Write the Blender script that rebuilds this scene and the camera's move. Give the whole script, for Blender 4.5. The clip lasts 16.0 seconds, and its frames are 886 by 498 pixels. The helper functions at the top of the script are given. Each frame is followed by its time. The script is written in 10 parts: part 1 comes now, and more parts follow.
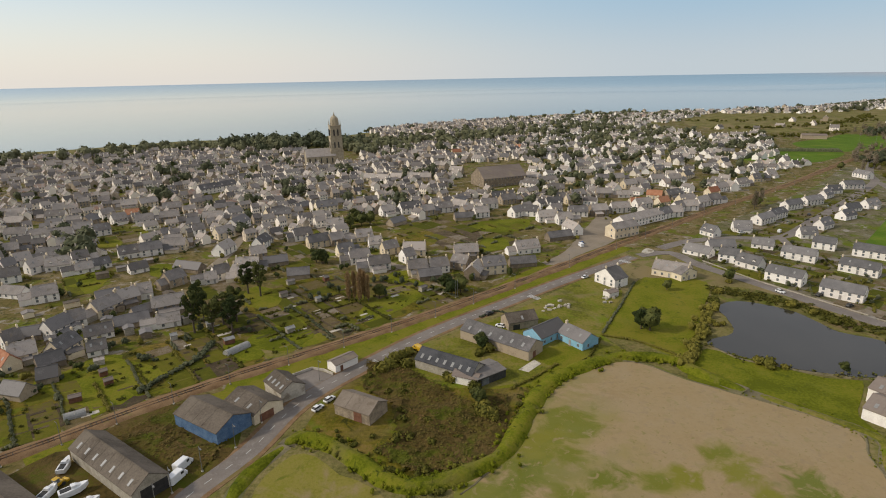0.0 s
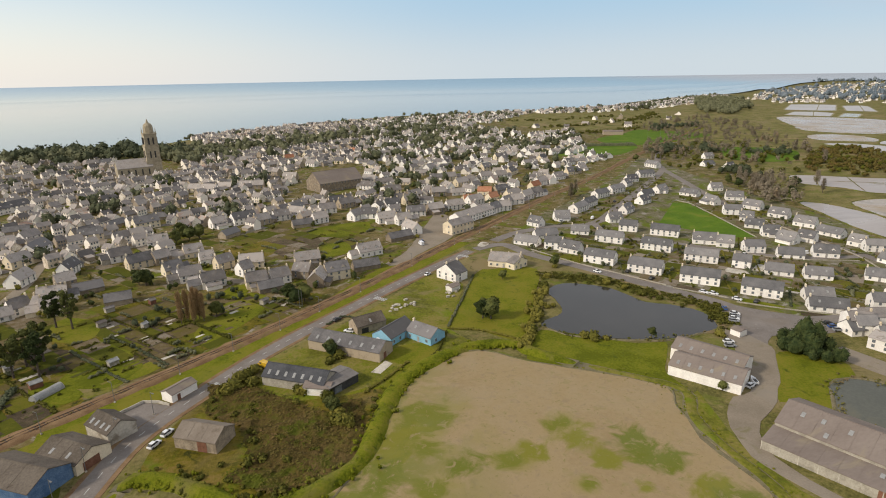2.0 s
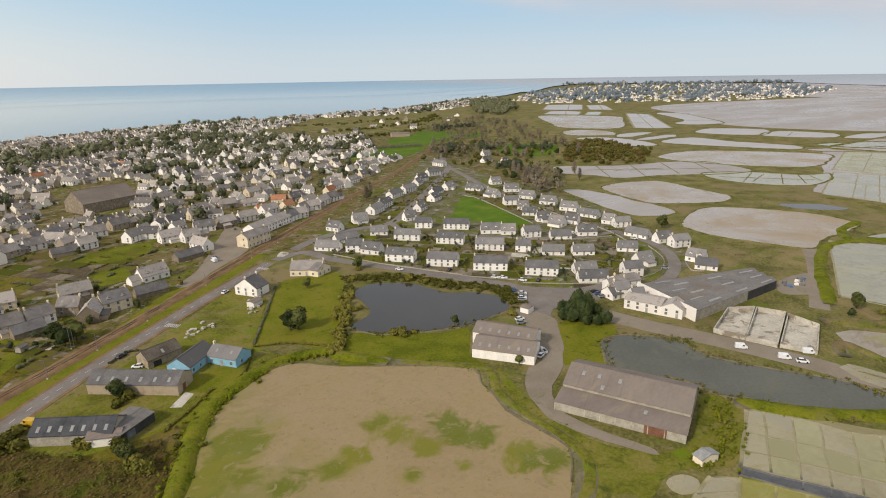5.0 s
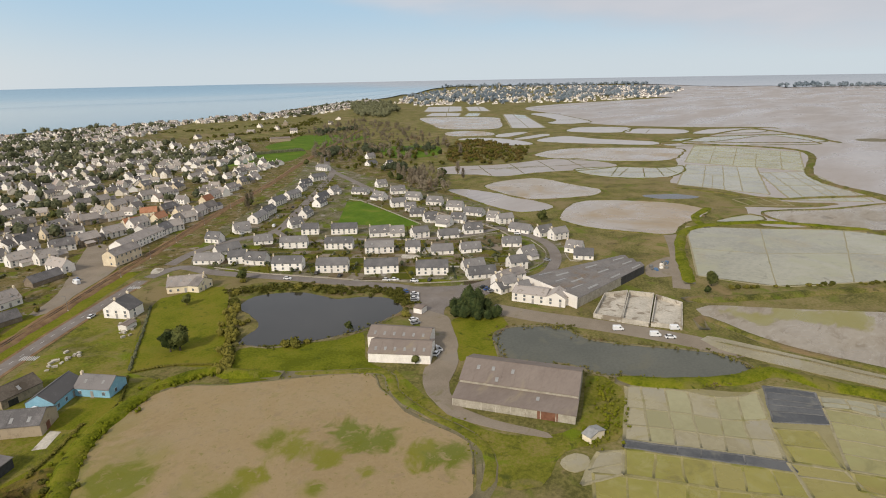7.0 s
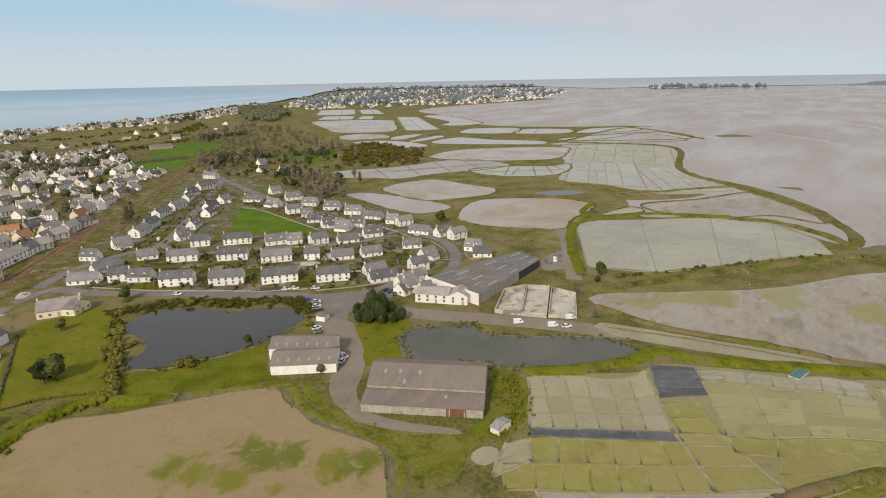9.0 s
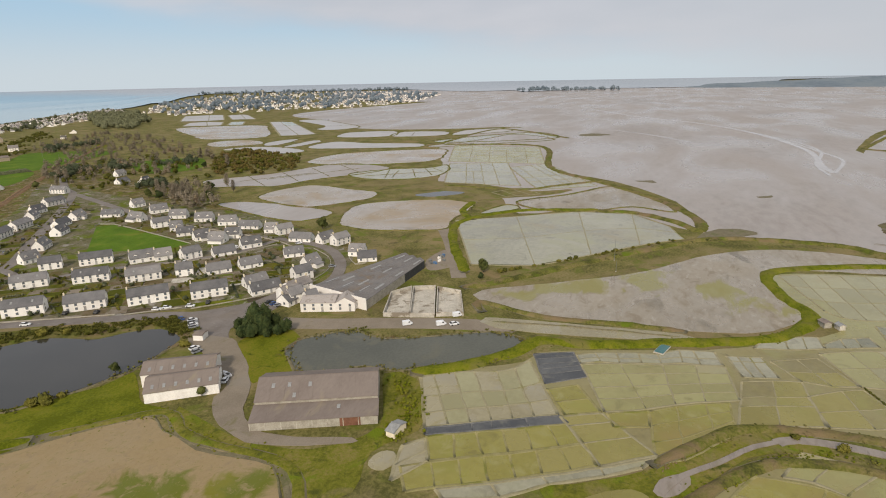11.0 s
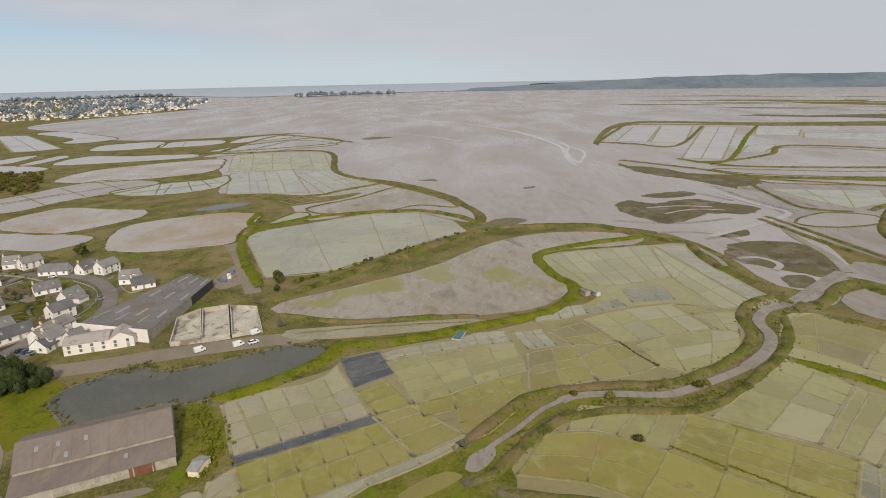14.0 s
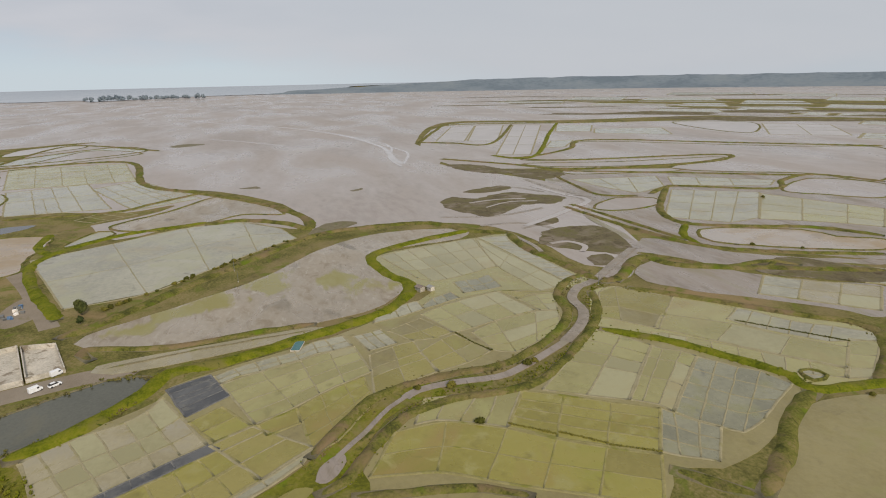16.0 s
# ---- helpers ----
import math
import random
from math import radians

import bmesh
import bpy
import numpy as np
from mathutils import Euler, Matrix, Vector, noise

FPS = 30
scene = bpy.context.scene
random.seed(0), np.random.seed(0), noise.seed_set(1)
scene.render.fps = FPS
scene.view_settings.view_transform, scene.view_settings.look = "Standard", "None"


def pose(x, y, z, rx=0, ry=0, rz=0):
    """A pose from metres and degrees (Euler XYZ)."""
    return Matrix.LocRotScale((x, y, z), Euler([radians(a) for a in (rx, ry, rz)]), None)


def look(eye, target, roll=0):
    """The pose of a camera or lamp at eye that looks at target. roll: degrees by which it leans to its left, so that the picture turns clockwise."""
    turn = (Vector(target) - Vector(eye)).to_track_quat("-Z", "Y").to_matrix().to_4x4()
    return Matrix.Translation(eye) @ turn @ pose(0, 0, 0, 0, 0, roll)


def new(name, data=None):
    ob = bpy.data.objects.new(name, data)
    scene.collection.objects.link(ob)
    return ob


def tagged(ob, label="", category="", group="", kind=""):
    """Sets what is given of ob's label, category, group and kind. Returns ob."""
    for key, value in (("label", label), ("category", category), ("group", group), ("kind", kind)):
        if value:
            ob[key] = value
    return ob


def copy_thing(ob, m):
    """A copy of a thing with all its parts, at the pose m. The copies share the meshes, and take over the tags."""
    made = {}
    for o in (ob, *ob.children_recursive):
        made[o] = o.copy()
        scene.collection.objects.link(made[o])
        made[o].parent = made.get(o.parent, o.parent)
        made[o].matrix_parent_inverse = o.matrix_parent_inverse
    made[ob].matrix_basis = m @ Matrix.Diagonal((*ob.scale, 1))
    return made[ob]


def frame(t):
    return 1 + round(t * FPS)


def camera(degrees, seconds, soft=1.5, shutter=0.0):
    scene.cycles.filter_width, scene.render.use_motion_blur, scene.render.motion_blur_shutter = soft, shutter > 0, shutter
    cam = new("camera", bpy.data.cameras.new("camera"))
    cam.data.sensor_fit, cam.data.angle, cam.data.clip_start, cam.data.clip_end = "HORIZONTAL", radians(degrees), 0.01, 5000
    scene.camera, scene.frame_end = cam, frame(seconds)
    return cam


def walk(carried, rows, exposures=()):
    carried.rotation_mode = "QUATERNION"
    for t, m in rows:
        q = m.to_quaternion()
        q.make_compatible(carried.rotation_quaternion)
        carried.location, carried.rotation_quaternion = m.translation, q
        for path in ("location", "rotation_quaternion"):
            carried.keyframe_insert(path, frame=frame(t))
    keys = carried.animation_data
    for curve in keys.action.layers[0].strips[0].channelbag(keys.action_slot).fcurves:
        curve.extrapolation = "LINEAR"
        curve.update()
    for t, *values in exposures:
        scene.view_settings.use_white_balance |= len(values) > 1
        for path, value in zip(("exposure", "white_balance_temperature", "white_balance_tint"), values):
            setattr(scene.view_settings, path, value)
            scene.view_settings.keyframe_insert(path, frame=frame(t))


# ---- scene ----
cam = camera(75.0, 16.0, soft=1.05)
PATH = [
    (0.0, pose(0, 0, 100, 73.16, 1.07, -0.29)),
    (0.5, pose(0, 0, 100, 73.15, 1.04, -4.15)),
    (1.0, pose(0, 0, 100, 73.18, 1.03, -8.20)),
    (1.5, pose(0, 0, 100, 73.16, 1.02, -12.17)),
    (2.0, pose(0, 0, 100, 73.16, 0.96, -16.50)),
    (2.5, pose(0, 0, 100, 73.19, 0.92, -20.45)),
    (3.0, pose(0, 0, 100, 73.10, 0.92, -24.30)),
    (3.5, pose(0, 0, 100, 73.08, 0.95, -27.76)),
    (4.0, pose(0, 0, 100, 73.12, 0.94, -31.01)),
    (6.5, pose(0, 0, 100, 73.29, 0.98, -45.34)),
    (7.0, pose(0, 0, 100, 73.28, 1.01, -48.23)),
    (7.5, pose(0, 0, 100, 73.30, 0.99, -50.20)),
    (8.0, pose(0, 0, 100, 73.34, 1.06, -52.71)),
    (8.5, pose(0, 0, 100, 73.34, 1.06, -55.61)),
    (11.0, pose(0, 0, 100, 73.45, 1.07, -70.40)),
    (11.5, pose(0, 0, 100, 73.46, 1.03, -73.88)),
    (12.0, pose(0, 0, 100, 73.47, 1.02, -77.49)),
    (12.5, pose(0, 0, 100, 73.48, 1.01, -80.62)),
    (13.0, pose(0, 0, 100, 73.49, 1.05, -83.95)),
    (13.5, pose(0, 0, 100, 73.47, 1.12, -87.35)),
    (14.0, pose(0, 0, 100, 73.50, 1.13, -91.40)),
    (14.5, pose(0, 0, 100, 73.44, 1.17, -95.62)),
    (15.0, pose(0, 0, 100, 73.47, 1.15, -99.95)),
    (15.5, pose(0, 0, 100, 73.47, 1.07, -103.57)),
    (16.0, pose(0, 0, 100, 73.40, 1.11, -108.58)),
]
walk(cam, PATH, [(0.0, -0.10), (0.8, 0.05), (2.0, 0.12), (4.0, 0.11), (8.0, 0.07), (11.0, 0.04), (13.0, 0.0), (16.0, -0.02)])
scene.view_settings.exposure = 0.0

# ---- sky and sun ----
SUN_AZ, SUN_EL = -98.0, 34.0
world = bpy.data.worlds.new("sky")
scene.world = world
world.use_nodes = True
wt = world.node_tree
wt.nodes.clear()


def ranged(value, a, b, c, d):
    """Maps a value from a..b to c..d, clamped."""
    n = wt.nodes.new("ShaderNodeMapRange")
    n.interpolation_type = "SMOOTHSTEP"
    for k, v in zip(("From Min", "From Max", "To Min", "To Max"), (a, b, c, d)):
        n.inputs[k].default_value = v
    wt.links.new(value, n.inputs["Value"])
    return n.outputs[0]


def weighed(value, k, plus):
    n = wt.nodes.new("ShaderNodeMath")
    n.operation = "MULTIPLY_ADD"
    n.inputs[1].default_value = k
    wt.links.new(value, n.inputs[0])
    if isinstance(plus, float):
        n.inputs[2].default_value = plus
    else:
        wt.links.new(plus, n.inputs[2])
    return n.outputs[0]


def blended(factor, a, b_):
    n = wt.nodes.new("ShaderNodeMix")
    n.data_type = "RGBA"
    wt.links.new(factor, n.inputs[0])
    for sock, v in ((n.inputs[6], a), (n.inputs[7], b_)):
        if isinstance(v, tuple):
            sock.default_value = (*v, 1)
        else:
            wt.links.new(v, sock)
    return n.outputs[2]


sky = wt.nodes.new("ShaderNodeTexSky")
sky.sky_type, sky.sun_disc = "NISHITA", False
sky.sun_elevation, sky.sun_rotation = radians(SUN_EL), radians(SUN_AZ)
sky.air_density, sky.dust_density, sky.ozone_density = 1.0, 0.8, 1.5
clear = wt.nodes.new("ShaderNodeVectorMath")
clear.operation = "SCALE"
clear.inputs["Scale"].default_value = 0.15
wt.links.new(sky.outputs[0], clear.inputs[0])
coord = wt.nodes.new("ShaderNodeTexCoord")
split = wt.nodes.new("ShaderNodeSeparateXYZ")
wt.links.new(coord.outputs["Generated"], split.inputs[0])
X, Y, Z = split.outputs["X"], split.outputs["Y"], split.outputs["Z"]
puffs = wt.nodes.new("ShaderNodeTexNoise")
puffs.inputs["Scale"].default_value, puffs.inputs["Detail"].default_value = 3.0, 5.0
stretch = wt.nodes.new("ShaderNodeMapping")
stretch.inputs["Scale"].default_value = (1.0, 1.0, 4.0)
wt.links.new(coord.outputs["Generated"], stretch.inputs["Vector"])
wt.links.new(stretch.outputs[0], puffs.inputs["Vector"])
# haze that thickens away from the sun, then a deck of cloud with an edge
glow = blended(ranged(Z, -0.02, 0.17, 0.85, 0.25), clear.outputs[0], (0.90, 0.84, 0.775))
hazy = blended(ranged(X, -0.45, 0.42, 0.05, 0.92), glow, blended(ranged(Z, 0.0, 0.12, 0.0, 1.0), (0.55, 0.63, 0.685), (0.37, 0.545, 0.70)))
hazy = blended(ranged(Y, -0.75, 0.1, 0.7, 0.0), hazy, (0.46, 0.505, 0.555))
deck = weighed(puffs.outputs[0], 0.5, weighed(Z, 4.2, weighed(X, 1.0, weighed(ranged(Y, -0.8, 0.0, 0.55, 0.0), 1.0, -1.42))))
vapour = blended(ranged(Y, -0.45, 0.35, 0.75, 0.0), blended(ranged(puffs.outputs[0], 0.35, 0.7, 0.0, 1.0), (0.525, 0.54, 0.585), (0.60, 0.60, 0.635)), (0.525, 0.55, 0.585))
cloudy = blended(ranged(deck, -0.12, 0.16, 0.0, 0.92), hazy, vapour)
back = wt.nodes.new("ShaderNodeBackground")
wt.links.new(cloudy, back.inputs[0])
wout = wt.nodes.new("ShaderNodeOutputWorld")
wt.links.new(back.outputs[0], wout.inputs[0])

sun = new("sun", bpy.data.lights.new("sun", "SUN"))
sun.data.energy, sun.data.angle, sun.data.color = 2.8, radians(7), (1.0, 0.90, 0.76)
az, el = radians(SUN_AZ), radians(SUN_EL)
sun_way = Vector((math.sin(az) * math.cos(el), math.cos(az) * math.cos(el), math.sin(el)))
sun.matrix_world = look(sun_way * 300, (0, 0, 0))

# ---- materials ----
def material(name, stops, scale=1.0, rough=0.9, bump=0.3, fine=8.0, metal=0.0, spec=0.4, vary=0.0, detail=6.0, island=False, mixfine=0.4, bump_scale=None, patches=(), rough_to=None, squeeze=None):
    """Procedural surface: a colour ramp over large and fine noise in world metres, patches of other
    colours with shapes of their own (scale, low, high, colour, a slope or a round place or None), and relief."""
    m = bpy.data.materials.new(name)
    m.use_nodes = True
    nt = m.node_tree
    b = nt.nodes["Principled BSDF"]
    b.inputs["Roughness"].default_value, b.inputs["Metallic"].default_value = rough, metal
    b.inputs["Specular IOR Level"].default_value = spec
    geo = nt.nodes.new("ShaderNodeNewGeometry")
    where_at = geo.outputs["Position"]
    if squeeze:
        sq = nt.nodes.new("ShaderNodeMapping")
        sq.inputs["Rotation"].default_value[2] = squeeze[0]
        sq.inputs["Scale"].default_value = (squeeze[1], 1, 1)
        nt.links.new(where_at, sq.inputs["Vector"])
        where_at = sq.outputs[0]

    def noisy(sc, det=5.0, ro=0.6, warp=0.0):
        n = nt.nodes.new("ShaderNodeTexNoise")
        n.inputs["Scale"].default_value, n.inputs["Detail"].default_value = sc, det
        n.inputs["Roughness"].default_value, n.inputs["Distortion"].default_value = ro, warp
        nt.links.new(where_at, n.inputs["Vector"])
        return n.outputs[0]

    def span(value, lo, hi, c=0.0, d=1.0):
        n = nt.nodes.new("ShaderNodeMapRange")
        for k, v in zip(("From Min", "From Max", "To Min", "To Max"), (lo, hi, c, d)):
            n.inputs[k].default_value = v
        nt.links.new(value, n.inputs["Value"])
        return n.outputs[0]

    def sums(op, x, y, z=None):
        n = nt.nodes.new("ShaderNodeMath")
        n.operation = op
        for sock, v in zip(n.inputs, (x, y, z)):
            if isinstance(v, (int, float)):
                sock.default_value = v
            elif v is not None:
                nt.links.new(v, sock)
        return n.outputs[0]

    big, small = noisy(scale, detail), noisy(scale * fine, 5.0, 0.65)
    mix = nt.nodes.new("ShaderNodeMix")
    mix.inputs[0].default_value = mixfine
    nt.links.new(big, mix.inputs[2])
    nt.links.new(small, mix.inputs[3])
    value = mix.outputs[0]
    if vary:
        info = nt.nodes.new("ShaderNodeObjectInfo") if not island else geo
        value = sums("SUBTRACT", sums("MULTIPLY_ADD", info.outputs["Random Per Island" if island else "Random"], vary, value), vary / 2)
    rp = nt.nodes.new("ShaderNodeValToRGB")
    el = rp.color_ramp.elements
    while len(el) < len(stops):
        el.new(0.5)
    for e, (q, c) in zip(el, stops):
        e.position, e.color = q, (*c, 1)
    nt.links.new(value, rp.inputs[0])
    colour = rp.outputs[0]
    for sc, lo, hi, c, place in patches:
        grain = noisy(sc, 7.0, 0.62, 0.6)
        if place and len(place) == 3:
            gap = nt.nodes.new("ShaderNodeVectorMath")
            gap.operation = "DISTANCE"
            gap.inputs[1].default_value = (place[0], place[1], 0)
            nt.links.new(geo.outputs["Position"], gap.inputs[0])
            grain = sums("ADD", grain, span(gap.outputs["Value"], 0, place[2], 0.21, -0.3))
        f = span(grain, lo, hi)
        if place and len(place) == 4:
            dot = nt.nodes.new("ShaderNodeVectorMath")
            dot.operation = "DOT_PRODUCT"
            dot.inputs[1].default_value = (place[0], place[1], 0)
            nt.links.new(geo.outputs["Position"], dot.inputs[0])
            f = sums("MULTIPLY", f, span(dot.outputs["Value"], place[2], place[3]))
        mx = nt.nodes.new("ShaderNodeMix")
        mx.data_type = "RGBA"
        nt.links.new(f, mx.inputs[0])
        nt.links.new(colour, mx.inputs[6])
        mx.inputs[7].default_value = (*c, 1)
        colour = mx.outputs[2]
    nt.links.new(colour, b.inputs["Base Color"])
    if rough_to is not None:
        nt.links.new(span(noisy(scale * 2.3, 4.0, 0.6, 0.4), 0.4, 0.6, rough, rough_to), b.inputs["Roughness"])
    if bump:
        bn = nt.nodes.new("ShaderNodeBump")
        bn.inputs["Strength"].default_value = bump
        bn.inputs["Distance"].default_value = bump_scale or 0.5 / scale / fine
        nt.links.new(small, bn.inputs["Height"])
        nt.links.new(bn.outputs[0], b.inputs["Normal"])
    return m


def ramp(a, c, d=None, lo=0.40, hi=0.60):
    return [(lo, a), (hi, c)] if d is None else [(lo, a), ((lo + hi) / 2, c), (hi, d)]


GRASS = material("grass", ramp((0.066, 0.057, 0.006), (0.130, 0.106, 0.011), (0.186, 0.128, 0.034)), 0.06, 0.95, 0.6, 14, spec=0.1, patches=((0.09, 0.54, 0.66, (0.108, 0.128, 0.008), None), (0.035, 0.54, 0.68, (0.168, 0.122, 0.050), None), (0.16, 0.56, 0.66, (0.040, 0.042, 0.008), None)))
LAWN = material("lawn", ramp((0.088, 0.100, 0.005), (0.135, 0.145, 0.009), (0.170, 0.153, 0.018)), 0.07, 0.95, 0.5, 16, spec=0.1, vary=0.12, patches=((0.05, 0.56, 0.72, (0.146, 0.146, 0.020), None), (0.22, 0.58, 0.72, (0.056, 0.074, 0.007), None), (0.5, 0.58, 0.7, (0.108, 0.124, 0.010), None)))
PITCH = material("mown_green_turf", ramp((0.065, 0.118, 0.009), (0.104, 0.168, 0.013)), 0.05, 0.95, 0.4, 12, spec=0.1, patches=((0.05, 0.55, 0.7, (0.143, 0.168, 0.022), None),))
MARSH = material("marsh_grass", ramp((0.082, 0.078, 0.022), (0.155, 0.138, 0.043), (0.228, 0.182, 0.082)), 0.05, 0.95, 0.6, 16, spec=0.1, patches=((0.012, 0.52, 0.64, (0.205, 0.160, 0.078), None), (0.12, 0.58, 0.7, (0.070, 0.062, 0.022), None), (0.02, 0.57, 0.70, (0.25, 0.178, 0.09), None), (0.07, 0.54, 0.66, (0.118, 0.135, 0.020), None)))
ROUGH = material("rough_olive_grass", ramp((0.089, 0.092, 0.012), (0.150, 0.148, 0.018), (0.205, 0.165, 0.050)), 0.06, 0.95, 0.6, 14, spec=0.1, patches=((0.09, 0.54, 0.66, (0.130, 0.165, 0.010), None), (0.035, 0.54, 0.68, (0.215, 0.165, 0.085), None), (0.2, 0.57, 0.68, (0.070, 0.078, 0.014), None)))
YARDS = material("gardens_and_paving", ramp((0.075, 0.085, 0.016), (0.145, 0.125, 0.072), (0.225, 0.20, 0.165), 0.36, 0.66), 0.09, 0.95, 0.5, 7, spec=0.1, patches=((0.06, 0.52, 0.6, (0.105, 0.125, 0.012), None), (0.11, 0.58, 0.64, (0.275, 0.25, 0.215), None), (0.2, 0.57, 0.66, (0.05, 0.058, 0.013), None)))
TOWN_SOIL = material("town_yards_and_gardens", ramp((0.068, 0.062, 0.011), (0.146, 0.112, 0.040), (0.236, 0.186, 0.128), 0.36, 0.66), 0.08, 0.95, 0.5, 7, spec=0.1, patches=((0.07, 0.53, 0.6, (0.108, 0.122, 0.010), None), (0.13, 0.57, 0.64, (0.265, 0.228, 0.18), None), (0.2, 0.55, 0.64, (0.046, 0.050, 0.010), None)))
DYKE = material("dyke_grass", ramp((0.059, 0.061, 0.016), (0.130, 0.126, 0.026), (0.201, 0.159, 0.065)), 0.11, 0.95, 0.8, 10, spec=0.1, patches=((0.045, 0.5, 0.62, (0.190, 0.137, 0.072), None), (0.3, 0.58, 0.7, (0.041, 0.042, 0.013), None), (0.08, 0.55, 0.68, (0.107, 0.137, 0.012), None)))
DYKE_GREEN = material("fresh_dyke_grass", ramp((0.074, 0.088, 0.004), (0.132, 0.146, 0.008), (0.176, 0.164, 0.018)), 0.14, 0.95, 0.8, 9, spec=0.1, patches=((0.06, 0.54, 0.66, (0.155, 0.138, 0.036), None), (0.35, 0.57, 0.7, (0.040, 0.056, 0.006), None)))
SCRUB = material("scrub_ground", ramp((0.042, 0.034, 0.008), (0.092, 0.062, 0.019), (0.085, 0.078, 0.011)), 0.08, 0.95, 0.8, 12, spec=0.1, patches=((0.06, 0.54, 0.66, (0.118, 0.080, 0.030), None), (0.1, 0.52, 0.64, (0.070, 0.080, 0.008), None)))
SALTING = material("brown_salt_marsh", ramp((0.092, 0.076, 0.044), (0.148, 0.125, 0.072), (0.125, 0.116, 0.042)), 0.07, 0.95, 0.8, 10, spec=0.1, patches=((0.05, 0.52, 0.62, (0.205, 0.172, 0.128), None), (0.15, 0.56, 0.68, (0.085, 0.06, 0.034), None)))
SOIL = material("bare_soil", ramp((0.06, 0.045, 0.028), (0.125, 0.092, 0.058)), 0.3, 0.95, 0.5, 8, spec=0.1, vary=0.2, patches=((0.4, 0.55, 0.65, (0.055, 0.068, 0.011), None),))
MUD = material("tidal_mud", ramp((0.275, 0.236, 0.206), (0.335, 0.290, 0.258), (0.295, 0.248, 0.208)), 0.005, 0.5, 0.08, 30, spec=0.5, rough_to=0.24, squeeze=(0.9, 0.35), patches=((0.012, 0.56, 0.74, (0.375, 0.328, 0.292), None), (0.03, 0.62, 0.76, (0.235, 0.196, 0.155), None)))
BASIN_MUD = material("drained_basin_mud", ramp((0.232, 0.160, 0.074), (0.292, 0.212, 0.106), (0.256, 0.184, 0.088), 0.28, 0.72), 0.03, 0.7, 0.12, 20, spec=0.3, rough_to=0.4, patches=((0.3, 0.55, 0.7, (0.24, 0.175, 0.095), None), (0.04, 0.62, 0.72, (0.19, 0.138, 0.075), None), (0.07, 0.44, 0.54, (0.150, 0.150, 0.016), (-1, 0.1, -40, -8)), (0.06, 0.44, 0.62, (0.238, 0.190, 0.062), (33.7, 149.9, 35)), (0.06, 0.44, 0.62, (0.238, 0.190, 0.062), (32.6, 134.2, 18)), (0.06, 0.44, 0.62, (0.238, 0.190, 0.062), (73.8, 133.9, 16)), (0.06, 0.44, 0.62, (0.238, 0.190, 0.062), (53.0, 122.1, 13)), (0.06, 0.44, 0.62, (0.238, 0.190, 0.062), (29.7, 118.3, 18)), (0.06, 0.44, 0.62, (0.238, 0.190, 0.062), (68.6, 107.4, 9)), (0.085, 0.47, 0.60, (0.140, 0.140, 0.010), (33.7, 149.9, 26)), (0.085, 0.47, 0.60, (0.168, 0.156, 0.012), (25.3, 137.1, 23)), (0.085, 0.47, 0.60, (0.122, 0.130, 0.008), (18.8, 124.8, 19)), (0.085, 0.47, 0.60, (0.140, 0.140, 0.010), (32.6, 134.2, 14)), (0.085, 0.47, 0.60, (0.168, 0.156, 0.012), (76.4, 126.7, 16)), (0.085, 0.47, 0.60, (0.122, 0.130, 0.008), (89.2, 120.0, 18)), (0.085, 0.47, 0.60, (0.140, 0.140, 0.010), (73.8, 133.9, 12)), (0.085, 0.47, 0.60, (0.168, 0.156, 0.012), (60.2, 123.2, 12)), (0.085, 0.47, 0.60, (0.122, 0.130, 0.008), (93.3, 110.0, 14)), (0.085, 0.47, 0.60, (0.140, 0.140, 0.010), (53.0, 122.1, 10)), (0.085, 0.47, 0.60, (0.168, 0.156, 0.012), (96.7, 96.3, 16)), (0.085, 0.47, 0.60, (0.122, 0.130, 0.008), (40.1, 122.3, 14)), (0.085, 0.47, 0.60, (0.140, 0.140, 0.010), (29.7, 118.3, 14)), (0.085, 0.47, 0.60, (0.168, 0.156, 0.012), (79.0, 115.7, 10)), (0.085, 0.47, 0.60, (0.122, 0.130, 0.008), (100.0, 88.3, 16)), (0.085, 0.47, 0.60, (0.140, 0.140, 0.010), (68.6, 107.4, 7)), (0.085, 0.47, 0.60, (0.168, 0.156, 0.012), (82.0, 102.1, 7)), (0.28, 0.57, 0.66, (0.245, 0.190, 0.080), None), (0.7, 0.60, 0.68, (0.20, 0.165, 0.05), None)))
ALGAE = material("algae_mat", ramp((0.148, 0.138, 0.012), (0.208, 0.176, 0.034), (0.160, 0.154, 0.012)), 0.05, 0.75, 0.3, 20, spec=0.2, patches=((0.05, 0.56, 0.67, (0.245, 0.182, 0.092), None), (0.12, 0.57, 0.66, (0.118, 0.124, 0.008), None)))
CLAY = material("clay_bund", ramp((0.238, 0.206, 0.118), (0.305, 0.268, 0.165)), 0.25, 0.85, 0.25, 8, spec=0.2, patches=((0.12, 0.56, 0.68, (0.205, 0.188, 0.065), None),))
DARK_CLAY = material("dark_slate_bund", ramp((0.10, 0.098, 0.095), (0.17, 0.165, 0.155)), 0.25, 0.8, 0.3, 8, spec=0.2)
WEEDY = material("weedy_clay_bund", ramp((0.215, 0.186, 0.075), (0.278, 0.243, 0.112)), 0.25, 0.9, 0.3, 8, spec=0.15, patches=((0.12, 0.54, 0.66, (0.170, 0.166, 0.034), None),))
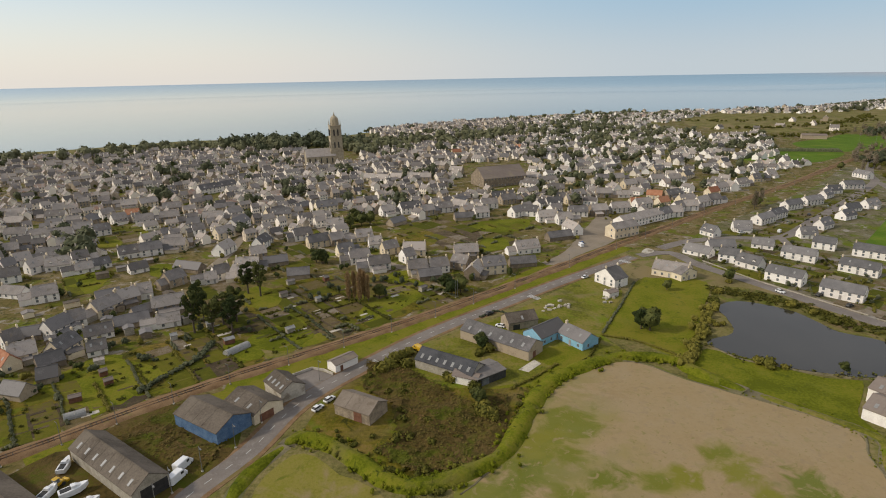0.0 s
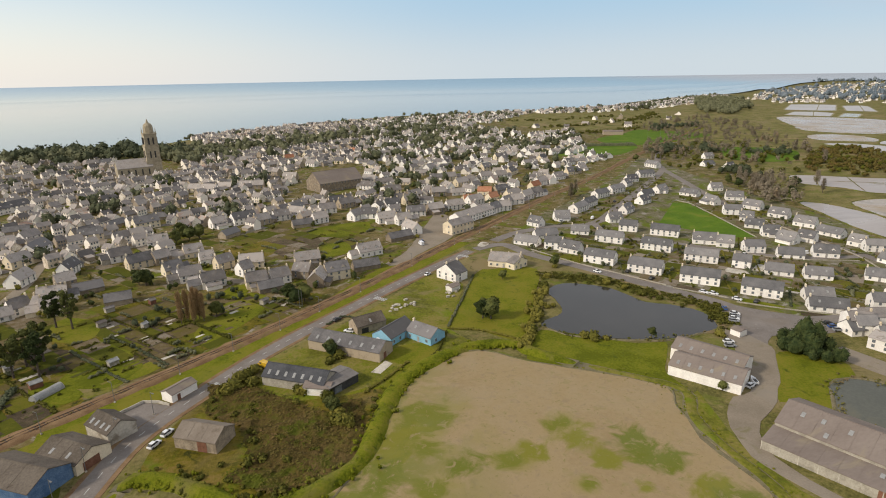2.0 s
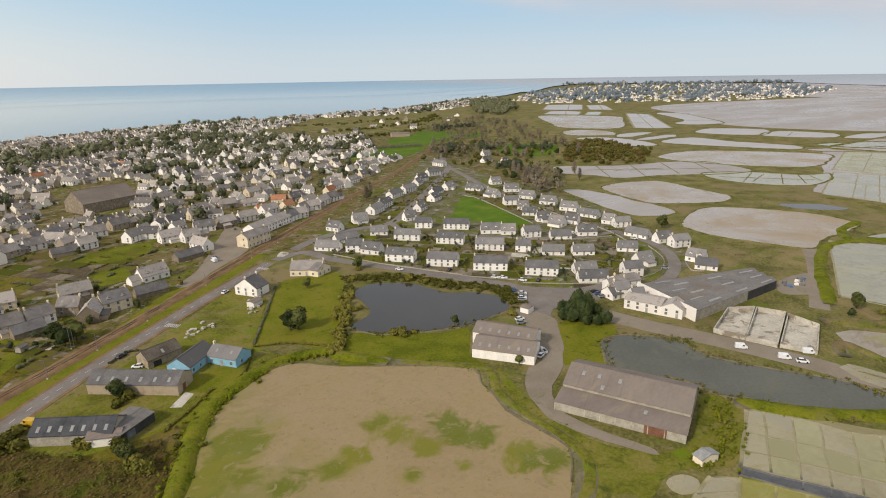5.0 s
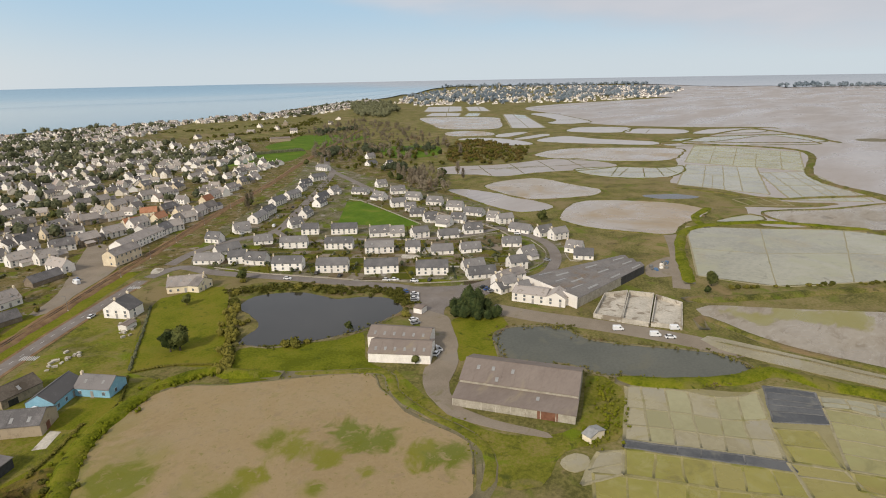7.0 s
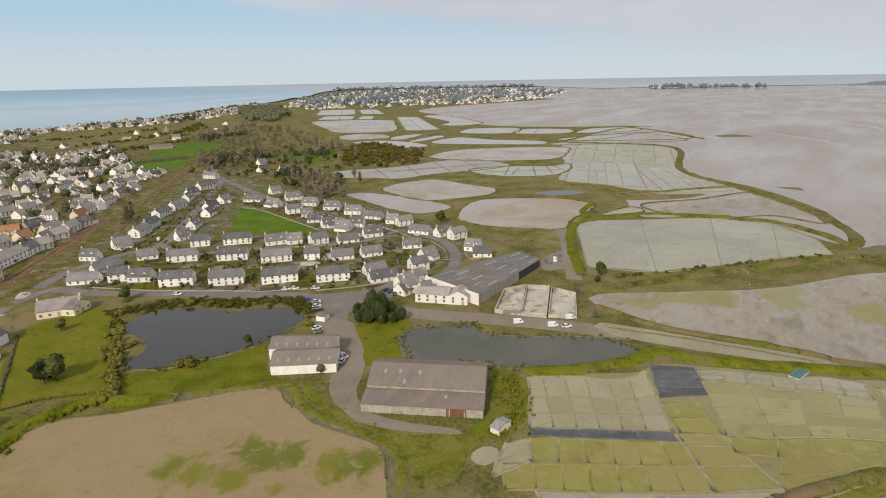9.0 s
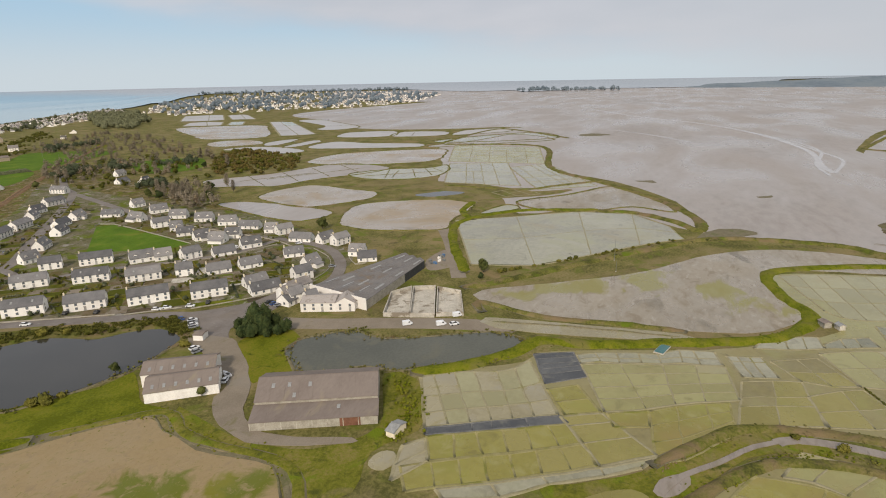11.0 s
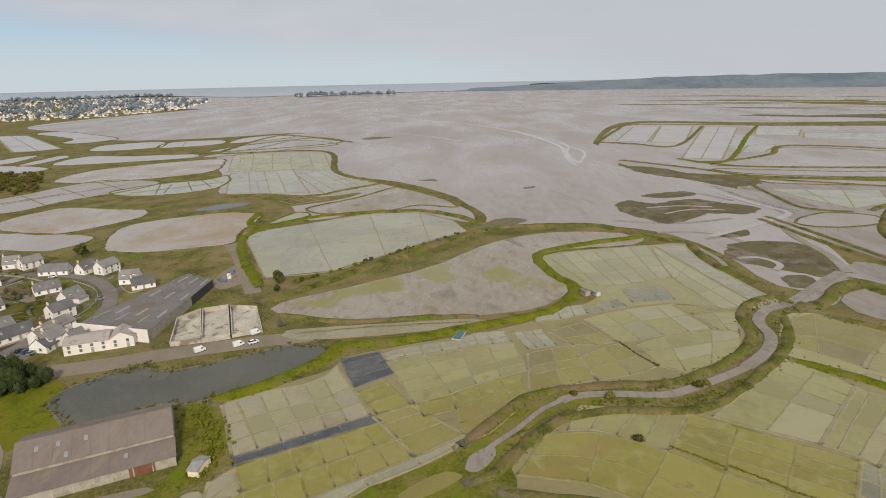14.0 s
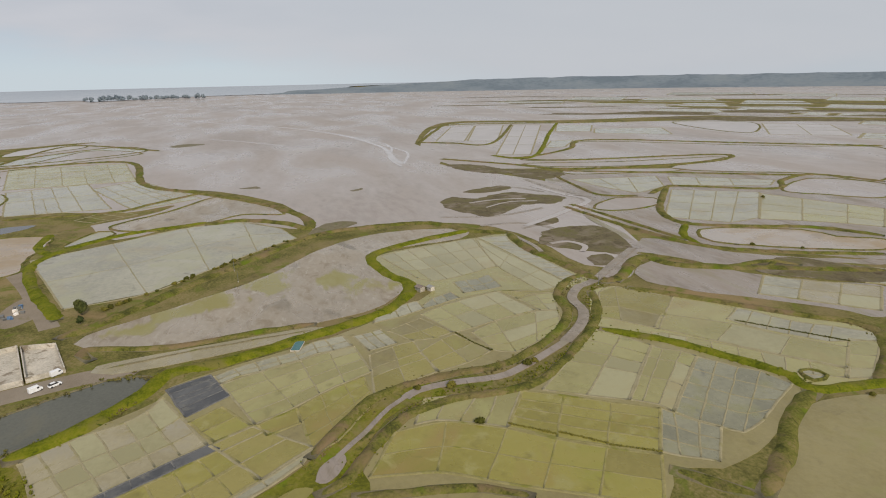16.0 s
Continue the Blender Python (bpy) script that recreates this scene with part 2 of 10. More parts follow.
PAN_GREY = material("grey_salt_pan_water", ramp((0.228, 0.211, 0.139), (0.328, 0.307, 0.210)), 0.03, 0.25, 0.03, 14, vary=0.12, spec=0.5, rough_to=0.12, patches=((0.4, 0.55, 0.7, (0.33, 0.30, 0.207), None), (0.022, 0.56, 0.68, (0.27, 0.225, 0.117), None), (0.035, 0.5, 0.64, (0.297, 0.281, 0.158), None), (0.13, 0.58, 0.7, (0.201, 0.180, 0.114), None)))
PAN_GREEN = material("green_salt_pan_water", ramp((0.238, 0.212, 0.074), (0.30, 0.272, 0.107)), 0.03, 0.3, 0.03, 14, vary=0.24, spec=0.45, rough_to=0.16, patches=((0.05, 0.54, 0.68, (0.285, 0.268, 0.094), None), (0.02, 0.56, 0.7, (0.265, 0.208, 0.076), None), (0.11, 0.6, 0.7, (0.208, 0.185, 0.062), None)))
PAN_YELLOW = material("yellow_green_salt_pan_water", ramp((0.208, 0.178, 0.029), (0.262, 0.228, 0.046)), 0.03, 0.34, 0.03, 14, vary=0.24, spec=0.45, rough_to=0.2, patches=((0.05, 0.54, 0.68, (0.238, 0.222, 0.035), None), (0.16, 0.54, 0.66, (0.275, 0.245, 0.075), None), (0.02, 0.58, 0.7, (0.25, 0.178, 0.049), None), (0.11, 0.6, 0.7, (0.178, 0.15, 0.029), None)))
PAN_PALE = material("pale_salt_pan_water", ramp((0.258, 0.232, 0.110), (0.325, 0.298, 0.157)), 0.03, 0.27, 0.03, 14, vary=0.24, spec=0.5, rough_to=0.14, patches=((0.03, 0.54, 0.68, (0.30, 0.255, 0.120), None),))
PAN_TAN = material("tan_salt_pan_mud", ramp((0.248, 0.210, 0.118), (0.325, 0.282, 0.172)), 0.04, 0.35, 0.05, 14, vary=0.2, spec=0.4, rough_to=0.2, patches=((0.05, 0.54, 0.66, (0.295, 0.262, 0.185), None), (0.12, 0.57, 0.7, (0.275, 0.232, 0.108), None)))
PAN_OLIVE = material("olive_salt_pan_water", ramp((0.205, 0.172, 0.041), (0.262, 0.222, 0.062)), 0.04, 0.4, 0.05, 14, vary=0.24, spec=0.4, rough_to=0.22, patches=((0.03, 0.54, 0.66, (0.235, 0.215, 0.047), None),))
PAN_SLATE = material("slate_salt_pan_water", ramp((0.17, 0.162, 0.104), (0.245, 0.232, 0.149)), 0.05, 0.34, 0.05, 12, vary=0.14, spec=0.45, rough_to=0.18, patches=((0.05, 0.54, 0.68, (0.215, 0.205, 0.090), None), (0.13, 0.6, 0.72, (0.115, 0.112, 0.086), None)))
PAN_DARK = material("dark_slate_salt_pan_mud", ramp((0.055, 0.056, 0.058), (0.105, 0.104, 0.10)), 0.08, 0.4, 0.08, 12, vary=0.2, spec=0.4, patches=((0.13, 0.56, 0.7, (0.16, 0.15, 0.12), None),))
PAN_BROWN = material("brown_salt_pan_mud", ramp((0.195, 0.162, 0.064), (0.255, 0.215, 0.092)), 0.04, 0.5, 0.08, 14, vary=0.1, spec=0.35, rough_to=0.28, patches=((0.05, 0.54, 0.66, (0.235, 0.21, 0.076), None), (0.13, 0.6, 0.72, (0.155, 0.122, 0.051), None)))
POND = material("dark_pond_water", ramp((0.026, 0.025, 0.021), (0.036, 0.034, 0.029)), 0.05, 0.08, 0.02, 30, spec=0.42)
POND_GREEN = material("green_pond_water", ramp((0.066, 0.066, 0.044), (0.098, 0.096, 0.068)), 0.03, 0.12, 0.02, 30, spec=0.38, patches=((0.05, 0.55, 0.7, (0.115, 0.104, 0.06), None),))
SEA = material("sea_water", ramp((0.06, 0.088, 0.095), (0.085, 0.112, 0.12)), 0.0015, 0.06, 0.012, 60, spec=1.0, squeeze=(0.35, 0.3), patches=((0.0011, 0.5, 0.62, (0.095, 0.122, 0.125), None),))
CREEK = material("creek_mud_water", ramp((0.195, 0.160, 0.118), (0.275, 0.230, 0.178)), 0.06, 0.5, 0.1, 12, spec=0.4, rough_to=0.25, patches=((0.1, 0.56, 0.68, (0.15, 0.118, 0.078), None),))
DULL_MUD = material("brown_lilac_mud", ramp((0.205, 0.168, 0.134), (0.272, 0.228, 0.19), (0.235, 0.19, 0.142)), 0.03, 0.5, 0.1, 14, spec=0.45, rough_to=0.25, squeeze=(1.0, 0.35), patches=((0.06, 0.56, 0.68, (0.155, 0.122, 0.078), None), (0.025, 0.56, 0.7, (0.20, 0.175, 0.07), None)))
ASPHALT = material("asphalt", ramp((0.150, 0.127, 0.110), (0.212, 0.184, 0.162)), 0.1, 0.9, 0.2, 20, patches=((0.12, 0.54, 0.66, (0.160, 0.132, 0.110), None), (0.5, 0.58, 0.68, (0.235, 0.208, 0.184), None), (0.03, 0.56, 0.7, (0.19, 0.158, 0.128), None)))
GRAVEL = material("gravel", ramp((0.200, 0.164, 0.122), (0.265, 0.220, 0.168)), 0.08, 0.95, 0.4, 24, spec=0.15, patches=((0.12, 0.60, 0.74, (0.150, 0.135, 0.055), None), (0.04, 0.55, 0.7, (0.24, 0.206, 0.166), None)))
BALLAST = material("rail_ballast", ramp((0.155, 0.092, 0.048), (0.255, 0.165, 0.090)), 0.2, 0.95, 0.5, 16, spec=0.1, patches=((0.1, 0.57, 0.68, (0.15, 0.128, 0.04), None),))
GREY_ROOF = material("grey_metal_roof", ramp((0.138, 0.124, 0.114), (0.205, 0.186, 0.172)), 0.1, 0.7, 0.2, 10, spec=0.3, patches=((0.06, 0.52, 0.66, (0.185, 0.135, 0.092), None), (0.2, 0.57, 0.7, (0.115, 0.09, 0.07), None)))
STEEL = material("rusty_rail_steel", ramp((0.10, 0.06, 0.04), (0.17, 0.11, 0.08)), 1.0, 0.6, 0.1, 8, metal=0.5)
WHITE = material("white_render", ramp((0.74, 0.69, 0.63), (0.90, 0.85, 0.785)), 0.3, 0.85, 0.1, 8, vary=0.25)
CREAM = material("cream_render", ramp((0.63, 0.52, 0.36), (0.78, 0.675, 0.50)), 0.3, 0.85, 0.1, 8, vary=0.3)
STONE = material("granite_stone", ramp((0.204, 0.160, 0.113), (0.396, 0.319, 0.227)), 0.5, 0.9, 0.4, 6, vary=0.25)
BLOCK = material("weathered_blockwork", ramp((0.26, 0.23, 0.18), (0.42, 0.38, 0.31)), 0.4, 0.9, 0.3, 6)
SLATE = material("slate_roof", [(0.22, (0.135, 0.120, 0.110)), (0.45, (0.245, 0.217, 0.198)), (0.75, (0.395, 0.346, 0.308))], 0.25, 0.7, 0.25, 10, vary=0.6, spec=0.3, patches=((0.5, 0.56, 0.7, (0.185, 0.150, 0.112), None),))
BLACK_SLATE = material("black_slate_roof", ramp((0.035, 0.036, 0.04), (0.07, 0.07, 0.075)), 0.3, 0.6, 0.2, 10, spec=0.3)
ESTATE_SLATE = material("estate_slate_roof", [(0.25, (0.100, 0.096, 0.096)), (0.5, (0.165, 0.156, 0.152)), (0.75, (0.255, 0.236, 0.222))], 0.25, 0.7, 0.25, 10, vary=0.5, spec=0.3)
DARK_SLATE = material("dark_slate_roof", ramp((0.105, 0.097, 0.094), (0.190, 0.175, 0.168)), 0.25, 0.65, 0.25, 10, vary=0.3, spec=0.3)
FIBRE = material("lichened_fibre_cement_roof", ramp((0.168, 0.133, 0.112), (0.212, 0.172, 0.146), (0.25, 0.207, 0.174), 0.3, 0.7), 0.12, 0.9, 0.2, 12, spec=0.2, vary=0.1, patches=((0.16, 0.56, 0.72, (0.26, 0.215, 0.15), None), (0.5, 0.62, 0.75, (0.16, 0.13, 0.11), None)), squeeze=(1.15, 0.35))
DARK_FIBRE = material("dark_sheet_roof", ramp((0.090, 0.073, 0.056), (0.128, 0.105, 0.083), (0.160, 0.133, 0.104)), 0.12, 0.9, 0.3, 14, spec=0.2, vary=0.1, patches=((0.3, 0.58, 0.7, (0.085, 0.066, 0.048), None),))
BROWN_FIBRE = material("brown_grey_sheet_roof", ramp((0.165, 0.133, 0.103), (0.225, 0.186, 0.148)), 0.12, 0.9, 0.2, 14, spec=0.2, patches=((0.3, 0.58, 0.7, (0.125, 0.098, 0.07), None),))
TILE = material("orange_clay_roof", ramp((0.30, 0.12, 0.06), (0.42, 0.2, 0.11)), 0.4, 0.85, 0.3, 10, vary=0.2)
BLUE = material("sky_blue_cladding", ramp((0.20, 0.40, 0.52), (0.27, 0.49, 0.62)), 0.5, 0.7, 0.1, 8)
DEEP_BLUE = material("blue_steel_sheet", ramp((0.05, 0.11, 0.22), (0.13, 0.21, 0.33)), 0.5, 0.6, 0.1, 8)
DARK = material("dark_opening", ramp((0.02, 0.02, 0.02), (0.045, 0.042, 0.04)), 1.0, 0.6, 0.0)
BLACK_CLAD = material("black_cladding", ramp((0.03, 0.03, 0.032), (0.06, 0.06, 0.06)), 0.6, 0.7, 0.1)
GLASS = material("window_glass", ramp((0.10, 0.11, 0.12), (0.20, 0.21, 0.22)), 0.8, 0.12, 0.0, spec=0.5)
SKYLIGHT = material("translucent_skylight", ramp((0.22, 0.215, 0.205), (0.32, 0.315, 0.30)), 0.8, 0.4, 0.0)
PALE_DOOR = material("painted_house_door", ramp((0.22, 0.20, 0.18), (0.42, 0.40, 0.37)), 0.05, 0.6, 0.0)
RUST_DOOR = material("brown_door", ramp((0.13, 0.055, 0.03), (0.22, 0.10, 0.06)), 0.8, 0.8, 0.1)
CONCRETE = material("pale_concrete", ramp((0.38, 0.345, 0.285), (0.56, 0.51, 0.43)), 0.15, 0.9, 0.2, 8, spec=0.2, patches=((0.18, 0.53, 0.62, (0.24, 0.20, 0.15), None),))
# paler and bluer than LEAF_DEEP: distance haze put into the leaf colour
LEAF_HAZED = material("hazed_evergreen_leaves", ramp((0.056, 0.066, 0.034), (0.142, 0.142, 0.076)), 0.5, 0.8, 0.4, 5, vary=0.3, spec=0.15)
LEAF_DEEP = material("deep_evergreen_leaves", ramp((0.030, 0.042, 0.011), (0.098, 0.104, 0.028)), 0.5, 0.8, 0.4, 5, vary=0.3, spec=0.15)
POPLAR_TWIG = material("orange_brown_twigs", ramp((0.24, 0.155, 0.075), (0.38, 0.255, 0.13)), 0.6, 0.9, 0.3, 5, spec=0.1)
LEAF_OLIVE = material("olive_shrub_leaves", ramp((0.066, 0.067, 0.010), (0.156, 0.137, 0.025)), 0.5, 0.85, 0.4, 5, vary=0.4, spec=0.15)
LEAF_BROWN = material("bare_twigs", ramp((0.165, 0.135, 0.095), (0.285, 0.236, 0.172)), 0.6, 0.9, 0.3, 5, vary=0.3, spec=0.1, patches=((0.05, 0.56, 0.68, (0.22, 0.148, 0.085), None), (0.2, 0.55, 0.66, (0.125, 0.125, 0.045), None)))
TIDAL = material("algae_streaked_mud", ramp((0.248, 0.206, 0.148), (0.322, 0.272, 0.205)), 0.02, 0.5, 0.1, 20, spec=0.5, rough_to=0.22, squeeze=(0.4, 0.5), patches=((0.16, 0.52, 0.64, (0.215, 0.168, 0.108), None), (0.3, 0.57, 0.7, (0.37, 0.325, 0.26), None), (0.07, 0.58, 0.68, (0.168, 0.136, 0.088), None), (0.07, 0.50, 0.60, (0.235, 0.205, 0.055), (292.8, -1.3, 37)), (0.07, 0.50, 0.60, (0.235, 0.205, 0.055), (269.1, 37.7, 23)), (0.07, 0.50, 0.60, (0.235, 0.205, 0.055), (278.8, 21.8, 29)), (0.07, 0.50, 0.60, (0.235, 0.205, 0.055), (253.7, 56.5, 20)), (0.07, 0.50, 0.60, (0.235, 0.205, 0.055), (271.5, -52.3, 34)), (0.07, 0.50, 0.60, (0.235, 0.205, 0.055), (288.1, -31.1, 29))))
POOL_TAN = material("tan_mud_under_thin_water", ramp((0.28, 0.228, 0.165), (0.355, 0.30, 0.24), (0.33, 0.29, 0.255), 0.34, 0.62), 0.012, 0.4, 0.06, 30, spec=0.5, rough_to=0.2, patches=((0.016, 0.50, 0.60, (0.30, 0.215, 0.115), None), (0.05, 0.58, 0.7, (0.215, 0.17, 0.115), None)))
FILM = material("thin_water_film", ramp((0.335, 0.300, 0.275), (0.42, 0.378, 0.350)), 0.03, 0.3, 0.02, 10, spec=0.5, patches=((0.02, 0.55, 0.7, (0.29, 0.245, 0.19), None),))
CHANNEL = material("bright_channel_water", ramp((0.37, 0.335, 0.312), (0.45, 0.412, 0.39)), 0.03, 0.2, 0.02, 10, spec=0.55)
PALE_STONE = material("pale_granite", ramp((0.30, 0.25, 0.17), (0.47, 0.40, 0.285)), 0.4, 0.9, 0.3, 6, spec=0.2)
WET_CLAY = material("dark_wet_clay", ramp((0.118, 0.098, 0.052), (0.185, 0.155, 0.085)), 0.3, 0.7, 0.3, 8, spec=0.3, patches=((0.12, 0.54, 0.66, (0.10, 0.105, 0.022), None),))
GALV = material("galvanised_steel", ramp((0.16, 0.16, 0.155), (0.24, 0.24, 0.23)), 1.0, 0.6, 0.0, metal=0.4)
CYPRESS = material("dark_cypress_leaves", ramp((0.020, 0.033, 0.011), (0.064, 0.078, 0.024)), 0.5, 0.8, 0.4, 5, spec=0.12)
LEAF_DULL = material("dull_bramble_leaves", ramp((0.066, 0.055, 0.013), (0.135, 0.100, 0.030)), 0.4, 0.9, 0.4, 5, spec=0.1, patches=((0.12, 0.55, 0.65, (0.150, 0.090, 0.037), None), (0.07, 0.50, 0.60, (0.082, 0.088, 0.010), None)))
TEAL = material("teal_tarpaulin", ramp((0.045, 0.13, 0.13), (0.08, 0.18, 0.18)), 0.8, 0.5, 0.1)
BARK = material("bark", ramp((0.06, 0.045, 0.03), (0.12, 0.095, 0.07)), 1.5, 0.95, 0.4)
# far woods: the blue-grey of distant haze is put into this colour
HAZY_WOODS = material("haze_tinted_woods", ramp((0.112, 0.142, 0.168), (0.155, 0.186, 0.212), (0.178, 0.206, 0.222)), 0.004, 0.95, 0.0, 8)
PAINT = material("white_road_paint", ramp((0.390, 0.390, 0.374), (0.530, 0.523, 0.499)), 0.8, 0.8, 0.05)


# ---- building helpers ----
def part(name, bm, mat, parent=None, label="", smooth=False):
    """Links a bmesh as one mesh object, under a thing if one is given."""
    me = bpy.data.meshes.new(name)
    bm.to_mesh(me)
    bm.free()
    me.materials.append(mat)
    if smooth:
        me.shade_smooth()
    ob = new(name, me)
    ob.parent = parent
    if label:
        ob["label"] = label
    return ob


def again(name, mesh, parent, m):
    """One more object on the same mesh."""
    ob = new(name, mesh)
    ob.parent, ob.matrix_basis = parent, m
    return ob


def box(bm, x0, x1, y0, y1, z0, z1):
    v = [bm.verts.new((x, y, z)) for z in (z0, z1) for x, y in ((x0, y0), (x1, y0), (x1, y1), (x0, y1))]
    for f in ((3, 2, 1, 0), (4, 5, 6, 7), (0, 1, 5, 4), (1, 2, 6, 5), (2, 3, 7, 6), (3, 0, 4, 7)):
        bm.faces.new([v[i] for i in f])
    return v


def boxed(*sizes):
    bm = bmesh.new()
    for s in sizes:
        box(bm, *s)
    return bm


def spline(pts, step=6.0, closed=False, rough=0.0):
    """A smooth line through plan points, with a little unevenness."""
    n, out = len(pts), []
    for i in range(n if closed else n - 1):
        p = [Vector(pts[j % n] if closed else pts[min(max(j, 0), n - 1)]) for j in (i - 1, i, i + 1, i + 2)]
        k = max(2, int((p[2] - p[1]).length / step))
        for s in range(k):
            t = s / k
            q = 0.5 * (2 * p[1] + (p[2] - p[0]) * t + (2 * p[0] - 5 * p[1] + 4 * p[2] - p[3]) * t * t + (3 * p[1] - p[0] - 3 * p[2] + p[3]) * t ** 3)
            out.append(q)
    if not closed:
        out.append(Vector(pts[-1]))
    if rough:
        for q in out:
            e = noise.noise_vector((q.x * 0.12, q.y * 0.12, 3.1)) + 0.6 * noise.noise_vector((q.x * 0.45, q.y * 0.45, 9.1))
            q += Vector((e.x, e.y)) * rough
    return out


from mathutils.geometry import tessellate_polygon


SHEETS = []


def sheet(name, pts, z, mat, label="", category="", step=6.0, rough=0.6, smooth=True, kind="structure"):
    """A level sheet with a curved outline (pond, field, yard) and a short skirt down to the soil."""
    line = spline(pts, step, True, rough) if smooth else [Vector(p) for p in pts]
    n = len(line)
    SHEETS.append(name)
    z += 0.0011 + 0.0024 * (len(SHEETS) % 17)
    verts = [(q.x, q.y, z) for q in line] + [(q.x, q.y, -0.3) for q in line]
    faces = [list(t) for t in tessellate_polygon([[Vector((q.x, q.y, 0)) for q in line]])]
    faces += [[i, i + n, (i + 1) % n + n, (i + 1) % n] for i in range(n)]
    me = bpy.data.meshes.new(name)
    me.from_pydata(verts, [], faces)
    bm = bmesh.new()
    bm.from_mesh(me)
    bmesh.ops.recalc_face_normals(bm, faces=bm.faces)
    bm.to_mesh(me)
    bm.free()
    me.materials.append(mat)
    return tagged(new(name, me), label, category, kind=kind)


def ridge(name, pts, width, height, mat, label="", category="dyke", closed=False, step=4.0, rough=0.5, top=0.4, z=0.0, kind="structure", parent=None):
    """A long bank, bund, road or hedge of trapezoid section along a plan line."""
    line = spline(pts, step, closed, rough)
    n = len(line)
    verts, faces = [], []
    prof = ((-0.5, -0.25), (-0.5 * top - 0.08, 0.72), (-0.5 * top * 0.6, 1.0), (0.5 * top * 0.6, 1.0), (0.5 * top + 0.08, 0.72), (0.5, -0.25))
    for i, q in enumerate(line):
        a, c = line[(i - 1) % n if closed else max(i - 1, 0)], line[(i + 1) % n if closed else min(i + 1, n - 1)]
        d = (c - a).normalized() if (c - a).length > 1e-6 else Vector((1, 0))
        s = Vector((-d.y, d.x))
        w = width * (1 + (0.3 * noise.noise((q.x * 0.12, q.y * 0.12, 5)) + 0.14 * noise.noise((q.x * 0.5, q.y * 0.5, 6)) if rough else 0))
        h = height * (1 + (0.3 * noise.noise((q.x * 0.17, q.y * 0.17, 1)) if rough else 0))
        if not closed and height > 0.3:
            ease = min(1.0, (i + 0.4) / 2.4, (n - 0.6 - i) / 2.4)
            w, h = w * (0.4 + 0.6 * ease), h * ease
        for u, v in prof:
            e = s * u * w
            lump = 1 + (0.35 * noise.noise((q.x * 0.45 + u * 9, q.y * 0.45, 8)) if rough and height > 0.5 else 0)
            verts.append((q.x + e.x, q.y + e.y, z + v * h * lump if v > 0 else z - 0.2))
    k = len(prof)
    for i in range(n if closed else n - 1):
        j = (i + 1) % n
        faces += [[i * k + a, j * k + a, j * k + a + 1, i * k + a + 1] for a in range(k - 1)]
    if not closed:
        faces += [list(range(k))[::-1], [(n - 1) * k + a for a in range(k)]]
    me = bpy.data.meshes.new(name)
    me.from_pydata(verts, [], faces)
    me.materials.append(mat)
    me.shade_smooth()
    ob = new(name, me)
    if parent:
        ob.parent = parent
        return ob
    return tagged(ob, label, category, kind=kind)


def strip(name, pts, width, z, mat, label="", category="road", step=5.0, parent=None, thick=0.25):
    """A flat ribbon with a kerb's thickness: roads, paths, channels."""
    line = spline(pts, step)
    n = len(line)
    verts = []
    for i, q in enumerate(line):
        d = (line[min(i + 1, n - 1)] - line[max(i - 1, 0)]).normalized()
        s = Vector((-d.y, d.x)) * width / 2
        for e, h in ((s, z - thick), (s, z), (-s, z), (-s, z - thick)):
            verts.append((q.x + e.x, q.y + e.y, h))
    faces = [[i * 4 + a, i * 4 + a + 1, i * 4 + a + 5, i * 4 + a + 4] for i in range(n - 1) for a in range(3)]
    me = bpy.data.meshes.new(name)
    me.from_pydata(verts, [], faces)
    me.materials.append(mat)
    ob = new(name, me)
    if parent:
        ob.parent = parent
        return ob
    return tagged(ob, label, category, kind="structure")


# ---- ground, sea, far shores ----
def dish(r):
    """Height of the far sheets: level to 3.2 km, then a slow rise towards the horizon."""
    return 0.0 if r < 3200 else 59.0 * ((r - 3200) / 1700) ** 2


def fan(name, bearings, radii, z, mat, label, category, near=None, sink=0.0):
    """A sheet over a span of bearings, ring by ring; near: (bearing, radius) where it begins."""
    verts, faces, k = [], [], len(radii)
    for b in bearings:
        a, lo = radians(b), float(np.interp(b, *zip(*near))) if near else 0.0
        for r in radii:
            r = lo + (radii[-1] - lo) * r / radii[-1] if near else r
            verts.append((math.sin(a) * r, math.cos(a) * r, z + dish(r) - (sink if r > 3000 else 0)))
    for i in range(len(bearings) - 1):
        faces += [[i * k + j, i * k + j + 1, (i + 1) * k + j + 1, (i + 1) * k + j] for j in range(k - 1)]
    me = bpy.data.meshes.new(name)
    me.from_pydata(verts, [], faces)
    me.materials.append(mat)
    bm = bmesh.new()
    bm.from_mesh(me)
    bmesh.ops.recalc_face_normals(bm, faces=bm.faces)
    if sum(f.normal.z for f in bm.faces) < 0:
        bmesh.ops.reverse_faces(bm, faces=bm.faces[:])
    bm.to_mesh(me)
    bm.free()
    return tagged(new(name, me), label, category, kind="structure")


RINGS = [0, 150, 400, 800, 1500, 2400] + list(range(3200, 4901, 100)) + [4930]
fan("ground", range(-180, 181, 3), RINGS, 0.0, MARSH, "olive marsh grassland that reaches to the horizon", "ground", sink=5.0)
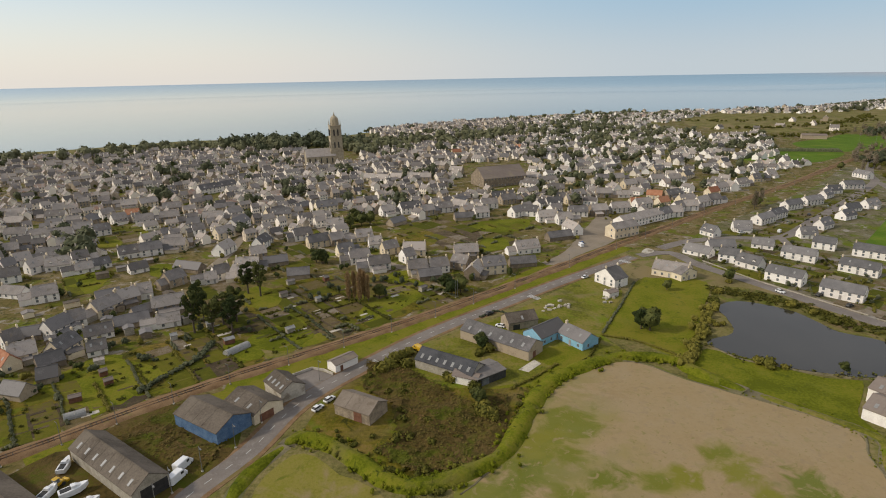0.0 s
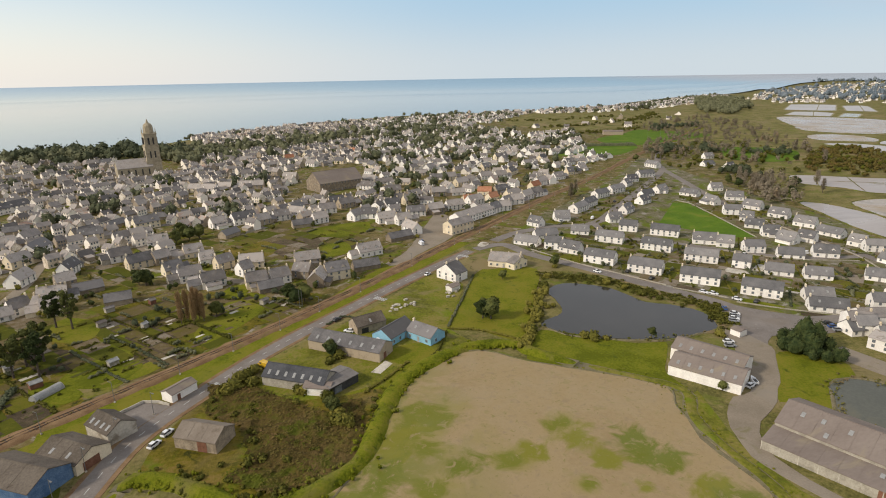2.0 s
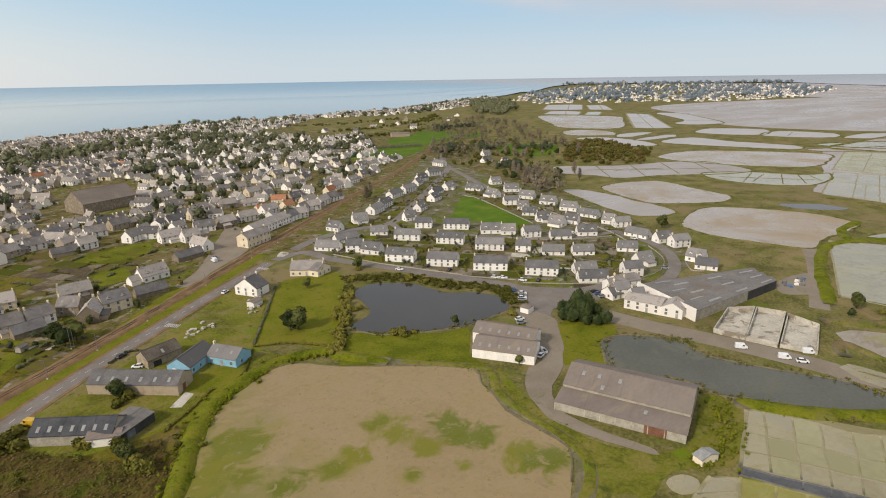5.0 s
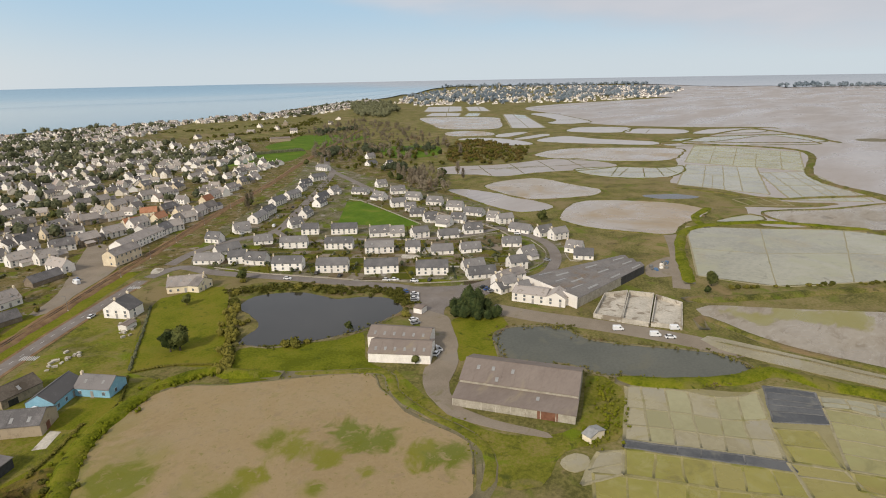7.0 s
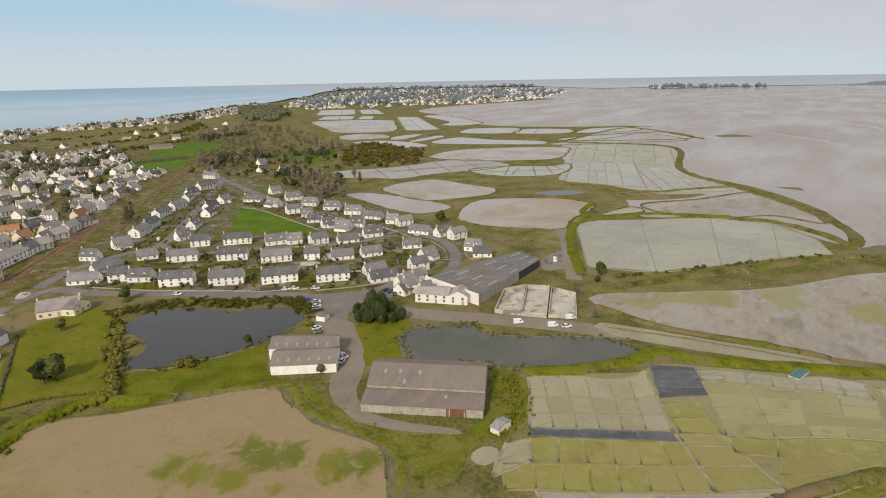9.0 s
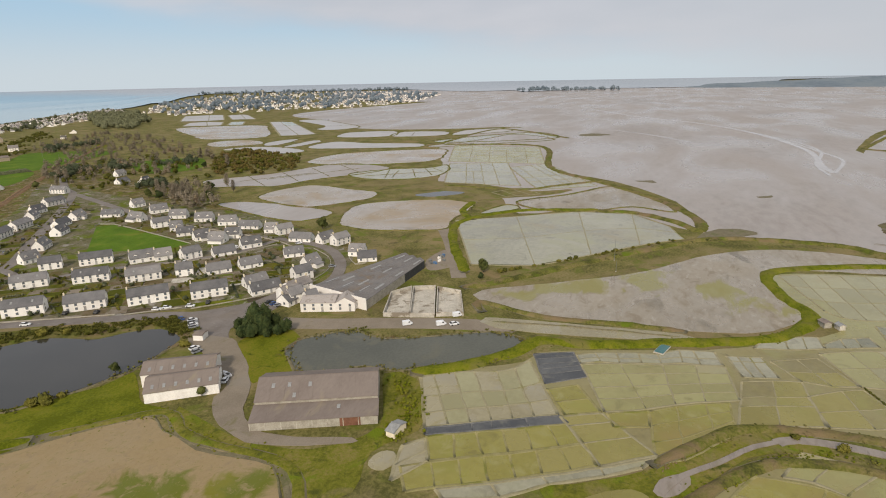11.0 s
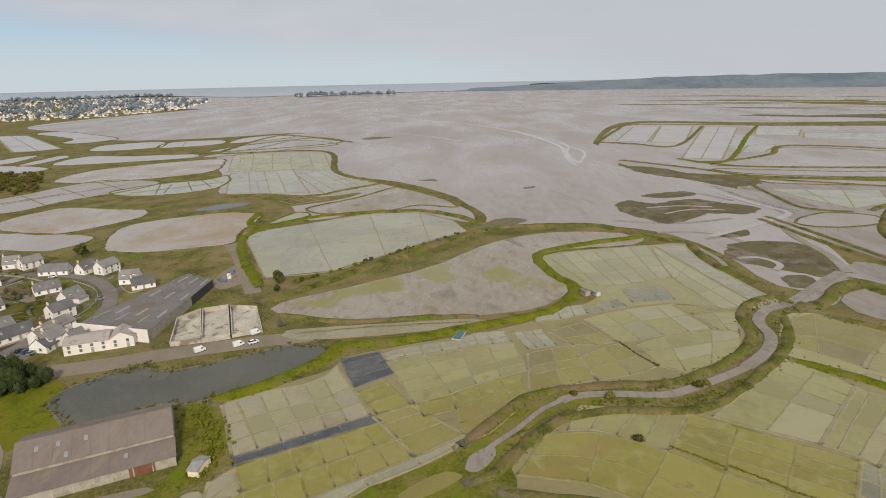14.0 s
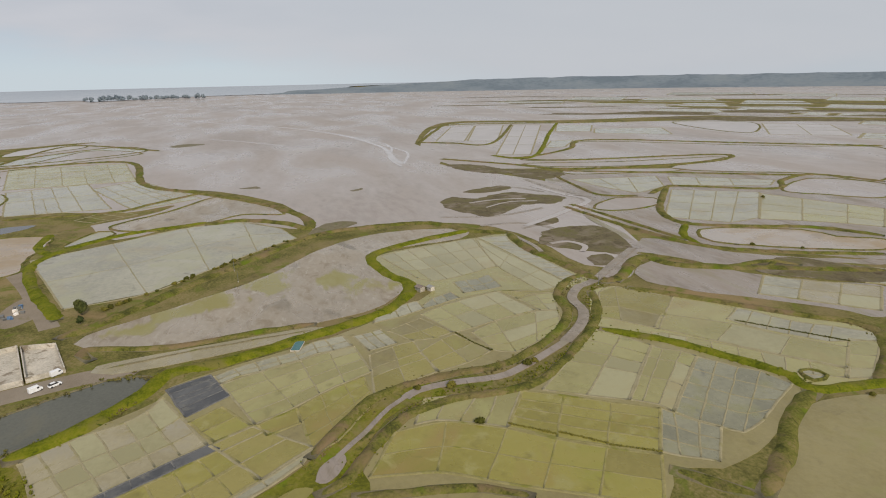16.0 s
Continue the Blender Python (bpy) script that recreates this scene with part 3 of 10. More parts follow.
# where the sea begins, by bearing and distance from the lane's bend
COAST = [(-80, 1315), (-37.2, 1065), (-31.4, 1056), (-23.5, 1080), (-17.7, 1036), (-9.9, 1022), (-4.4, 1153), (1.1, 1291), (6.5, 1401), (11.9, 1502), (21.9, 1586), (27.7, 1629), (28.6, 1715), (31.3, 1808), (34, 2023), (37.2, 2340), (40.3, 2582), (43.4, 3034), (43.7, 3395), (45.3, 3430), (46.9, 4040), (48.5, 4240), (49.5, 4320), (66, 4320), (68, 4200), (71, 4005), (74.1, 3905), (77.1, 3955), (78, 3745), (82.2, 3890), (86.8, 4010), (92.1, 4045), (98.7, 4190), (99.8, 4685), (106.2, 4800), (113, 4850)]
fan("sea", [b * 0.75 for b in range(-106, 150)], RINGS, 0.15, SEA, "calm grey-blue sea", "sea", near=COAST)
fan("far_mudflat", [b * 0.75 for b in range(80, 201)], [0, 700] + list(range(1500, 4201, 100)), 0.07, MUD, "far reach of wet lilac-grey tidal mud", "mudflat", near=[(60, 3150), (66, 2700), (75, 2300), (90, 2100), (100, 2300), (114, 2500), (152, 2500)], sink=2.0)
sheet("town_ground", [(-420, 60), (-100, 130), (-76, 178), (-7, 232), (106, 328), (205, 190), (300, 165), (340, 230), (430, 420), (560, 720), (700, 900), (560, 1250), (300, 1050), (-200, 840), (-900, 640)], 0.05, TOWN_SOIL, "grassy ground under the town and its gardens", "ground", 20, 2)
# ---- marsh waters ----
def pool(name, pts, mat, label, bank=3.0, h=0.7, z=0.12, step=8, rough=0.8, bank_mat=None):
    """A sheet of shallow water or mud inside a low grassy bank."""
    sheet(name, pts, z, mat, label, "pond", step, rough)
    if bank:
        ridge("bank", pts, bank, h, bank_mat or DYKE, "low grassy bank round shallow water", "bank", True, step, rough)


sheet("mudflat", [(2330, 915), (2408, 600), (2704, 406), (3069, 168), (2870, -365), (2644, -790), (2273, -1049)] + [(2028, -1177), (1456, -1228), (1096, -1260), (1152, -973), (1189, -692), (1278, -436), (884, -249), (806, -283), (684, -225), (629, -220), (505, -271), (446, -262), (376, -251), (286, -221), (251, -188), (259, -168), (295, -167)] + [(335, -163), (356, -154), (373, -138), (396, -85.6), (381, -39.9), (433, -34.3), (496, -22.1), (577, 30.5), (648, 98.4), (835, 143), (968, 146.3), (1103, 210), (1474, 459), (1663, 726), (1828, 916)], 0.10, MUD, "wide flat of wet lilac-grey tidal mud", "mudflat", 25, 3)
sheet("drained_basin", [(1.5, 117.5), (12.2, 128.2), (21.5, 143.7), (32.6, 164.3), (49, 182.6), (67, 185.5), (84.5, 170), (105.3, 154), (117.6, 141.9), (113, 130.2), (110.2, 112.5), (112.2, 98.7), (108, 87.7), (98.9, 80.2), (79.3, 68.2), (48.9, 69.8)], 0.10, BASIN_MUD, "large drained basin of tan mud with algae", "basin", 5, 1.0)
sheet("small_basin", [(-48.5, 116.2), (-47.8, 128.1), (-42.5, 136.7), (-35.9, 135.3), (-28.5, 128), (-14.3, 117.2), (-18.8, 98.6), (-35.8, 99)], 0.10, ALGAE, "small basin overgrown with yellow-green algae", "basin", 5, 0.8)
sheet("dark_pond", [(119.3, 234), (131.6, 241), (146.9, 231), (152, 220), (155, 207), (164, 201), (171, 189), (167, 176), (161, 173), (142.6, 172), (129.9, 175), (117.9, 181), (105.3, 189), (99.9, 199), (102.6, 203), (110.7, 206), (116, 212), (118.4, 224)], 0.10, POND, "still dark pond among reeds", "pond", 4, 0.5)
sheet("long_pond", [(167, 125.4), (178, 128), (190, 117), (195, 109), (191, 99.2), (195, 84.5), (205, 66.8), (211, 50.5), (205, 39.6), (193, 43.4), (183, 51.1), (175, 65), (168, 80.2), (167, 92.9), (154, 108.4)], 0.10, POND_GREEN, "long grey-green pond behind the oyster tanks", "pond", 4, 0.5)

# ---- roads and rails ----
RAIL = [(-151, 117), (-123.9, 136.7), (-102.9, 156), (-76.2, 179), (-41.4, 205), (-6.6, 232), (31.5, 265)] + [(98.3, 326), (147.9, 370), (222, 436), (310, 509), (427, 617)] + [(560, 730), (760, 900)]
ROAD = [(-65.9, 112), (-65.3, 120.2), (-55.5, 138.3), (-47, 163), (-30.1, 186), (-6.3, 213), (29.3, 245), (60.6, 272), (106.2, 308)]
strip("road_shoulder", [(-72, 95)] + ROAD, 9.4, 0.10, BALLAST, "sandy brown shoulder of the road", "shoulder")
strip("road", [(-72, 95)] + ROAD, 6.4, 0.12, ASPHALT, "worn grey asphalt road beside the railway")
strip("rail_verge", RAIL, 21.0, 0.045, LAWN, "green grassy verge along the railway", "verge", thick=0.3)
ridge("railway_bed", RAIL, 8.0, 0.7, BALLAST, "brown ballast bed of a single-track railway", "railway", rough=0.1, top=0.6)
for pts, w in (([(-128.4, 281.5), (-128.1, 307), (-128.1, 331), (-131.1, 359), (-132.9, 390), (-139.0, 422), (-147.8, 461)], 6.0), ([(-90.9, 396), (-71.3, 362), (-49.9, 328), (-27.7, 301), (-13.8, 294.6), (-0.4, 299.5)], 6.0)):
    strip("town_street", pts, w, 0.17, GRAVEL, "pale worn street between the old houses", "street")
sheet("square", [(-153.6, 447), (-139.6, 458), (-109.7, 414), (-112.0, 391), (-130.5, 389)], 0.125, GRAVEL, "pale open square among the old houses", "square", 5, 0.4)
strip("street", [(110.1, 310), (129.1, 314), (136.9, 290), (153, 260), (170, 225), (184, 199), (190, 181), (209, 168), (233, 165)], 7.0, 0.15, ASPHALT, "grey asphalt street along the pond")
strip("avenue", [(126.9, 323), (150, 337), (179, 342), (209, 342), (256, 384), (331, 454), (391, 515), (414, 554)] + [(480, 640), (560, 715)], 7.0, 0.155, ASPHALT, "grey asphalt avenue through the housing estate")
strip("lane", [(207, 340), (201, 304), (221, 290), (244, 261), (271, 236), (307, 225)], 5.0, 0.16, ASPHALT, "narrow asphalt lane between terraces")
strip("crescent", [(392, 513), (372, 462), (347, 399), (318, 319), (309, 269), (308, 218), (299, 186), (278, 164), (252, 152), (232, 153), (215, 155)], 6.5, 0.165, ASPHALT, "curved asphalt crescent of the housing estate")
sheet("car_park", [(185, 197), (196, 183), (212, 167), (206, 156), (180, 161), (160, 143), (153, 143), (159, 157), (170, 169), (180, 188)], 0.11, ASPHALT, "patched asphalt yard by the pond", "car park", 5, 0.5)
sheet("estate_ground", [(131.1, 306), (143.3, 280.3), (163.7, 240.9), (193.3, 195.1), (212.9, 167.1), (249.7, 158.4), (283.3, 157.9), (324, 207.1), (363, 286.2), (377, 364), (397, 465), (427, 598), (326, 498), (213.8, 399), (165.0, 357)], 0.055, YARDS, "gardens, drives and paving between the estate houses", "ground", 10, 1.5)
sheet("station_yard", [(70.9, 321), (98, 378), (116, 410), (118.6, 377), (106.8, 343), (79.3, 315), (61, 296), (54.3, 301)], 0.11, GRAVEL, "sandy station forecourt", "yard", 5, 0.5)
sheet("yard_track", [(168.4, 173.0), (155.6, 151.9), (147.2, 137.5), (140.5, 130.8), (133.0, 129.6), (124.9, 123.5), (118.6, 112.9), (115.8, 99.6), (120.2, 86.6), (125.5, 74.2), (127.7, 75.1), (124.2, 86.4), (121.7, 97.5), (123.4, 107.2), (131.0, 116.3), (144.0, 123.2), (157.8, 136.6), (172.1, 154.2)], 0.12, GRAVEL, "rutted gravel track round the sheds", "track", 4, 0.9)
strip("tank_lane", [(192, 145), (197, 124.3), (205, 101.5), (211, 80.4), (215, 59.9), (210, 48.3)], 11.0, 0.10, GRAVEL, "gravel lane in front of the oyster tanks", "lane")
strip("works_track", [(370, 135), (334, 116.5), (296, 100.1), (269, 89)], 8.0, 0.10, GRAVEL, "rutted gravel track between works and dyke", "track")
sheet("works_scrub", [(296, 126.1), (340, 134), (360, 124), (278, 86.2), (233, 72.6), (210, 72.1), (233, 91.6)], 0.07, MARSH, "weedy waste ground beside the works", "grass", 5, 0.8)
sheet("meadow", [(61.8, 209), (75.6, 236), (96.7, 270), (106.4, 273), (128.6, 265), (108.3, 225), (87.4, 190), (72.8, 204)], 0.09, LAWN, "mown green meadow", "meadow", 5, 0.4)
sheet("pond_meadow", [(89.3, 186), (97.8, 195), (127.5, 172), (138.2, 170), (122.8, 149.3), (122.9, 137.3), (110.5, 150), (96, 163), (81.8, 174)], 0.09, LAWN, "green meadow between pond and basin", "meadow", 5, 0.4)
sheet("pond_slope", [(128.5, 256), (138.3, 258), (147.9, 253), (166, 220), (180, 195), (173, 176), (164, 172), (158, 171), (170, 188), (163, 200), (154, 206), (151, 219), (146, 230), (130.8, 240), (118.6, 233), (111.9, 228)], 0.07, DYKE, "rough brown-green slope between pond and street", "bank", 4, 0.6)
sheet("estate_green", [(247, 324), (299, 377), (308, 369), (283, 276), (264, 282), (257, 304)], 0.09, PITCH, "triangular green lawn inside the housing estate", "lawn", smooth=False)
sheet("shed_meadow", [(172, 150), (187, 141.1), (182, 128.5), (167, 125.8), (156, 109.6), (151, 121.3), (144.7, 123.1), (157, 137.8)], 0.09, LAWN, "grass beside the track", "meadow", 5, 0.4)
sheet("shed_verge", [(165, 82.8), (165, 70.6), (149.5, 61.3), (136.8, 58.8), (123, 67.1), (107.3, 64.3), (99.8, 73), (109.9, 86.4), (108.5, 119.4), (117, 131), (125.1, 136.7), (119.2, 117.2), (116.5, 102.7), (119.4, 83.5), (135.7, 70.7)], 0.09, ROUGH, "rough grass round the long shed", "grass", 5, 0.4)
sheet("rail_verge", [(-118, 137.2), (-100.6, 151), (-73.9, 172), (-39.9, 196), (-6.4, 223), (30.3, 254), (76.4, 290), (61.8, 278), (30.1, 253), (-6.4, 219), (-30.8, 191), (-38.7, 189), (-58.5, 172), (-85.6, 156), (-107.1, 135)], 0.08, LAWN, "green verge between railway and road", "verge", 8, 0.4)
sheet("roadside_grass", [(-20.3, 190), (-6.1, 206), (27.8, 232), (72.8, 275), (82.5, 264), (75.6, 236), (61.8, 209), (67.3, 193), (44, 182), (31.9, 169), (20.5, 168), (2, 169)], 0.06, ROUGH, "rough grass round the roadside houses", "grass", 6, 0.4)
for pts in ([(27.1, 169), (35, 182), (47.2, 187), (49.2, 183), (38.9, 176), (31.7, 168)], [(31.8, 193), (45.7, 200), (51.7, 189), (40.3, 183)], [(14.7, 219), (24.5, 224), (26.7, 212), (18.7, 211)], [(-28.1, 171), (-19.6, 182), (-8.3, 170), (-16.2, 163)], [(13.2, 169), (26.7, 172), (19.5, 159), (16.2, 162)]):
    sheet("house_lawn", pts, 0.09, LAWN, "mown lawn beside a roadside house", "lawn", 4, 0.3)
sheet("builders_plot", [(39.8, 238), (67.5, 265), (84.3, 256), (63.5, 218), (58, 215)], 0.08, ROUGH, "worn plot strewn with rubble", "plot", 5, 0.4)
sheet("shed_yard", [(-60.6, 175.5), (-47.8, 185.6), (-39.0, 180.5), (-47.3, 169.7)], 0.10, ASPHALT, "small walled asphalt yard beside a shed", "yard", 4, 0.2, False)
sheet("paved_yard", [(13.6, 221), (26.4, 209), (33.8, 206), (24.3, 201), (9.4, 208)], 0.10, GRAVEL, "gravel yard between houses", "yard", 4, 0.3)
sheet("terrace", [(25.7, 182), (32.2, 189), (34.3, 186), (28.8, 180)], 0.10, CONCRETE, "pale paved terrace", "terrace", smooth=False)
sheet("scrub_plot", [(-41.4, 145.8), (-37, 167), (-18.2, 190), (-5.6, 173), (16.9, 169), (28, 169), (17.8, 143.9), (12.1, 135), (-0.3, 129.5), (-7.7, 125.7), (-15, 126.5), (-27.3, 140)], 0.08, GRASS, "rough olive grass of a waste plot", "grass", 5, 0.6)
sheet("boat_yard", [(-124.3, 118.2), (-117.8, 128.4), (-110.3, 140), (-102.1, 142.3), (-85.5, 164), (-66.7, 138.7), (-68, 116.7), (-82.6, 106.4), (-106.1, 103.8)], 0.06, SCRUB, "weedy ground of the boat yard", "yard", 6, 0.5)
sheet("yard_scrub", [(-103.8, 142.4), (-85.5, 164), (-69.3, 141.3), (-62.4, 149.3), (-59.6, 141), (-65.1, 126.9), (-73.1, 124.9)], 0.08, SCRUB, "weedy plot between the sheds", "scrub", 5, 0.6)

sheet("mudflat", [(1102, 562), (1287, 748), (1515, 1019), (1798, 1047), (2147, 962), (2577, 837), (2964, 607), (2832, 259), (1424, 122.1), (1164, 322)], 0.085, MUD, "wet tidal mud below the harbour town", "mudflat", 25, 3)
# channels that wind over the mudflat
for k, (pts, w) in enumerate((([(1845, 188), (1516, 39.6), (1337, -77), (1174, -142.9), (1010, -178), (860, -191), (728, -176), (678, -176)], 7), ([(1174, -142.9), (1080, -171), (949, -193), (860, -202), (780, -208), (678, -176)], 4), ([(1133, 61.3), (1043, -3), (949, -56.1)], 4), ([(1090, -161), (991, -194), (865, -204), (739, -173), (660, -168)], 4), ([(483, -248), (435, -256), (406, -261), (378, -223), (360, -194), (350, -176)], 5), ([(435, -256), (413, -275), (363, -233), (306, -223), (276, -213)], 5))):
    strip("mud_channel", pts, w, 0.175 + 0.02 * k, CHANNEL if k < 4 else FILM if k == 4 else DULL_MUD, "shallow winding channel on the mudflat", "channel", 8, thick=0.08)
for q in ([(383, -32.8), (408, -42.3), (414, -62.4), (402, -68.2), (381, -43.6)], [(1035, 120.8), (1066, 98.6), (1044, 66.4), (1015, 103.6)], [(531, -85.3), (540, -96.5), (532, -97.6), (526, -87)], [(585, 13.9), (593, -3), (580, -5.8)]):
    sheet("seaweed_patch", q, 0.16, WET_CLAY, "dark weedy patch on the mudflat", "seaweed", 4, 2.5)
# wet flats under the smaller pans
sheet("wet_flat", [(642, 231), (884, 310), (1167, 269), (986, 134.5), (855, 142.2), (648, 101.7), (558, 29.5), (460, -27.4), (402, -30.3), (455, 32.8), (422, 90.8), (485, 124.1), (520, 188)], 0.06, MUD, "wet grey flat among the far salt pans", "wet flat", 15, 2)
sheet("wet_flat", [(499, -271), (536, -321), (476, -481), (383, -571), (310, -625), (176, -373), (208, -322), (255, -265), (282, -247), (393, -237)], 0.06, DULL_MUD, "wet grey flat among the far salt pans", "wet flat", 15, 2)
sheet("wet_flat", [(887, -259), (1224, -431), (1132, -659), (992, -985), (819, -1188), (594, -1304), (343, -774), (413, -613), (518, -506), (566, -331), (646, -226)], 0.07, MUD, "wet grey flat among reclaimed pans", "wet flat", 20, 2)
sheet("rough_island", [(472, 224), (524, 229), (541, 195), (532, 147), (513, 99.1), (529, 64.6), (498, 81), (471, 120.6), (454, 155), (446, 192)], 0.12, MARSH, "rough tawny grass among the pans", "grass", 8, 2)
brnd = random.Random(61)
for c, L, D in [(q, brnd.uniform(70, 260), brnd.uniform(14, 60)) for q in [(1966, -799), (2190, -1013), (1964, -1045), (1661, -985), (1978, -1295), (1510, -1068), (1616, -1249), (1742, -1466), (1372, -1235), (1461, -1422), (1188, -1213), (1266, -1034), (1312, -895), (1153, -1074), (2659, -1229), (2441, -1415), (2261, -1654), (2180, -1893), (955, -1069), (874, -1159), (1741, -1797), (1302, -1410), (1445, -1654), (1135, -1360), (1682, -2061), (1338, -1713), (1025, -1354), (1395, -1933), (1098, -1567), (1699, -2349), (1914, -2185), (2086, -2054), (1150, -1817), (918, -1495), (1231, -2093), (901, -1325), (988, -1203), (1074, -1149)]]:
    c = Vector(c)
    d = c.normalized()
    n = Vector((d.y, -d.x))
    sheet("marsh_bar", [tuple(c + n * L * math.cos(a) * brnd.uniform(0.7, 1.2) + d * D * math.sin(a) * brnd.uniform(0.5, 1.3)) for a in (k * 0.628 for k in range(10))], 0.15, brnd.choice((DULL_MUD, SALTING, SALTING)), "low bar of dull marsh grass on far mud", "marsh", 12, 5)
# ---- dykes ----
def dyke(pts, w=6.0, h=1.2, mat=None, label="grassy clay dyke between salt pans"):
    ridge("dyke_foot", pts, w + 1.0, 0.3, WET_CLAY, "dark wet clay foot of a dyke", "dyke", rough=0.8)
    return ridge("dyke", pts, w, h, mat or DYKE, label, "dyke")


dyke([(-45.8, 140.6), (-42.7, 144.5), (-30.3, 138.8), (-16.4, 125.5), (-9, 122.7), (1.1, 125.6), (13.5, 133.3), (21.6, 148), (31.7, 168), (43.6, 180), (64.3, 190), (83.3, 186)] + [(85, 180), (96.9, 165)], 7, 1.6, DYKE_GREEN, "lush green dyke round the drained basin")
dyke([(-45.8, 140.6), (-52.5, 128.7), (-54, 116.3)], 5, 1.2, DYKE_GREEN, "lush green dyke beside the road")
dyke([(96.9, 165), (110.8, 151), (121.1, 138.3), (113.8, 123.6), (112, 108), (112, 92.2), (109.4, 83.1), (100.1, 76), (89, 73.4)], 5, 0.45, ROUGH, "grassy edge of the drained basin")
dyke([(255, 83), (274, 63.4), (304, 37.7), (342, 3.9), (381, -36.6), (389, -76.7), (383, -116.3), (353, -135), (337, -157)], 8, 1.3)
dyke([(337, -157), (301, -152), (264, -157), (236, -160)], 7, 1.2)
dyke([(353, -135), (341, -96), (322, -62.6), (289, -61.9), (263, -69.3), (238, -52.6), (226, -27.8), (221, -13.4), (210, 16.6), (208, 35.6), (195, 43), (177, 60.3), (169, 74.7)], 8, 1.2, DYKE_GREEN, "fresh green dyke along the tidal pond")
dyke([(228, 64.1), (240, 69.6), (231, 38), (233, 6.1), (233, -19.3)], 5, 0.9)
dyke([(234, -159), (237, -174), (261, -204), (241, -213), (222, -248), (195, -304)], 8, 1.2)
dyke([(140.5, -6.1), (148.8, -13.4), (158.2, -21.7), (165.5, -29.5), (169.2, -38.0), (170.5, -46.3), (171.9, -59.1), (171.6, -76.2), (176.4, -89.8), (184.9, -104.4), (197.1, -118.5), (210.4, -127.1), (226.2, -130.8), (242.2, -146.2), (247.1, -162.5)], 5, 0.9)
dyke([(124.6, -6.5), (128.8, -14.6), (138.8, -23.1), (151.2, -36.2), (155.5, -49.5), (155.9, -59.3), (154.6, -72.8), (156.3, -84.1), (162.7, -95.2), (179.0, -115.6), (191.7, -129.3), (208.4, -141.2), (224.8, -148.7)], 5, 0.9)
dyke([(186, -127.9), (167, -146.1), (146.4, -159), (130.1, -167), (120.6, -166), (115.6, -192), (106.7, -213)], 6, 1.0, DYKE_GREEN, "fresh green dyke between salt pans")
dyke([(222, -167), (196, -191), (170, -213), (153, -229), (139.1, -224), (126.1, -207), (116.2, -188)], 6, 1.0)
dyke([(120.6, -166), (110.9, -145.4), (99.1, -130), (87.2, -109.6)], 6, 1.0)
dyke([(104, -95.9), (97.2, -101.6), (87.2, -109.6)], 5, 0.8)
dyke([(121.7, -14.5), (117.3, -33.8), (113.4, -47.5), (105.9, -58)], 4, 0.8)
dyke([(278, 88.2), (340, 116.2), (387, 124.9), (430, 92.4), (449, 32.3)], 7, 1.1, DYKE_GREEN, "fresh green dyke at the edge of the large pan")
dyke([(854, 304), (855, 155), (656, 106.3), (576, 47.4), (507, -3), (443, -32.9), (402, -34.1), (423, -19.4), (445, 10), (443, 36.3)], 9, 1.4)
dyke([(884, 315), (1129, 283), (977, 128.4)], 8, 1.2)
dyke([(520, 188), (517, 110.6), (542, 82.6), (576, 47.4)], 6, 1.0)
dyke([(393, 118.1), (418, 134.5), (455, 136.2)], 7, 1.0, DYKE_GREEN, "fresh green dyke at the edge of the large pan")
dyke([(431, -359), (391, -322), (349, -287.9), (313, -280.1), (290.3, -314), (272.6, -348), (241.1, -369)], 7, 1.1)
dyke([(393, -231.7), (350, -234.8), (302, -241.3), (264.4, -252.9), (236.5, -287.5), (214.9, -332)], 6, 1.0)
dyke([(399, -240.1), (358, -244.5), (306, -249.2), (279.7, -251.6)], 5, 0.9)
dyke([(312, -279.0), (290.0, -258.2), (268.5, -252.4)], 6, 1.0, DYKE_GREEN, "fresh green dyke between far salt pans")
dyke([(409, -324), (429, -357), (425, -374), (384, -436), (413, -476), (424, -529), (369, -550)], 7, 1.0)
dyke([(664, -308), (672, -352), (721, -428), (797, -487), (779, -555), (670, -671), (550, -805)], 8, 1.2)
dyke([(552, -313), (491, -414), (436, -498), (424, -529)], 6, 1.0)
dyke([(698, -229.6), (620, -287.9), (562, -329), (535, -443), (545, -534), (581, -554), (620, -363), (658, -321)], 7, 1.1)
dyke([(896, -259.0), (1084, -346), (1197, -415), (1170, -541), (1117, -650), (1060, -852)], 8, 1.3)
dyke([(896, -259.0), (862, -303), (833, -357), (1139, -534)], 7, 1.2)
dyke([(699, -299.9), (669, -346), (933, -512), (1114, -628)], 8, 1.2, DYKE_GREEN, "fresh green dyke on the mudflat")
dyke([(267.9, -207.6), (249.1, -219.7), (229.9, -232.8), (229.0, -261.2), (216.8, -273.0)], 6, 1.0)
dyke([(520, -295.2), (480, -288.2), (423, -282.0), (405, -309)], 5, 0.9)

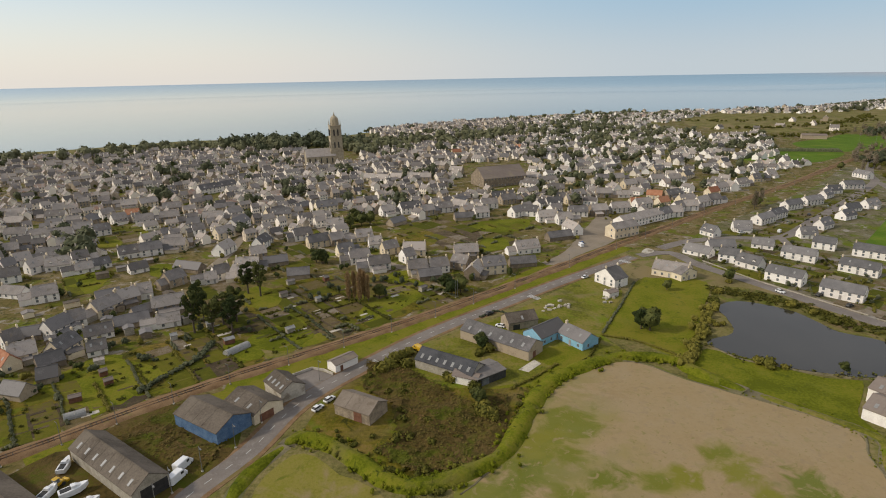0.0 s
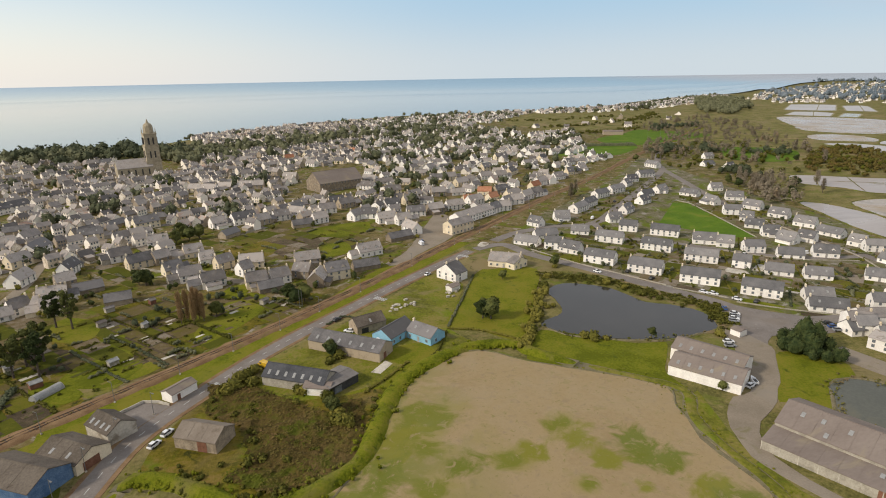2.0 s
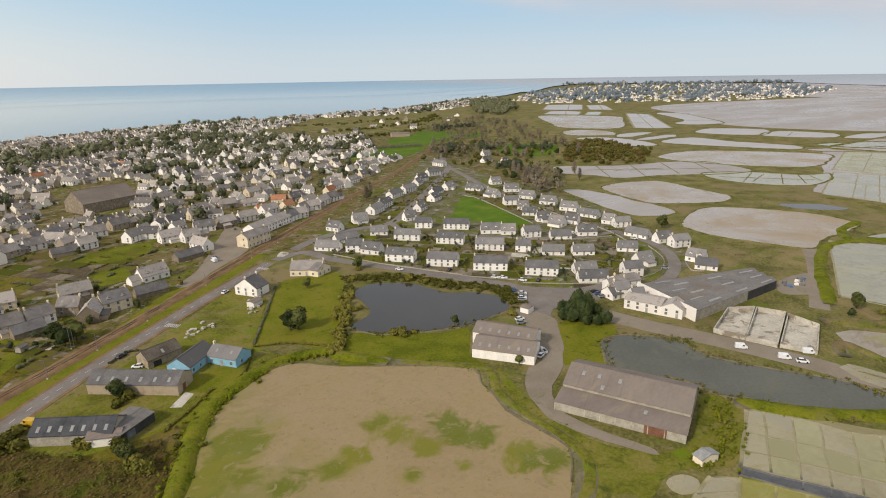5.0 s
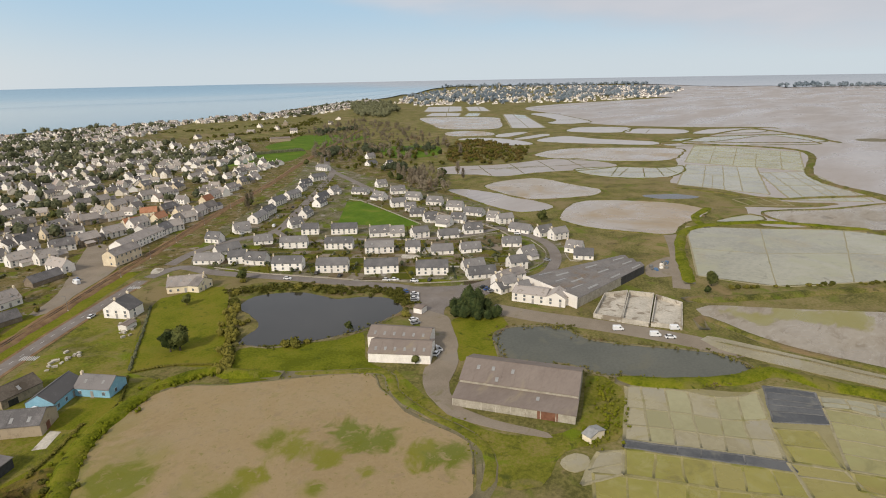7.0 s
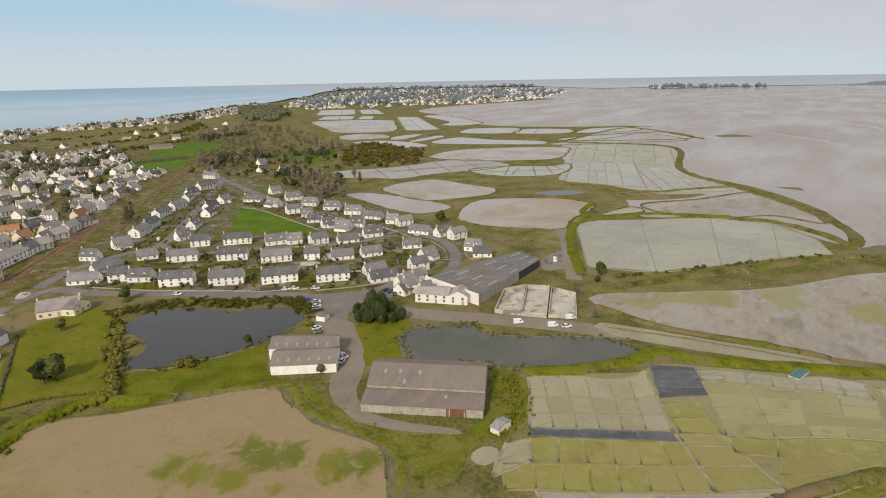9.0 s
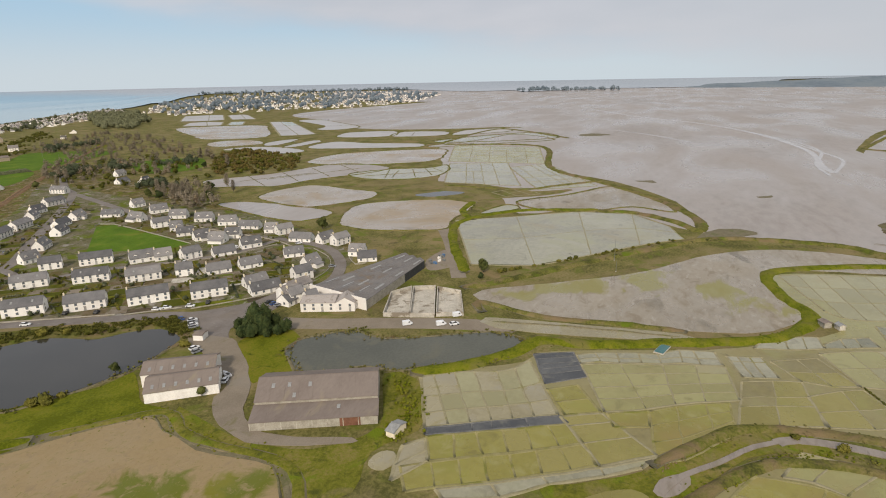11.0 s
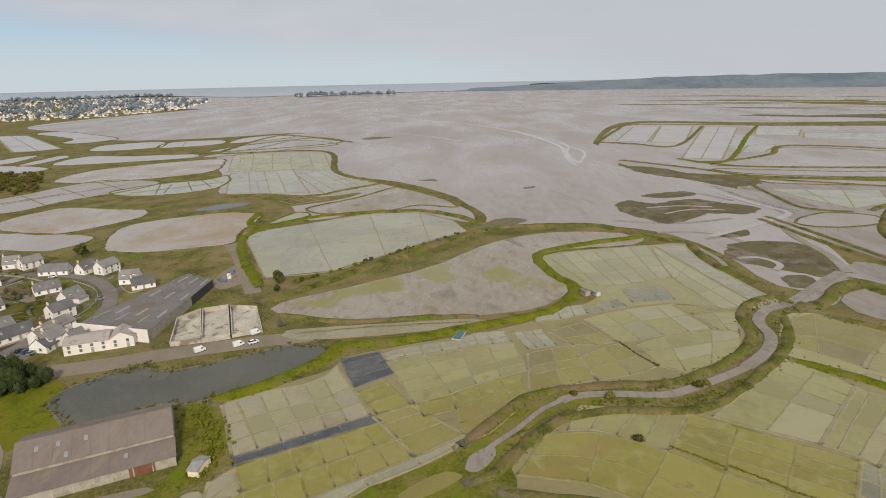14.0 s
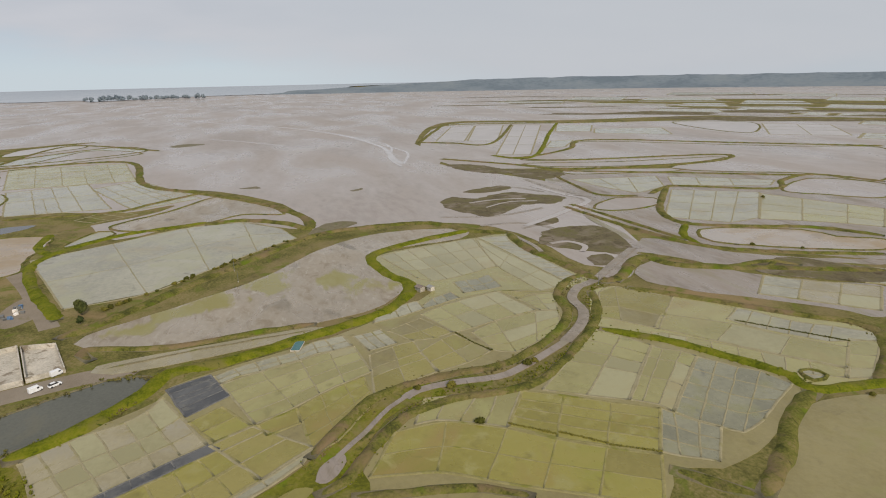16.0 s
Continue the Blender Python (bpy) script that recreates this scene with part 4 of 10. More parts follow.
# fields and hedges beyond the estate
strip("foreshore", [(500, 1455), (645, 1520), (757, 1500), (919, 1583), (1036, 1641), (1306, 1868), (1560, 2080)], 34, 0.14, GRAVEL, "brown rocky foreshore below the coast houses", "foreshore", 25)
sheet("sports_field", [(482, 798), (560, 850), (631, 895), (678, 791), (634, 755), (510, 712), (470, 715)], 0.09, PITCH, "bright green sports field", "field", 10, 0.3)
sheet("field", [(344, 661), (408, 720), (486, 701), (406, 630)], 0.09, PITCH, "green field behind a dark hedge", "field", 10, 0.3)
sheet("field", [(579, 640), (636, 586), (562, 515), (511, 547)], 0.09, PITCH, "green paddock among marsh trees", "field", 10, 0.3)
sheet("dry_field", [(474, 1147), (635, 1330), (855, 1371), (872, 1176), (642, 956), (507, 963)], 0.09, MARSH, "tan rough field towards the shore", "field", 15, 1)
ridge("hedge", [(405, 725), (443, 720), (490, 706)], 5, 4, LEAF_HAZED, "tall dark clipped hedge", "hedge", rough=0.4, top=0.8)
ridge("hedge", [(405, 725), (351, 667)], 5, 4, LEAF_HAZED, "tall dark clipped hedge", "hedge", rough=0.4, top=0.8)
# creek
CREEK_LABEL = "muddy tidal creek at low water"
strip("creek", [(277, -210), (262, -190), (236.1, -157.1), (232.3, -146.7), (219.8, -135.2), (205.0, -132.1), (192.2, -123.1), (180.4, -108.9)], 4.6, 0.30, CREEK, CREEK_LABEL, "creek", thick=0.4)
strip("creek", [(184, -113.5), (180.4, -108.9), (172.9, -95.1), (166.5, -81.6), (164.2, -73.0), (166.0, -57.0), (165.1, -44.7), (162, -39.5)], 3.4, 0.29, DULL_MUD, CREEK_LABEL, "creek", thick=0.4)
strip("creek", [(165.8, -50), (165.1, -44.7), (158.3, -33.4), (147.3, -23.1), (139.3, -14.4)] + [(130.3, -9.0)], 1.7, 0.34, DULL_MUD, CREEK_LABEL, "creek", thick=0.4)
sheet("creek_end", [(139.9, -15.7), (136.1, -16.1), (131.4, -12.7), (129.2, -9.7), (130.6, -7.2), (135.4, -8.5), (138.5, -12.0)], 0.22, DULL_MUD, "small mud pool where the creek ends", "creek", 2, 0.4)
sheet("creek_bank", [(174.5, -44.1), (165.3, -30.0), (152.8, -18.0), (142.9, -10.1), (133.7, 0.7), (127.4, 12.4), (122.5, 20.3), (116.1, 12.0), (112.4, -6.4), (120.5, -20.0), (129.6, -19.3), (138.0, -20.7), (148.7, -27.7), (157.7, -39.5), (160.4, -53.5)], 0.13, ROUGH, "rough green grass round the creek end", "grass", 4, 0.8)
sheet("tan_pool", [(119.0, 66.1), (124.0, 65.0), (125.0, 61.2), (121.8, 58.9), (117.2, 60.6), (116.6, 64.1)], 0.15, PAN_TAN, "small pool of tan mud beside the salt pans", "pond", 2, 0.4)
sheet("green_pool", [(128.1, -6.4), (125.3, -4.7), (121.6, 1.2), (119.0, 8.1), (121.4, 10.1), (127.0, 3.9), (129.6, -2.1)], 0.17, PAN_OLIVE, "small green pool beside the bank", "pond", 3, 0.6)
for pts in ([(318, -170.0), (335, -187.6), (332, -218.5), (310, -224.8), (287.2, -217.0), (268.5, -200.3), (277.4, -187.3), (291.9, -173.3), (303, -166.2)], [(431, -144.8), (451, -183.2), (464, -215.6), (445, -231.4), (423, -240.8), (411, -221.6), (412, -194.0), (393, -173.3), (410, -152.4)], [(354, -184.3), (362, -207.0), (352, -204.5), (346, -186.0)], [(483, -179.7), (496, -218.7), (482, -227.1), (470, -196.2)], [(585, -271.6), (562, -301), (532, -312), (511, -274.4), (540, -260.4)], [(272.3, -176.6), (271.5, -187.2), (261.9, -188.2), (255.1, -172.8)], [(648, -220.2), (627, -254.6), (574, -266.6), (562, -247.8), (599, -223.3)]):
    sheet("salt_marsh", pts, 0.24, SALTING, "ragged brown salt-marsh island on the mud", "salt marsh", 3, 2.6)
for pts, w in (([(304, -170.3), (304, -182.4), (291.6, -186.7), (282.1, -178.9)], 3.5), ([(435, -166.9), (439, -193.5), (433, -217.1)], 2.5), ([(414, -173.1), (426, -198.3), (421, -221.5)], 2)):
    strip("marsh_gully", pts, w, 0.34, MUD, "thin muddy gully through the salt marsh", "gully", 3, thick=0.1)

# ---- salt pans ----
PANS = []


def pans(corners, nu, nv, mat, bund=1.0, skew=0.08, label="salt pan of shallow basins between clay bunds", h=0.13, z=0.12, name="salt_pan", split=0.1):
    """A salt works section: basins of shallow water parted by low clay bunds."""
    a, b_, c, d = (Vector(p) for p in corners)
    mid = (a + b_ + c + d) / 4
    z += 0.006 * (len(PANS) % 12)
    PANS.append(mid)
    edge = WEEDY if mat is PAN_YELLOW else CLAY
    top = tagged(new(name), label, "salt pan", "salt pans of the marsh")
    top.location = (mid.x, mid.y, 0)
    us = [0] + sorted(min(max((i + random.uniform(-skew, skew) * 2.2) / nu, 0.02), 0.98) for i in range(1, nu)) + [1]
    vs = [0] + sorted(min(max((j + random.uniform(-skew, skew) * 2.2) / nv, 0.02), 0.98) for j in range(1, nv)) + [1]

    def at(u, v):
        return (a * (1 - u) + b_ * u) * (1 - v) + (d * (1 - u) + c * u) * v - mid

    for i in range(nu):
        for j in range(nv):
            q = [at(us[i], vs[j]), at(us[i + 1], vs[j]), at(us[i + 1], vs[j + 1]), at(us[i], vs[j + 1])]
            bm = bmesh.new()
            f = bm.faces.new([bm.verts.new((p.x, p.y, z)) for p in q])
            f.normal_update()
            if f.normal.z < 0:
                f.normal_flip()
            part("basin", bm, mat, top)
    lines = [[at(u, v) for v in vs] for u in us] + [[at(u, v) for u in us] for v in vs]
    for k, ln in enumerate(lines):
        rim = k in (0, nu, nu + 1, nu + nv + 1)
        pts = [(p.x, p.y) for p in ln]
        if not rim and len(pts) > 3 and random.random() < 0.3:
            pts = pts[random.randint(0, 1):len(pts) - random.randint(0, 1)]
        ridge("bund", pts, bund * (1.9 if rim else random.uniform(1.2, 1.6)) * (1.0 if bund < 1.5 else 0.6), h, edge, step=3, rough=0.4 if bund < 1.5 else 0.8, z=z, parent=top)
    # thin bunds that run only part of the way
    if bund < 1.2:
        for grid, flip in ((us, False), (vs, True)):
            for g0, g1 in zip(grid, grid[1:]):
                if random.random() < 0.15:
                    m, e0, e1 = g0 + (g1 - g0) * random.uniform(0.4, 0.6), random.choice((0, 0, random.uniform(0.2, 0.5))), random.choice((1, 1, random.uniform(0.5, 0.8)))
                    pts = [at(m, e0 + (e1 - e0) * k / 4) if not flip else at(e0 + (e1 - e0) * k / 4, m) for k in range(5)]
                    ridge("bund", [(p.x, p.y) for p in pts], bund * random.uniform(0.7, 1.1), h * 0.8, edge, step=3, rough=0.4, z=z, parent=top)
    # some basins are halved again by a thinner bund
    for i in range(nu):
        for j in range(nv):
            if random.random() < split:
                if random.random() < 0.5:
                    u = us[i] + (us[i + 1] - us[i]) * random.uniform(0.35, 0.65)
                    e = (at(u, vs[j]), at(u, vs[j + 1]))
                else:
                    v = vs[j] + (vs[j + 1] - vs[j]) * random.uniform(0.35, 0.65)
                    e = (at(us[i], v), at(us[i + 1], v))
                ridge("bund", [(p.x, p.y) for p in e], bund * 0.55, h * 0.7, edge, step=3, rough=0.4, z=z, parent=top)
    return top



# the neighbouring tint that a basin here and there takes on
KIN = {PAN_OLIVE: PAN_BROWN, PAN_YELLOW: PAN_OLIVE, PAN_GREEN: PAN_PALE, PAN_PALE: PAN_GREEN, PAN_TAN: PAN_PALE}


def pan_field(tops, bottoms, rows, mats, label, bund=1.0):
    """A salt works section between two facing edges: its columns end at the points of both, its rows lie at
    shares of the way between; each basin is a sheet of water, each bund a low clay bank."""
    rnd = random.Random(len(PANS) * 7 + 1)
    tops, bottoms = [Vector(p) for p in tops], [Vector(p) for p in bottoms]
    mid = (tops[0] + tops[-1] + bottoms[0] + bottoms[-1]) / 4
    z = 0.12 + 0.006 * (len(PANS) % 12)
    PANS.append(mid)
    mats = tuple(mats) * 3 + (KIN.get(mats[0], mats[0]),)
    edge = WEEDY if mats[0] is PAN_YELLOW else DARK_CLAY if PAN_DARK in mats else CLAY
    top = tagged(new("salt_pan"), label, "salt pan", "salt pans of the marsh")
    top.location = (mid.x, mid.y, 0)

    def at(i, v):
        return tops[i].lerp(bottoms[i], v) - mid

    for i in range(len(tops) - 1):
        for v, w in zip(rows, rows[1:]):
            q = [at(i, v), at(i + 1, v), at(i + 1, w), at(i, w)]
            bm = bmesh.new()
            f = bm.faces.new([bm.verts.new((p.x, p.y, z)) for p in q])
            f.normal_update()
            if f.normal.z < 0:
                f.normal_flip()
            part("basin", bm, rnd.choice(mats), top)
    lines = [([at(i, v) for v in rows], i in (0, len(tops) - 1)) for i in range(len(tops))] + [([at(i, v) for i in range(len(tops))], v in (rows[0], rows[-1])) for v in rows]
    for pts, rim in lines:
        ridge("bund", [(p.x, p.y) for p in pts], bund * (1.4 if rim else rnd.uniform(0.8, 1.2)), 0.07, edge, step=3, rough=0.35, z=z, parent=top)
    return top


random.seed(5)
# clay flats on which the sections lie
sheet("clay_flat", [(164, 68.6), (175, 59.7), (188, 38), (197, 34.1), (204, 18.6), (211, -3.1), (218, -25.3), (231, -49.1), (244, -72.3)] + [(236, -125.7), (227, -132.8), (197, -118.5), (181, -97.1), (172, -76.2), (171, -54.6), (168, -37.6), (156, -23.9), (143.5, -8.8), (136, 3.8), (133.7, 17.6), (140.5, 47.8)], 0.05, PAN_BROWN, "muddy clay flat of the salt works", "clay flat", 6, 0.6)
sheet("clay_flat", [(183, -126.1), (165, -144.5), (144.8, -157), (129.6, -165), (120.6, -161), (107.6, -137.4), (101.7, -122.9), (99.2, -108.9), (103.7, -96.5), (92.3, -85.5), (89.8, -42.9), (117.2, -16.5), (142.1, -27.9), (151, -40.7), (155, -64.7), (159, -85.4), (173, -109.2)], 0.05, PAN_BROWN, "muddy clay flat of the salt works", "clay flat", 6, 0.6)
sheet("clay_flat", [(227, -155), (194, -189), (168, -210), (151, -226), (136.1, -218), (118.5, -192), (123.3, -169), (148.2, -161), (169, -147.1), (188, -129.2)], 0.05, PAN_GREEN, "greenish clay flat of the salt works", "clay flat", 6, 0.6)
sheet("clay_flat", [(318, -63.5), (334, -131.7), (334, -158), (295, -150), (242, -157), (233, -134.6), (241, -106.9), (238, -65.9), (256, -79.9), (269, -69)], 0.05, PAN_GREEN, "greenish clay flat inside a bend of the dyke", "clay flat", 6, 0.6)
GREY_LABEL, GREEN_LABEL, YELLOW_LABEL = "salt pan of pale grey basins between clay bunds", "salt pan of green-tinted basins between clay bunds", "salt pan of yellow-green basins between clay bunds"
SLATE_LABEL, BROWN_LABEL = "dark slate-grey salt pan with clay bunds", "half-dry brown salt pan with clay bunds"
# beside the hut
pan_field([(166.5, 69.4), (169.4, 65.7), (173.1, 59.2), (176.0, 52.8), (178.4, 45.2), (182.7, 40.0), (190.3, 35.9)], [(138.8, 57.1), (142.3, 51.2), (145.2, 45.0), (148.3, 39.2), (151.5, 33.4), (154.4, 27.4), (157.5, 20.7)], [0.0, 0.44, 0.75, 1.0], (PAN_TAN,), GREY_LABEL, 1.1)
pan_field([(138.4, 57.3), (145.1, 44.4), (148.1, 39.1), (152.7, 29.7), (157.4, 20.2)], [(135.4, 55.8), (141.6, 42.9), (144.2, 37.6), (148.9, 28.0), (154.2, 17.2)], [0.0, 1.0], (PAN_DARK,), SLATE_LABEL, 0.8)
pan_field([(195.6, 35.4), (201.4, 21.6)], [(175.0, 27.6), (183.9, 14.9)], [0.0, 0.18, 0.38, 0.54, 0.72, 1.0], (PAN_DARK,), SLATE_LABEL, 0.7)
pan_field([(134.7, 55.0), (138.2, 48.0), (141.0, 42.0), (144.5, 35.0), (147.7, 28.7), (151.0, 22.5), (153.6, 17.1)], [(124.6, 50.3), (127.9, 44.1), (131.5, 37.1), (134.7, 30.7), (137.9, 24.7), (141.8, 17.8), (145.5, 11.7)], [0.0, 1.0], (PAN_YELLOW,), YELLOW_LABEL, 1.0)
pan_field([(119.9, 56.9), (124.0, 49.7), (127.7, 43.2), (131.0, 36.9), (134.2, 30.5), (138.0, 23.7), (141.3, 17.7), (145.1, 11.0)], [(111.0, 51.8), (115.3, 45.2), (118.3, 38.9), (121.5, 32.7), (124.9, 26.5), (128.6, 20.2), (132.5, 13.4), (136.5, 7.1)], [0.0, 1.0], (PAN_YELLOW,), YELLOW_LABEL, 1.0)
pan_field([(171.4, 26.6), (177.5, 17.2)], [(158.2, 18.6), (163.1, 8.4)], [0.0, 0.52, 1.0], (PAN_YELLOW,), YELLOW_LABEL, 1.0)
pan_field([(156.9, 19.7), (162.6, 8.0)], [(136.6, 6.2), (145.8, -8.0)], [0.0, 0.22, 0.58, 1.0], (PAN_OLIVE,), BROWN_LABEL, 1.0)
pan_field([(114.3, 44.8), (121.0, 32.1), (127.7, 20.0), (135.9, 6.2), (144.8, -8.0)], [(111.6, 42.0), (116.9, 28.6), (125.3, 17.8), (133.0, 4.8), (139.5, -4.1)], [0.0, 1.0], (PAN_GREY,), GREY_LABEL, 1.0)
pan_field([(128.6, 60.0), (133.8, 55.2)], [(113.7, 57.1), (124.4, 50.9)], [0.0, 0.57, 1.0], (PAN_TAN,), GREY_LABEL, 1.0)
# below the covered tank
pan_field([(199.6, 20.3), (203.0, 13.8), (205.5, 6.6), (207.6, -1.3), (209.1, -8.0), (214.9, -15.8), (216.0, -20.4), (217.1, -28.0)], [(193.6, 18.1), (196.8, 11.3), (197.8, 4.5), (200.2, -3.0), (201.7, -9.5), (204.7, -16.6), (204.7, -22.7), (206.7, -29.9)], [0.0, 0.56, 1.0], (PAN_GREY,), GREY_LABEL, 0.9)
pan_field([(192.7, 17.8), (196.9, 4.3), (200.7, -9.7), (204.2, -20.7), (205.7, -30.6)], [(163.7, 7.2), (169.1, -4.7), (174.6, -13.5), (178.9, -22.5), (183.4, -32.6)], [0.0, 0.24, 0.53, 0.77, 1.0], (PAN_GREEN,), GREEN_LABEL, 0.8)
pan_field([(162.7, 6.6), (168.0, -5.3)], [(156.3, 3.8), (159.6, -5.9)], [0.0, 1.0], (PAN_YELLOW,), YELLOW_LABEL, 0.8)
pan_field([(168.0, -5.8), (173.5, -13.6), (177.8, -22.3), (180.6, -29.2)], [(142.7, -7.7), (146.4, -15.3), (156.8, -24.0), (164.3, -30.0)], [0.0, 0.3, 0.63, 1.0], (PAN_YELLOW,), YELLOW_LABEL, 0.8)
pan_field([(215.0, -31.6), (215.5, -35.3), (216.6, -39.4), (217.7, -43.6)], [(200.0, -35.6), (200.5, -39.1), (201.4, -42.8), (202.4, -46.9)], [0.0, 0.26, 1.0], (PAN_GREY,), GREY_LABEL, 0.9)
pan_field([(196.3, -34.8), (200.0, -44.5), (202.0, -53.3)], [(167.3, -30.5), (171.3, -42.0), (175.1, -54.6)], [0.0, 0.38, 0.58, 1.0], (PAN_OLIVE,), BROWN_LABEL, 0.8)
pan_field([(215.0, -46.3), (219.4, -55.1), (222.8, -62.3)], [(202.5, -53.7), (201.6, -62.3), (204.0, -70.4)], [0.0, 0.52, 1.0], (PAN_OLIVE,), BROWN_LABEL, 0.8)
pan_field([(192.0, -53.2), (199.3, -64.2), (202.1, -70.9)], [(175.1, -55.5), (177.9, -67.6), (183.1, -78.5)], [0.0, 0.53, 1.0], (PAN_OLIVE,), BROWN_LABEL, 0.8)
# inside the bend of the dyke
pan_field([(318, -66.0), (322, -75.2), (325, -84.3), (327, -94.6), (329, -106.2), (332, -118.0), (334, -130.5)], [(272.9, -76.2), (266.5, -81.3), (266.4, -89.9), (268.7, -99.0), (271.1, -106.8), (274.2, -114.5), (275.8, -121.7)], [0.0, 0.34, 0.66, 1.0], (PAN_PALE,), GREEN_LABEL, 0.9)
pan_field([(334, -132.4), (293.1, -137.3), (261.6, -140.7), (237.1, -143.8)], [(301, -125.7), (273.4, -122.3), (252.3, -124.4), (233.4, -126.4)], [0.0, 0.51, 1.0], (PAN_PALE,), GREEN_LABEL, 0.8)
pan_field([(334, -133.7), (324, -135.4), (314, -136.8), (304, -138.2), (293.1, -139.0), (283.3, -139.8), (274.0, -140.8), (264.6, -141.4), (256.5, -142.6), (248.1, -143.3), (238.3, -144.9)], [(331, -152.2), (318, -149.3), (306, -149.5), (295.7, -150.0), (286.6, -150.9), (278.1, -151.7), (270.0, -152.2), (261.5, -152.6), (254.3, -153.1), (247.4, -153.5), (241.5, -154.3)], [0.0, 1.0], (PAN_GREY,), GREY_LABEL, 0.8)
pan_field([(260.4, -90.9), (261.1, -97.5), (261.0, -104.0), (265.5, -112.3)], [(244.2, -90.8), (244.2, -97.2), (244.2, -104.1), (245.5, -111.0)], [0.0, 0.52, 1.0], (PAN_SLATE,), SLATE_LABEL, 0.8)
pan_field([(230.3, -44.9), (237.7, -54.6), (241.0, -61.2), (242.3, -66.9)], [(225.0, -42.1), (227.4, -54.3), (229.7, -60.5), (232.2, -66.8)], [0.0, 1.0], (PAN_GREY,), GREY_LABEL, 0.8)
pan_field([(235.8, -67.3), (242.9, -74.5), (245.6, -79.8), (247.6, -85.4)], [(232.8, -67.4), (234.6, -74.7), (237.1, -80.2), (239.0, -86.1)], [0.0, 1.0], (PAN_SLATE,), SLATE_LABEL, 0.8)
# by the creek
pan_field([(226.8, -64.0), (231.6, -74.5), (235.2, -84.4), (239.0, -98.8), (240.3, -106.5)], [(204.0, -71.3), (205.5, -80.2), (208.6, -90.9), (211.1, -102.5), (212.7, -112.5)], [0.0, 0.48, 1.0], (PAN_GREEN,), GREEN_LABEL, 0.8)
pan_field([(226.9, -111.8), (229.8, -121.4), (228.7, -130.7)], [(212.7, -115.1), (211.2, -118.7), (210.2, -122.4)], [0.0, 0.32, 0.62, 1.0], (PAN_GREEN,), GREEN_LABEL, 0.8)
pan_field([(201.2, -78.3), (207.6, -91.4), (211.2, -111.8), (209.2, -122.1)], [(183.9, -79.9), (179.3, -87.2), (184.1, -98.8), (192.5, -113.9)], [0.0, 0.38, 0.72, 1.0], (PAN_GREEN,), GREEN_LABEL, 0.8)
pan_field([(240.3, -107.0), (237.7, -113.6), (231.6, -132.5)], [(228.6, -111.6), (231.6, -121.5), (229.2, -131.7)], [0.0, 1.0], (PAN_OLIVE,), BROWN_LABEL, 0.8)
# across the creek
pan_field([(185.5, -126.4), (177.1, -132.1), (166.2, -137.9)], [(151.3, -83.6), (143.1, -95.6), (136.2, -106.2)], [0.0, 0.2, 0.38, 0.57, 1.0], (PAN_GREEN,), GREEN_LABEL, 1.0)
pan_field([(165.7, -138.0), (161.9, -139.7), (158.0, -144.9), (152.7, -147.2)], [(136.0, -106.9), (133.8, -109.8), (130.7, -113.5), (126.1, -114.9)], [0.0, 0.23, 0.59, 1.0], (PAN_GREEN,), GREEN_LABEL, 0.9)
pan_field([(152.2, -147.3), (147.0, -151.2), (141.1, -154.9), (135.9, -159.6), (125.7, -162.6)], [(125.3, -115.1), (119.1, -118.9), (114.5, -123.0), (110.2, -126.5), (113.2, -137.4)], [0.0, 0.25, 0.5, 0.74, 1.0], (PAN_SLATE,), SLATE_LABEL, 0.9)
pan_field([(128.3, -112.5), (125.2, -114.6), (118.7, -118.2), (114.1, -122.2)], [(110.7, -98.5), (107.6, -102.5), (104.6, -106.5), (101.7, -110.3)], [0.0, 0.37, 0.72, 1.0], (PAN_SLATE,), SLATE_LABEL, 0.9)
pan_field([(153.0, -77.0), (145.5, -88.3), (136.7, -100.2), (128.4, -112.2)], [(135.6, -63.9), (126.3, -74.8), (117.9, -86.2), (110.1, -97.8)], [0.0, 0.24, 0.48, 0.71, 1.0], (PAN_YELLOW,), YELLOW_LABEL, 1.2)
pan_field([(159.3, -45.3), (158.0, -52.6), (155.7, -61.8), (154.0, -68.5), (153.2, -76.5)], [(146.6, -38.4), (146.7, -45.1), (143.5, -51.8), (139.5, -58.4), (135.8, -63.6)], [0.0, 1.0], (PAN_GREEN,), GREEN_LABEL, 0.9)
pan_field([(144.7, -31.9), (144.5, -47.6), (134.9, -63.4), (125.5, -74.4), (117.2, -85.7), (109.4, -97.5)], [(127.5, -20.7), (123.6, -38.1), (116.3, -49.1), (108.3, -61.1), (101.2, -72.9), (93.3, -85.5)], [0.0, 0.53, 1.0], (PAN_YELLOW,), YELLOW_LABEL, 1.0)
pan_field([(221.5, -150.9), (225.3, -162.3), (203.6, -178.5)], [(195.9, -134.8), (189.6, -141.1), (177.0, -150.1)], [0.0, 0.63, 1.0], (PAN_OLIVE,), BROWN_LABEL, 0.9)
pan_field([(189.6, -161.2), (170.5, -181.1), (152.8, -192.7), (138.8, -204.5)], [(179.0, -149.4), (160.0, -163.8), (143.1, -176.4), (127.6, -189.5)], [0.0, 1.0], (PAN_GREEN,), GREEN_LABEL, 1.0)
